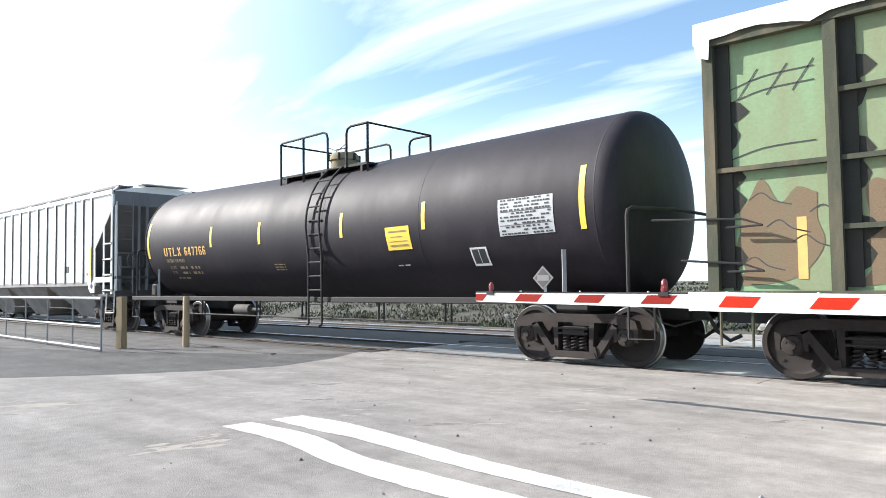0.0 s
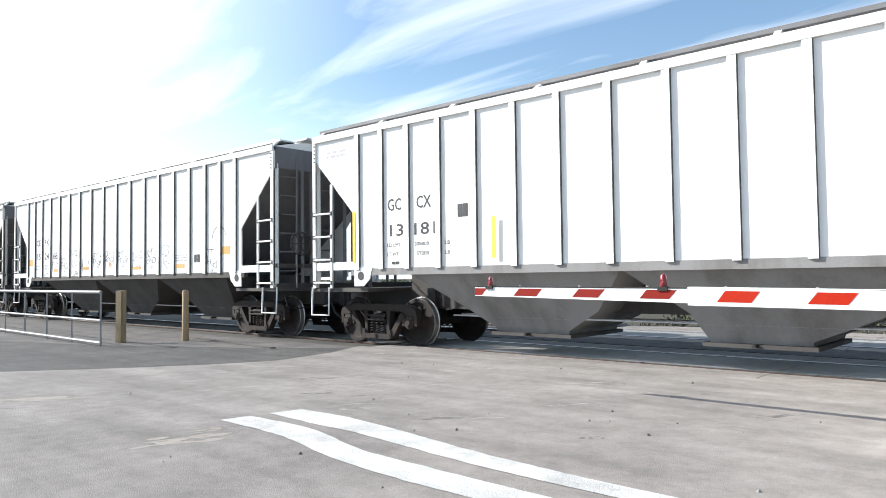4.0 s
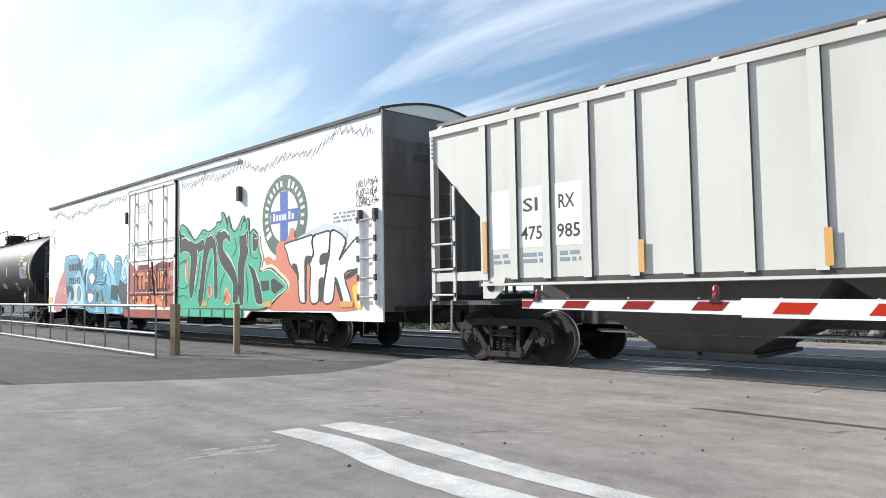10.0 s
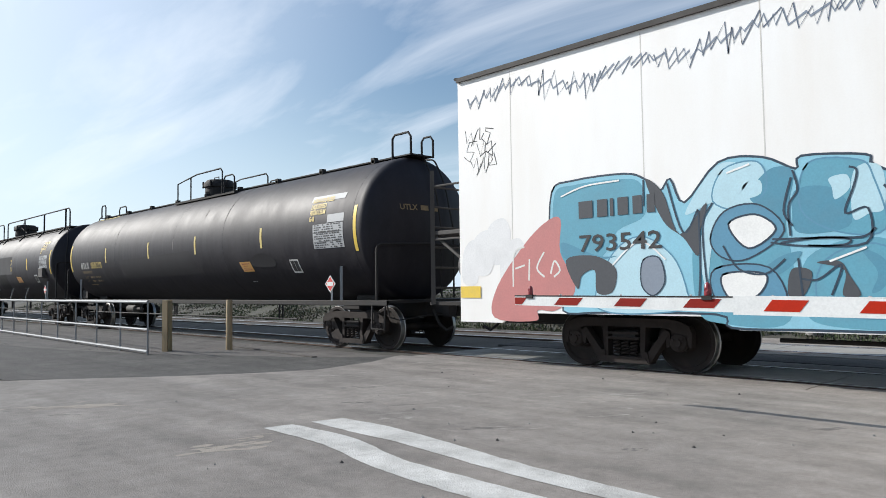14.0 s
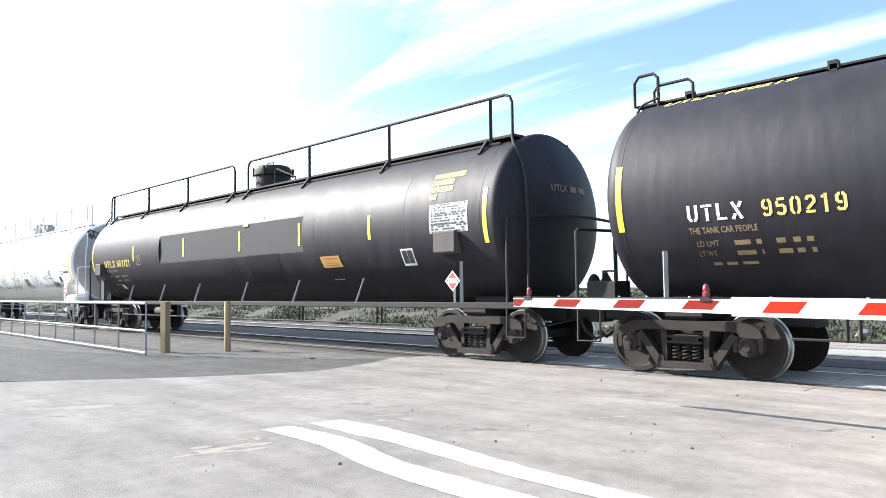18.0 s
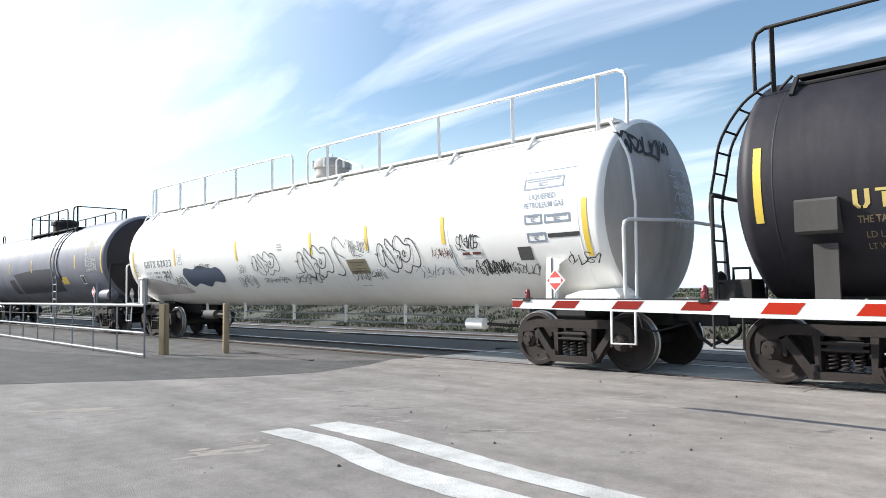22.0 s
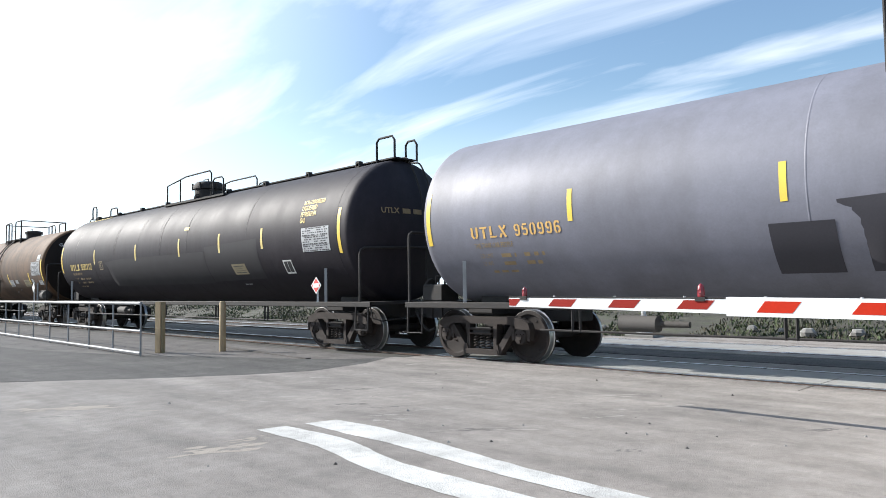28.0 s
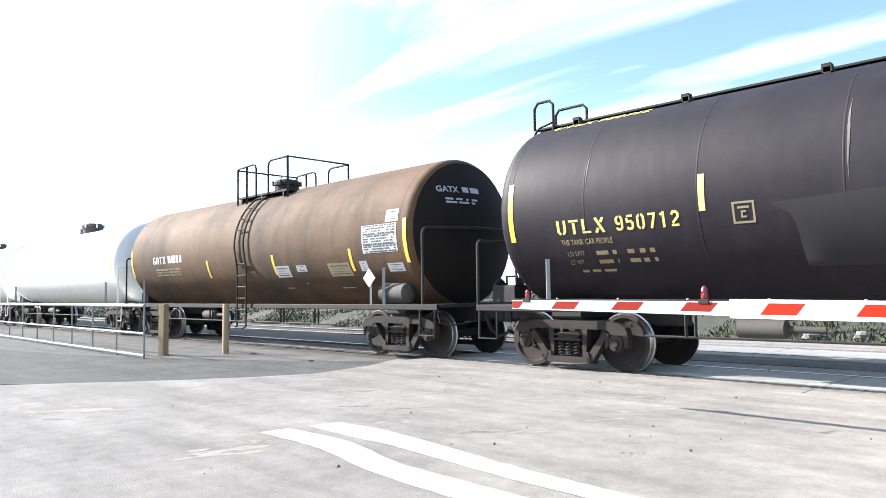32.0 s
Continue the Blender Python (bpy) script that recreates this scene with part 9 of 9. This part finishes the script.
notice(car, f13, tank_map(1.58, 2.60, 0.017), 4.36, 5.05, 1.78, 2.05, M["amber"], -0.15)
square_mark(car, f6, f10, 7.02, 1.73)
data_panel(car, f6, f10, 7.94, 8.92, 2.33, 2.87, 4)
gas_words(car, f10, 7.91, 3.45, YM, "NON ODORIZED")
part("valve_box", Geo().box(8.12, 8.65, -1.66, -1.3, 1.95, 2.36, 0, 0.03), M["under"], car, "dark grey side box")
placard(car, 8.42, 1.45, M["placard_red"])
part("valve_box", Geo().box(-8.93, -8.45, -1.66, -1.3, 1.92, 2.34, 0, 0.03), M["under"], car, "dark grey side box")
part("box_leg", Geo().box(-8.78, -8.5, -1.5, -1.46, 1.1, 1.8), M["under"], car)
mark(car, "white_tag", f6, -7.6, -7.38, 1.34, 1.52, M["white_mark"], skew=-0.2)
framed_stencil(car, f6, -5.62, 2.2, 0.3, 0.3, M["drygrass"])
glint_streaks(car, 1.58, 2.60, ((-3.2, 3.02, 3.33, 0.03), (-2.98, 3.02, 3.25, 0.02), (-2.26, 3.05, 3.6, 0.016), (1.0, 3.04, 3.7, 0.016), (-4.55, 3.02, 3.38, 0.04), (-4.38, 3.02, 3.3, 0.03), (2.0, 3.02, 3.25, 0.03)), M["pale_glint"])
word(car, head_map(9.46, 1.58, 2.60, 0.58, 0.15), "UTLX", -0.49, 3.03, 0.17, M["faded_mark"], 0.004, "faded lettering on the tank end", 0.42)
bars(car, head_map(9.46, 1.58, 2.60, 0.58, 0.15), 0.01, 0.56, 3.03, 1, 0.11, M["faded_mark"], 5, "faded number on the tank end")
mark(car, "yellow_tab", f10, 1.05, 1.3, 2.95, 3.06, M["yellow"])

# white pressure car with graffiti
RG = ((-8.75, -0.5, (-8.5, -6.75, -5.12, -3.32, -1.45)), (0.16, 8.93, (0.97, 2.87, 4.71, 6.6, 8.39)))
car, f3, f6, f10, f13 = tank_car(dict(u=-50.05, a=7.94, half=8.44, r=1.57, zc=2.55, ends=(8.72, 8.80), depth=0.50, knuckle=0.16, hand=(9.15, 9.43, 2.33), end_strips=(-8.55, 8.56), strip_h=0.46, mat=WHITE, head_mat=M["dirty_shaded_head"], head_label="dirty white tank end, greyed as in shade", top="full", trim=WHITE, label="white pressure tank car with full-length white rails and graffiti", dome_mat=M["grime"], dome_x=0.0, dome_r=0.44, dome_h=0.56, hangers=False, side_rails=False, strips=(-5.59, -2.04, 1.28, 3.26, 5.48), strip_z=2.24, mid_z=2.40, rails=RG, bracket_x=(-8.3, -6.2, -4.3, -2.3, -0.4, 1.5, 3.3, 5.2, 7.1), rail_h=0.74, bands=(-8.44, -5.0, -1.4, 2.2, 5.6, 8.44)))
stencil(car, f6, "GATX", -7.72, 2.13, 0.31, M["grey_mark"], 0.068, "black stencilled reporting mark", 0.78)
stencil(car, f6, "62423", -6.78, 2.13, 0.31, M["grey_mark"], 0.068, "black stencilled car number", 0.92)
word(car, f6, "LD LMT", -7.7, 1.93, 0.11, M["graff_grey"], 0.0, "small grey weight lettering", 0.4)
word(car, f6, "LT WT", -7.62, 1.78, 0.11, M["graff_grey"], 0.0, "small grey weight lettering", 0.32)
for z in (1.94, 1.79):
    bars(car, f6, -7.15, -6.75, z, 1, 0.06, M["graff_grey"], 31)
    bars(car, f6, -6.6, -6.2, z, 1, 0.06, M["graff_grey"], 32)
framed_stencil(car, f6, -5.42, 2.16, 0.26, 0.3, M["graff_grey"], 0.014)
framed_stencil(car, f6, -8.5, 2.02, 0.2, 0.26, M["graff_grey"], 0.014)
blot = patch(car, f6, smooth_ring([(-5.3, 1.85), (-5.1, 2.05), (-4.6, 2.0), (-4.2, 2.1), (-3.6, 2.0), (-3.2, 2.02), (-2.95, 1.8), (-3.1, 1.55), (-3.6, 1.6), (-4.0, 1.42), (-4.5, 1.55), (-5.0, 1.45)], 5), M["graff_bluegrey"], "dark blue-grey sprayed blot")
blot.name = "graffiti_blot"
for k, (x0, x1, z0, z1, w) in enumerate(((-1.38, -0.13, 1.70, 2.31, 0.02), (0.58, 2.0, 1.56, 2.36, 0.022), (3.46, 4.76, 1.6, 2.39, 0.022))):
    bubble_letters(car, f10, x0, x1, z0, z1, 60 + k, KM, w)
g = Geo()
ribbon(g, f10, smooth_ring([(2.45, 2.03), (2.2, 2.15), (2.1, 2.3), (2.13, 2.44), (2.22, 2.49)], 4, False), 0.018)
ribbon(g, f10, smooth_ring([(2.1, 2.28), (2.22, 2.0), (2.32, 1.74), (2.2, 1.62), (2.02, 1.66)], 4, False), 0.022)
ribbon(g, f10, [(2.24, 2.5), (2.5, 2.25), (2.6, 2.42)], 0.014)
part("graffiti_hook", g, KM, car, "long hooked spray stroke")
g = Geo()
ribbon(g, f10, smooth_ring([(5.62, 2.15), (5.68, 1.95), (5.7, 1.7), (5.8, 1.62)], 4, False), 0.022)
ribbon(g, f10, smooth_ring([(5.6, 2.05), (5.66, 1.7), (5.72, 1.5)], 4, False), 0.016)
part("graffiti_hook", g, M["graff_grey"], car, "grey hooked spray stroke")
BR = M["graff_dark_red"]
for k, (x0, x1, z0, z1, w, loops, mat) in enumerate(((2.63, 3.28, 2.1, 2.36, 0.012, 6, KM), (0.34, 1.42, 1.46, 1.72, 0.016, 6, KM), (-1.06, 0.05, 1.5, 1.63, 0.014, 8, KM), (2.5, 3.55, 1.5, 1.7, 0.014, 8, KM), (-2.3, -1.5, 1.42, 1.72, 0.016, 5, KM), (-2.1, -1.7, 1.85, 2.02, 0.014, 3, KM), (5.1, 5.64, 1.9, 2.08, 0.014, 6, BR), (4.56, 5.5, 1.5, 1.72, 0.014, 5, M["graff_grey"]), (5.78, 6.3, 2.05, 2.26, 0.022, 5, KM), (6.12, 6.8, 1.52, 1.82, 0.022, 6, KM), (6.3, 6.9, 1.5, 1.75, 0.018, 5, KM), (5.8, 6.0, 1.55, 1.7, 0.014, 2, KM), (-6.55, -6.0, 1.72, 1.98, 0.014, 4, KM), (-5.95, -5.35, 1.5, 1.78, 0.016, 5, KM), (-4.5, -3.6, 1.98, 2.12, 0.016, 5, KM), (6.9, 7.5, 1.5, 1.7, 0.014, 4, KM))):
    scrawl(car, f10, x0, x1, z0, z1, 80 + k, mat, w, loops, "quick spray tag")
mark(car, "notice_panel", f6, 5.85, 6.38, 1.87, 2.02, M["white_mark"], "white label with dull red print")
bars(car, f13, 5.9, 6.34, 1.92, 1, 0.05, BR, 12)
for x in (-1.6, 2.04, 5.56):
    g = Geo()
    ribbon(g, f6, [(x, 3.2), (x + 0.004, 2.3)], 0.008)
    part("seam_stain", g, M["graff_grey"], car)
notice(car, f6, f13, 2.5, 3.15, 1.64, 1.98, M["drygrass"], -0.1)
for z in (2.44, 2.38, 2.32):
    bars(car, f6, -0.1, 0.1, z, 1, 0.025, M["panel_grey"], 2)
framed_stencil(car, f6, 7.36, 2.93, 0.8, 0.2, M["graff_grey"])
mark(car, "grey_scratch", f6, 7.35, 8.4, 3.24, 3.255, M["graff_grey"])
word(car, f6, "LIQUEFIED", 7.5, 2.76, 0.13, M["graff_grey"], 0.002, "faded grey contents lettering", 0.52)
word(car, f6, "PETROLEUM GAS", 7.4, 2.62, 0.13, M["graff_grey"], 0.002, "faded grey contents lettering", 0.78)
patch(car, tank_map(1.57, 2.55, 0.003), smooth_ring([(-8.3, 1.66), (-7.6, 1.78), (-6.9, 1.7), (-6.3, 1.56), (-5.5, 1.42), (-5.3, 1.2), (-6.6, 1.15), (-8.2, 1.15)], 4), M["brown_patch"], "brown patch low on the white shell")
for x0, x1, z0, z1 in ((7.4, 7.75, 2.36, 2.52), (7.8, 8.3, 2.36, 2.5), (7.42, 7.8, 2.06, 2.22)):
    framed_stencil(car, f6, x0, z0, x1 - x0, z1 - z0, M["graff_grey"])
mark(car, "dark_panel", f6, 7.84, 8.44, 2.12, 2.19, M["black_mark"])
mark(car, "dark_panel", f6, 7.17, 7.45, 1.76, 2.0, M["under"])
scrawl(car, f10, 8.12, 8.75, 1.66, 1.84, 97, KM, 0.018, 4, "quick spray tag")
placard(car, 7.92, 1.44, M["placard_red"])
part("placard_bracket", Geo().prism([(7.7, 1.06), (7.86, 1.06), (7.98, 1.7), (8.12, 1.78), (7.74, 1.82)], -1.44, -1.40), WHITE, car, "white placard bracket")
for k in range(5):
    scrawl(car, head_map(8.72, 1.57, 2.55, 0.52, 0.17), 0.0, 0.9, 2.3 + 0.2 * k, 2.44 + 0.2 * k, 120 + k, M["graff_haze"], 0.03, 4, "faint spray tag on the tank end")
for x in (-5.9, -3.65, -1.2, 1.0, 3.1, 5.2):
    part("hanger_post", Geo().beam((x, -0.35, 1.1), (x, -0.35, 0.6), 0.07, 0.05), WHITE, car)
for z in (0.62, 0.80):
    part("brake_pipe", Geo().tube([(-6.3, -0.35, z), (5.4, -0.35, z)], 0.018, 6), M["fence_pipe"], car)
part("brake_cylinder", Geo().lathe([(5.1, 0.02), (5.12, 0.11), (5.55, 0.11), (5.6, 0.06), (5.62, 0.02)], "x", 16, (0, -0.5, 0.66)), WHITE, car, "white brake cylinder under the tank")
part("brake_rod", Geo().tube([(5.6, -0.5, 0.66), (6.9, -0.5, 0.62)], 0.03, 8), M["cast"], car)
part("jack_post", Geo().box(-8.13, -7.98, -1.5, -1.35, 1.0, 1.8), WHITE, car)
part("post_cap", Geo().box(-8.23, -7.86, -1.53, -1.3, 1.8, 1.86, 0, 0.01), WHITE, car)
placard(car, -8.86, 1.36, M["under"], border=M["hopper_grey"])
part("end_step_box", Geo().prism([(8.05, 1.06), (8.15, 1.2), (8.4, 1.27), (9.0, 1.3), (9.1, 1.2), (9.1, 1.06)], -1.5, -1.0), WHITE, car)
scrawl(car, head_map(8.72, 1.57, 2.55, 0.52, 0.17), -1.05, 0.1, 3.42, 3.72, 95, KM, 0.05, 5, "black spray tag on the tank head")

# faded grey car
car, f3, f6, f10, f13 = tank_car(dict(u=-70.14, a=7.97, half=8.64, r=1.58, zc=2.60, ends=(8.81, 8.80), depth=0.65, knuckle=0.25, hand=(9.24, 9.5, 2.41), end_strips=(-8.79, 8.76), mat=GREY, head_mat=M["sooty_shaded_head"], head_label="sooty brownish tank end, darkened as in shade", top="center", label="faded grey tank car with dark lower repaint patch", strips=(-5.65, -2.47, 0.85, 3.44, 6.14), plat=(-1.42, 3.38, 4.05, 4.5), dome_x=0.0, dome_r=0.5, dome_h=0.55, ladder_mat=M["fence_pipe"], ladder_dx=0.2, bands=(-2.2, 1.0, 4.2, 7.0)))
tank_letters(car, (f6, f10), "UTLX 950996", -7.75, 2.16, OM, 1.9, 0.29)
patch(car, f3, [(-1.88, 2.30), (-0.5, 2.36), (1.42, 2.42), (3.3, 2.41), (4.35, 2.02), (4.3, 1.4), (-1.86, 1.3)], M["grey_repaint"], "dark repainted patch low on the shell")
mark(car, "repaint_square", f6, -2.7, -1.92, 1.3, 2.06, M["grey_repaint"])
notice(car, f10, f13, 4.4, 5.08, 1.73, 2.03, M["yellow"], -0.12)
square_mark(car, f6, f10, 6.52, 1.70)
data_panel(car, f6, f10, 7.28, 8.30, 2.18, 2.69, 6)
for i, (x1, h) in enumerate(((8.06, 0.12), (7.9, 0.12), (7.95, 0.12), (7.46, 0.1))):
    mark(car, "pale_patch", f3, 7.22, x1 + 0.02, 3.20 - 0.145 * i, 3.20 - 0.145 * i + h + 0.02, M["panel_lilac"], "pale rectangle behind the lettering")
gas_words(car, f6, 7.26, 3.28, M["dim_cream"], "NON ODORIZED")
rail_run(car, smooth_ring([(4.08, -0.86, 3.97), (4.14, -1.27, 3.57), (4.17, -1.47, 3.23), (4.2, -1.59, 2.83), (4.27, -1.60, 2.39), (4.43, -1.46, 1.94)], 4, False), M["dark_iron"], 0.016, "vent_hose")
word(car, head_map(8.81, 1.58, 2.60, 0.65, 0.25), "UTLX", -0.75, 3.0, 0.17, M["faded_mark"], 0.004, "faded lettering on the tank end", 0.42)
bars(car, head_map(8.81, 1.58, 2.60, 0.65, 0.25), -0.25, 0.30, 3.0, 1, 0.11, M["faded_mark"], 5, "faded number on the tank end")
placard(car, 7.83, 1.45, M["placard_red"])
part("air_reservoir", Geo().lathe([(8.1, 0.02), (8.12, 0.14), (8.17, 0.2), (8.97, 0.2), (9.02, 0.14), (9.05, 0.02)], "x", 20, (0, -1.22, 1.33)), GREY, car, "grey air reservoir drum")
for x, z in ((6.9, 1.62), (7.05, 1.85)):
    mark(car, "small_tab", f10, x, x + 0.11, z, z + 0.11, M["drygrass"])

# black pressure car with yellow marks
car, f3, f6, f10, f13 = tank_car(dict(LPG, u=-90.35, a=7.89, half=8.6, ends=(8.88, 8.70), hand=(9.19, 9.53, 2.19), end_strips=(-8.61, 8.70), label="black pressure tank car with yellow markings and end hoops", strips=(-5.3, -1.82, 1.2, 3.53, 5.63), bands=(-8.6, -7.17, -5.36, -3.55, -1.67, -0.06, 1.68, 4.9, 8.6)))
tank_letters(car, (f6, f10), "UTLX 950712", -7.7, 2.15, YM, 2.06)
framed_stencil(car, f6, -4.9, 2.12, 0.29, 0.29, M["drygrass"])
notice(car, f6, f10, 4.02, 4.68, 1.70, 2.0, M["drygrass"], -0.15)
square_mark(car, f6, f10, 6.38, 1.66)
data_panel(car, f6, f10, 7.32, 8.35, 2.17, 2.71, 7)
gas_words(car, f6, 7.25, 3.32, YM)
placard(car, 7.70, 1.42, M["placard_red"])
patch(car, f3, [(2.7, 2.52), (5.38, 2.60), (5.38, 1.55), (2.7, 1.5)], M["repaint"], "matt repainted area low on the shell")
patch(car, f3, [(-4.4, 2.36), (-3.2, 2.42), (2.66, 2.4), (2.66, 1.45), (-4.3, 1.45)], M["repaint"], "matt repainted area low on the shell")
glint_streaks(car, 1.60, 2.62, ((-7.14, 2.87, 3.49, 0.022), (-3.50, 2.55, 3.62, 0.03), (-1.63, 3.2, 3.78, 0.018), (-0.02, 2.55, 3.78, 0.045), (-0.2, 3.0, 3.6, 0.012), (1.64, 2.7, 3.6, 0.03), (-0.7, 3.6, 3.75, 0.03), (4.9, 3.0, 3.8, 0.025)), M["pale_glint"])
word(car, head_map(8.88, 1.60, 2.62, 0.61, 0.23), "UTLX", -0.93, 2.95, 0.17, M["faded_mark"], 0.004, "faded lettering on the tank end", 0.42)
bars(car, head_map(8.88, 1.60, 2.62, 0.61, 0.23), -0.43, 0.12, 2.95, 1, 0.11, M["faded_mark"], 5, "faded number on the tank end")
mark(car, "yellow_tab", f6, 1.43, 1.73, 3.06, 3.15, YM)
crest_letters(car, f6, "UTLX 950712", -8.36, 4.40, YM, 1.85)

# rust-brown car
car, f3, f6, f10, f13 = tank_car(dict(u=-108.25, a=5.8, half=6.41, r=1.55, zc=2.50, ends=(6.57, 6.50), depth=0.60, knuckle=0.20, hand=(6.95, 7.25, 2.54), end_strips=(-6.5, 6.58), strip_h=0.44, mat=RUST, head_mat=M["rust_head"], head_label="sooty black-painted tank end, deepened as in shade", top="center", label="rust-brown tank car with pale stencilled panels", strip_z=2.30, mid_z=1.98, strips=(-1.5, 1.79, 4.81), plat=(-0.85, 0.1, 0.7, 1.6), dome_x=0.1, dome_r=0.34, dome_h=0.36, bands=(-6.42, 0.35, 6.42)))
stencil(car, f6, "GATX", -4.9, 2.24, 0.31, WM, 0.08, "white stencilled reporting mark", 0.85)
bars(car, f6, -3.88, -3.0, 2.25, 1, 0.21, WM, 61, "pale stencilled number")
bars(car, f6, -4.8, -3.2, 2.04, 3, 0.05, M["drygrass"], 62)
hm = head_map(6.57, 1.55, 2.50, 0.60, 0.20)
word(car, hm, "GATX", -0.95, 3.28, 0.17, M["panel_grey"], 0.004, "white lettering on the tank end", 0.5)
bars(car, hm, -0.36, 0.1, 3.29, 1, 0.11, M["panel_grey"], 63)
bars(car, hm, -0.8, 0.0, 3.12, 2, 0.04, M["panel_grey"], 64)
data_panel(car, f6, f10, 5.26, 6.35, 2.1, 2.67, 8)
for x0, x1, z0, z1 in ((6.0, 6.38, 2.7, 2.95), (5.05, 5.3, 1.72, 1.95), (5.93, 6.4, 1.68, 1.87), (1.8, 2.4, 1.65, 1.95), (2.7, 3.1, 1.78, 1.94)):
    notice(car, f6, f10, x0, x1, z0, z1, M["panel_grey"])
notice(car, f6, f10, 3.95, 4.72, 1.62, 1.94, M["drygrass"], -0.1)
placard(car, 5.4, 1.6, WM)
part("air_reservoir", Geo().lathe([(5.5, 0.02), (5.53, 0.14), (5.6, 0.2), (6.3, 0.2), (6.37, 0.14), (6.4, 0.02)], "x", 20, (0, -1.2, 1.28)), M["under"], car, "grey air reservoir drum")

for u, lab in ((-122.7, "white tank car with a dirty lower shell"), (-137.2, "white tank car near the tail of the train")):
    tank_car(dict(u=u, a=5.5, half=6.0, r=1.47, zc=2.46, ends=(6.1, 6.1), depth=0.55, knuckle=0.2, hand=(6.45, 6.75, 2.3), end_strips=(-6.0, 6.0), mat=WHITE, top="plain", trim=WHITE, label=lab, dome_mat=M["under"], dome_x=0.0, dome_r=0.4, dome_h=0.4, toprail=M["under"]))


def motions():
    """The train rolls past: every car along the track, every wheelset turning on its axle."""
    for car, u in MOVING:
        walk(car, [(t, pose(u + train_at(t), TRACK_Y, 0)) for t in range(33)])
    for w, k in WHEELS:
        walk(w, [(i / 10, pose(k, 0, WHEEL_R, 0, math.degrees(train_at(i / 10) / WHEEL_R), 0)) for i in range(321)])


motions()
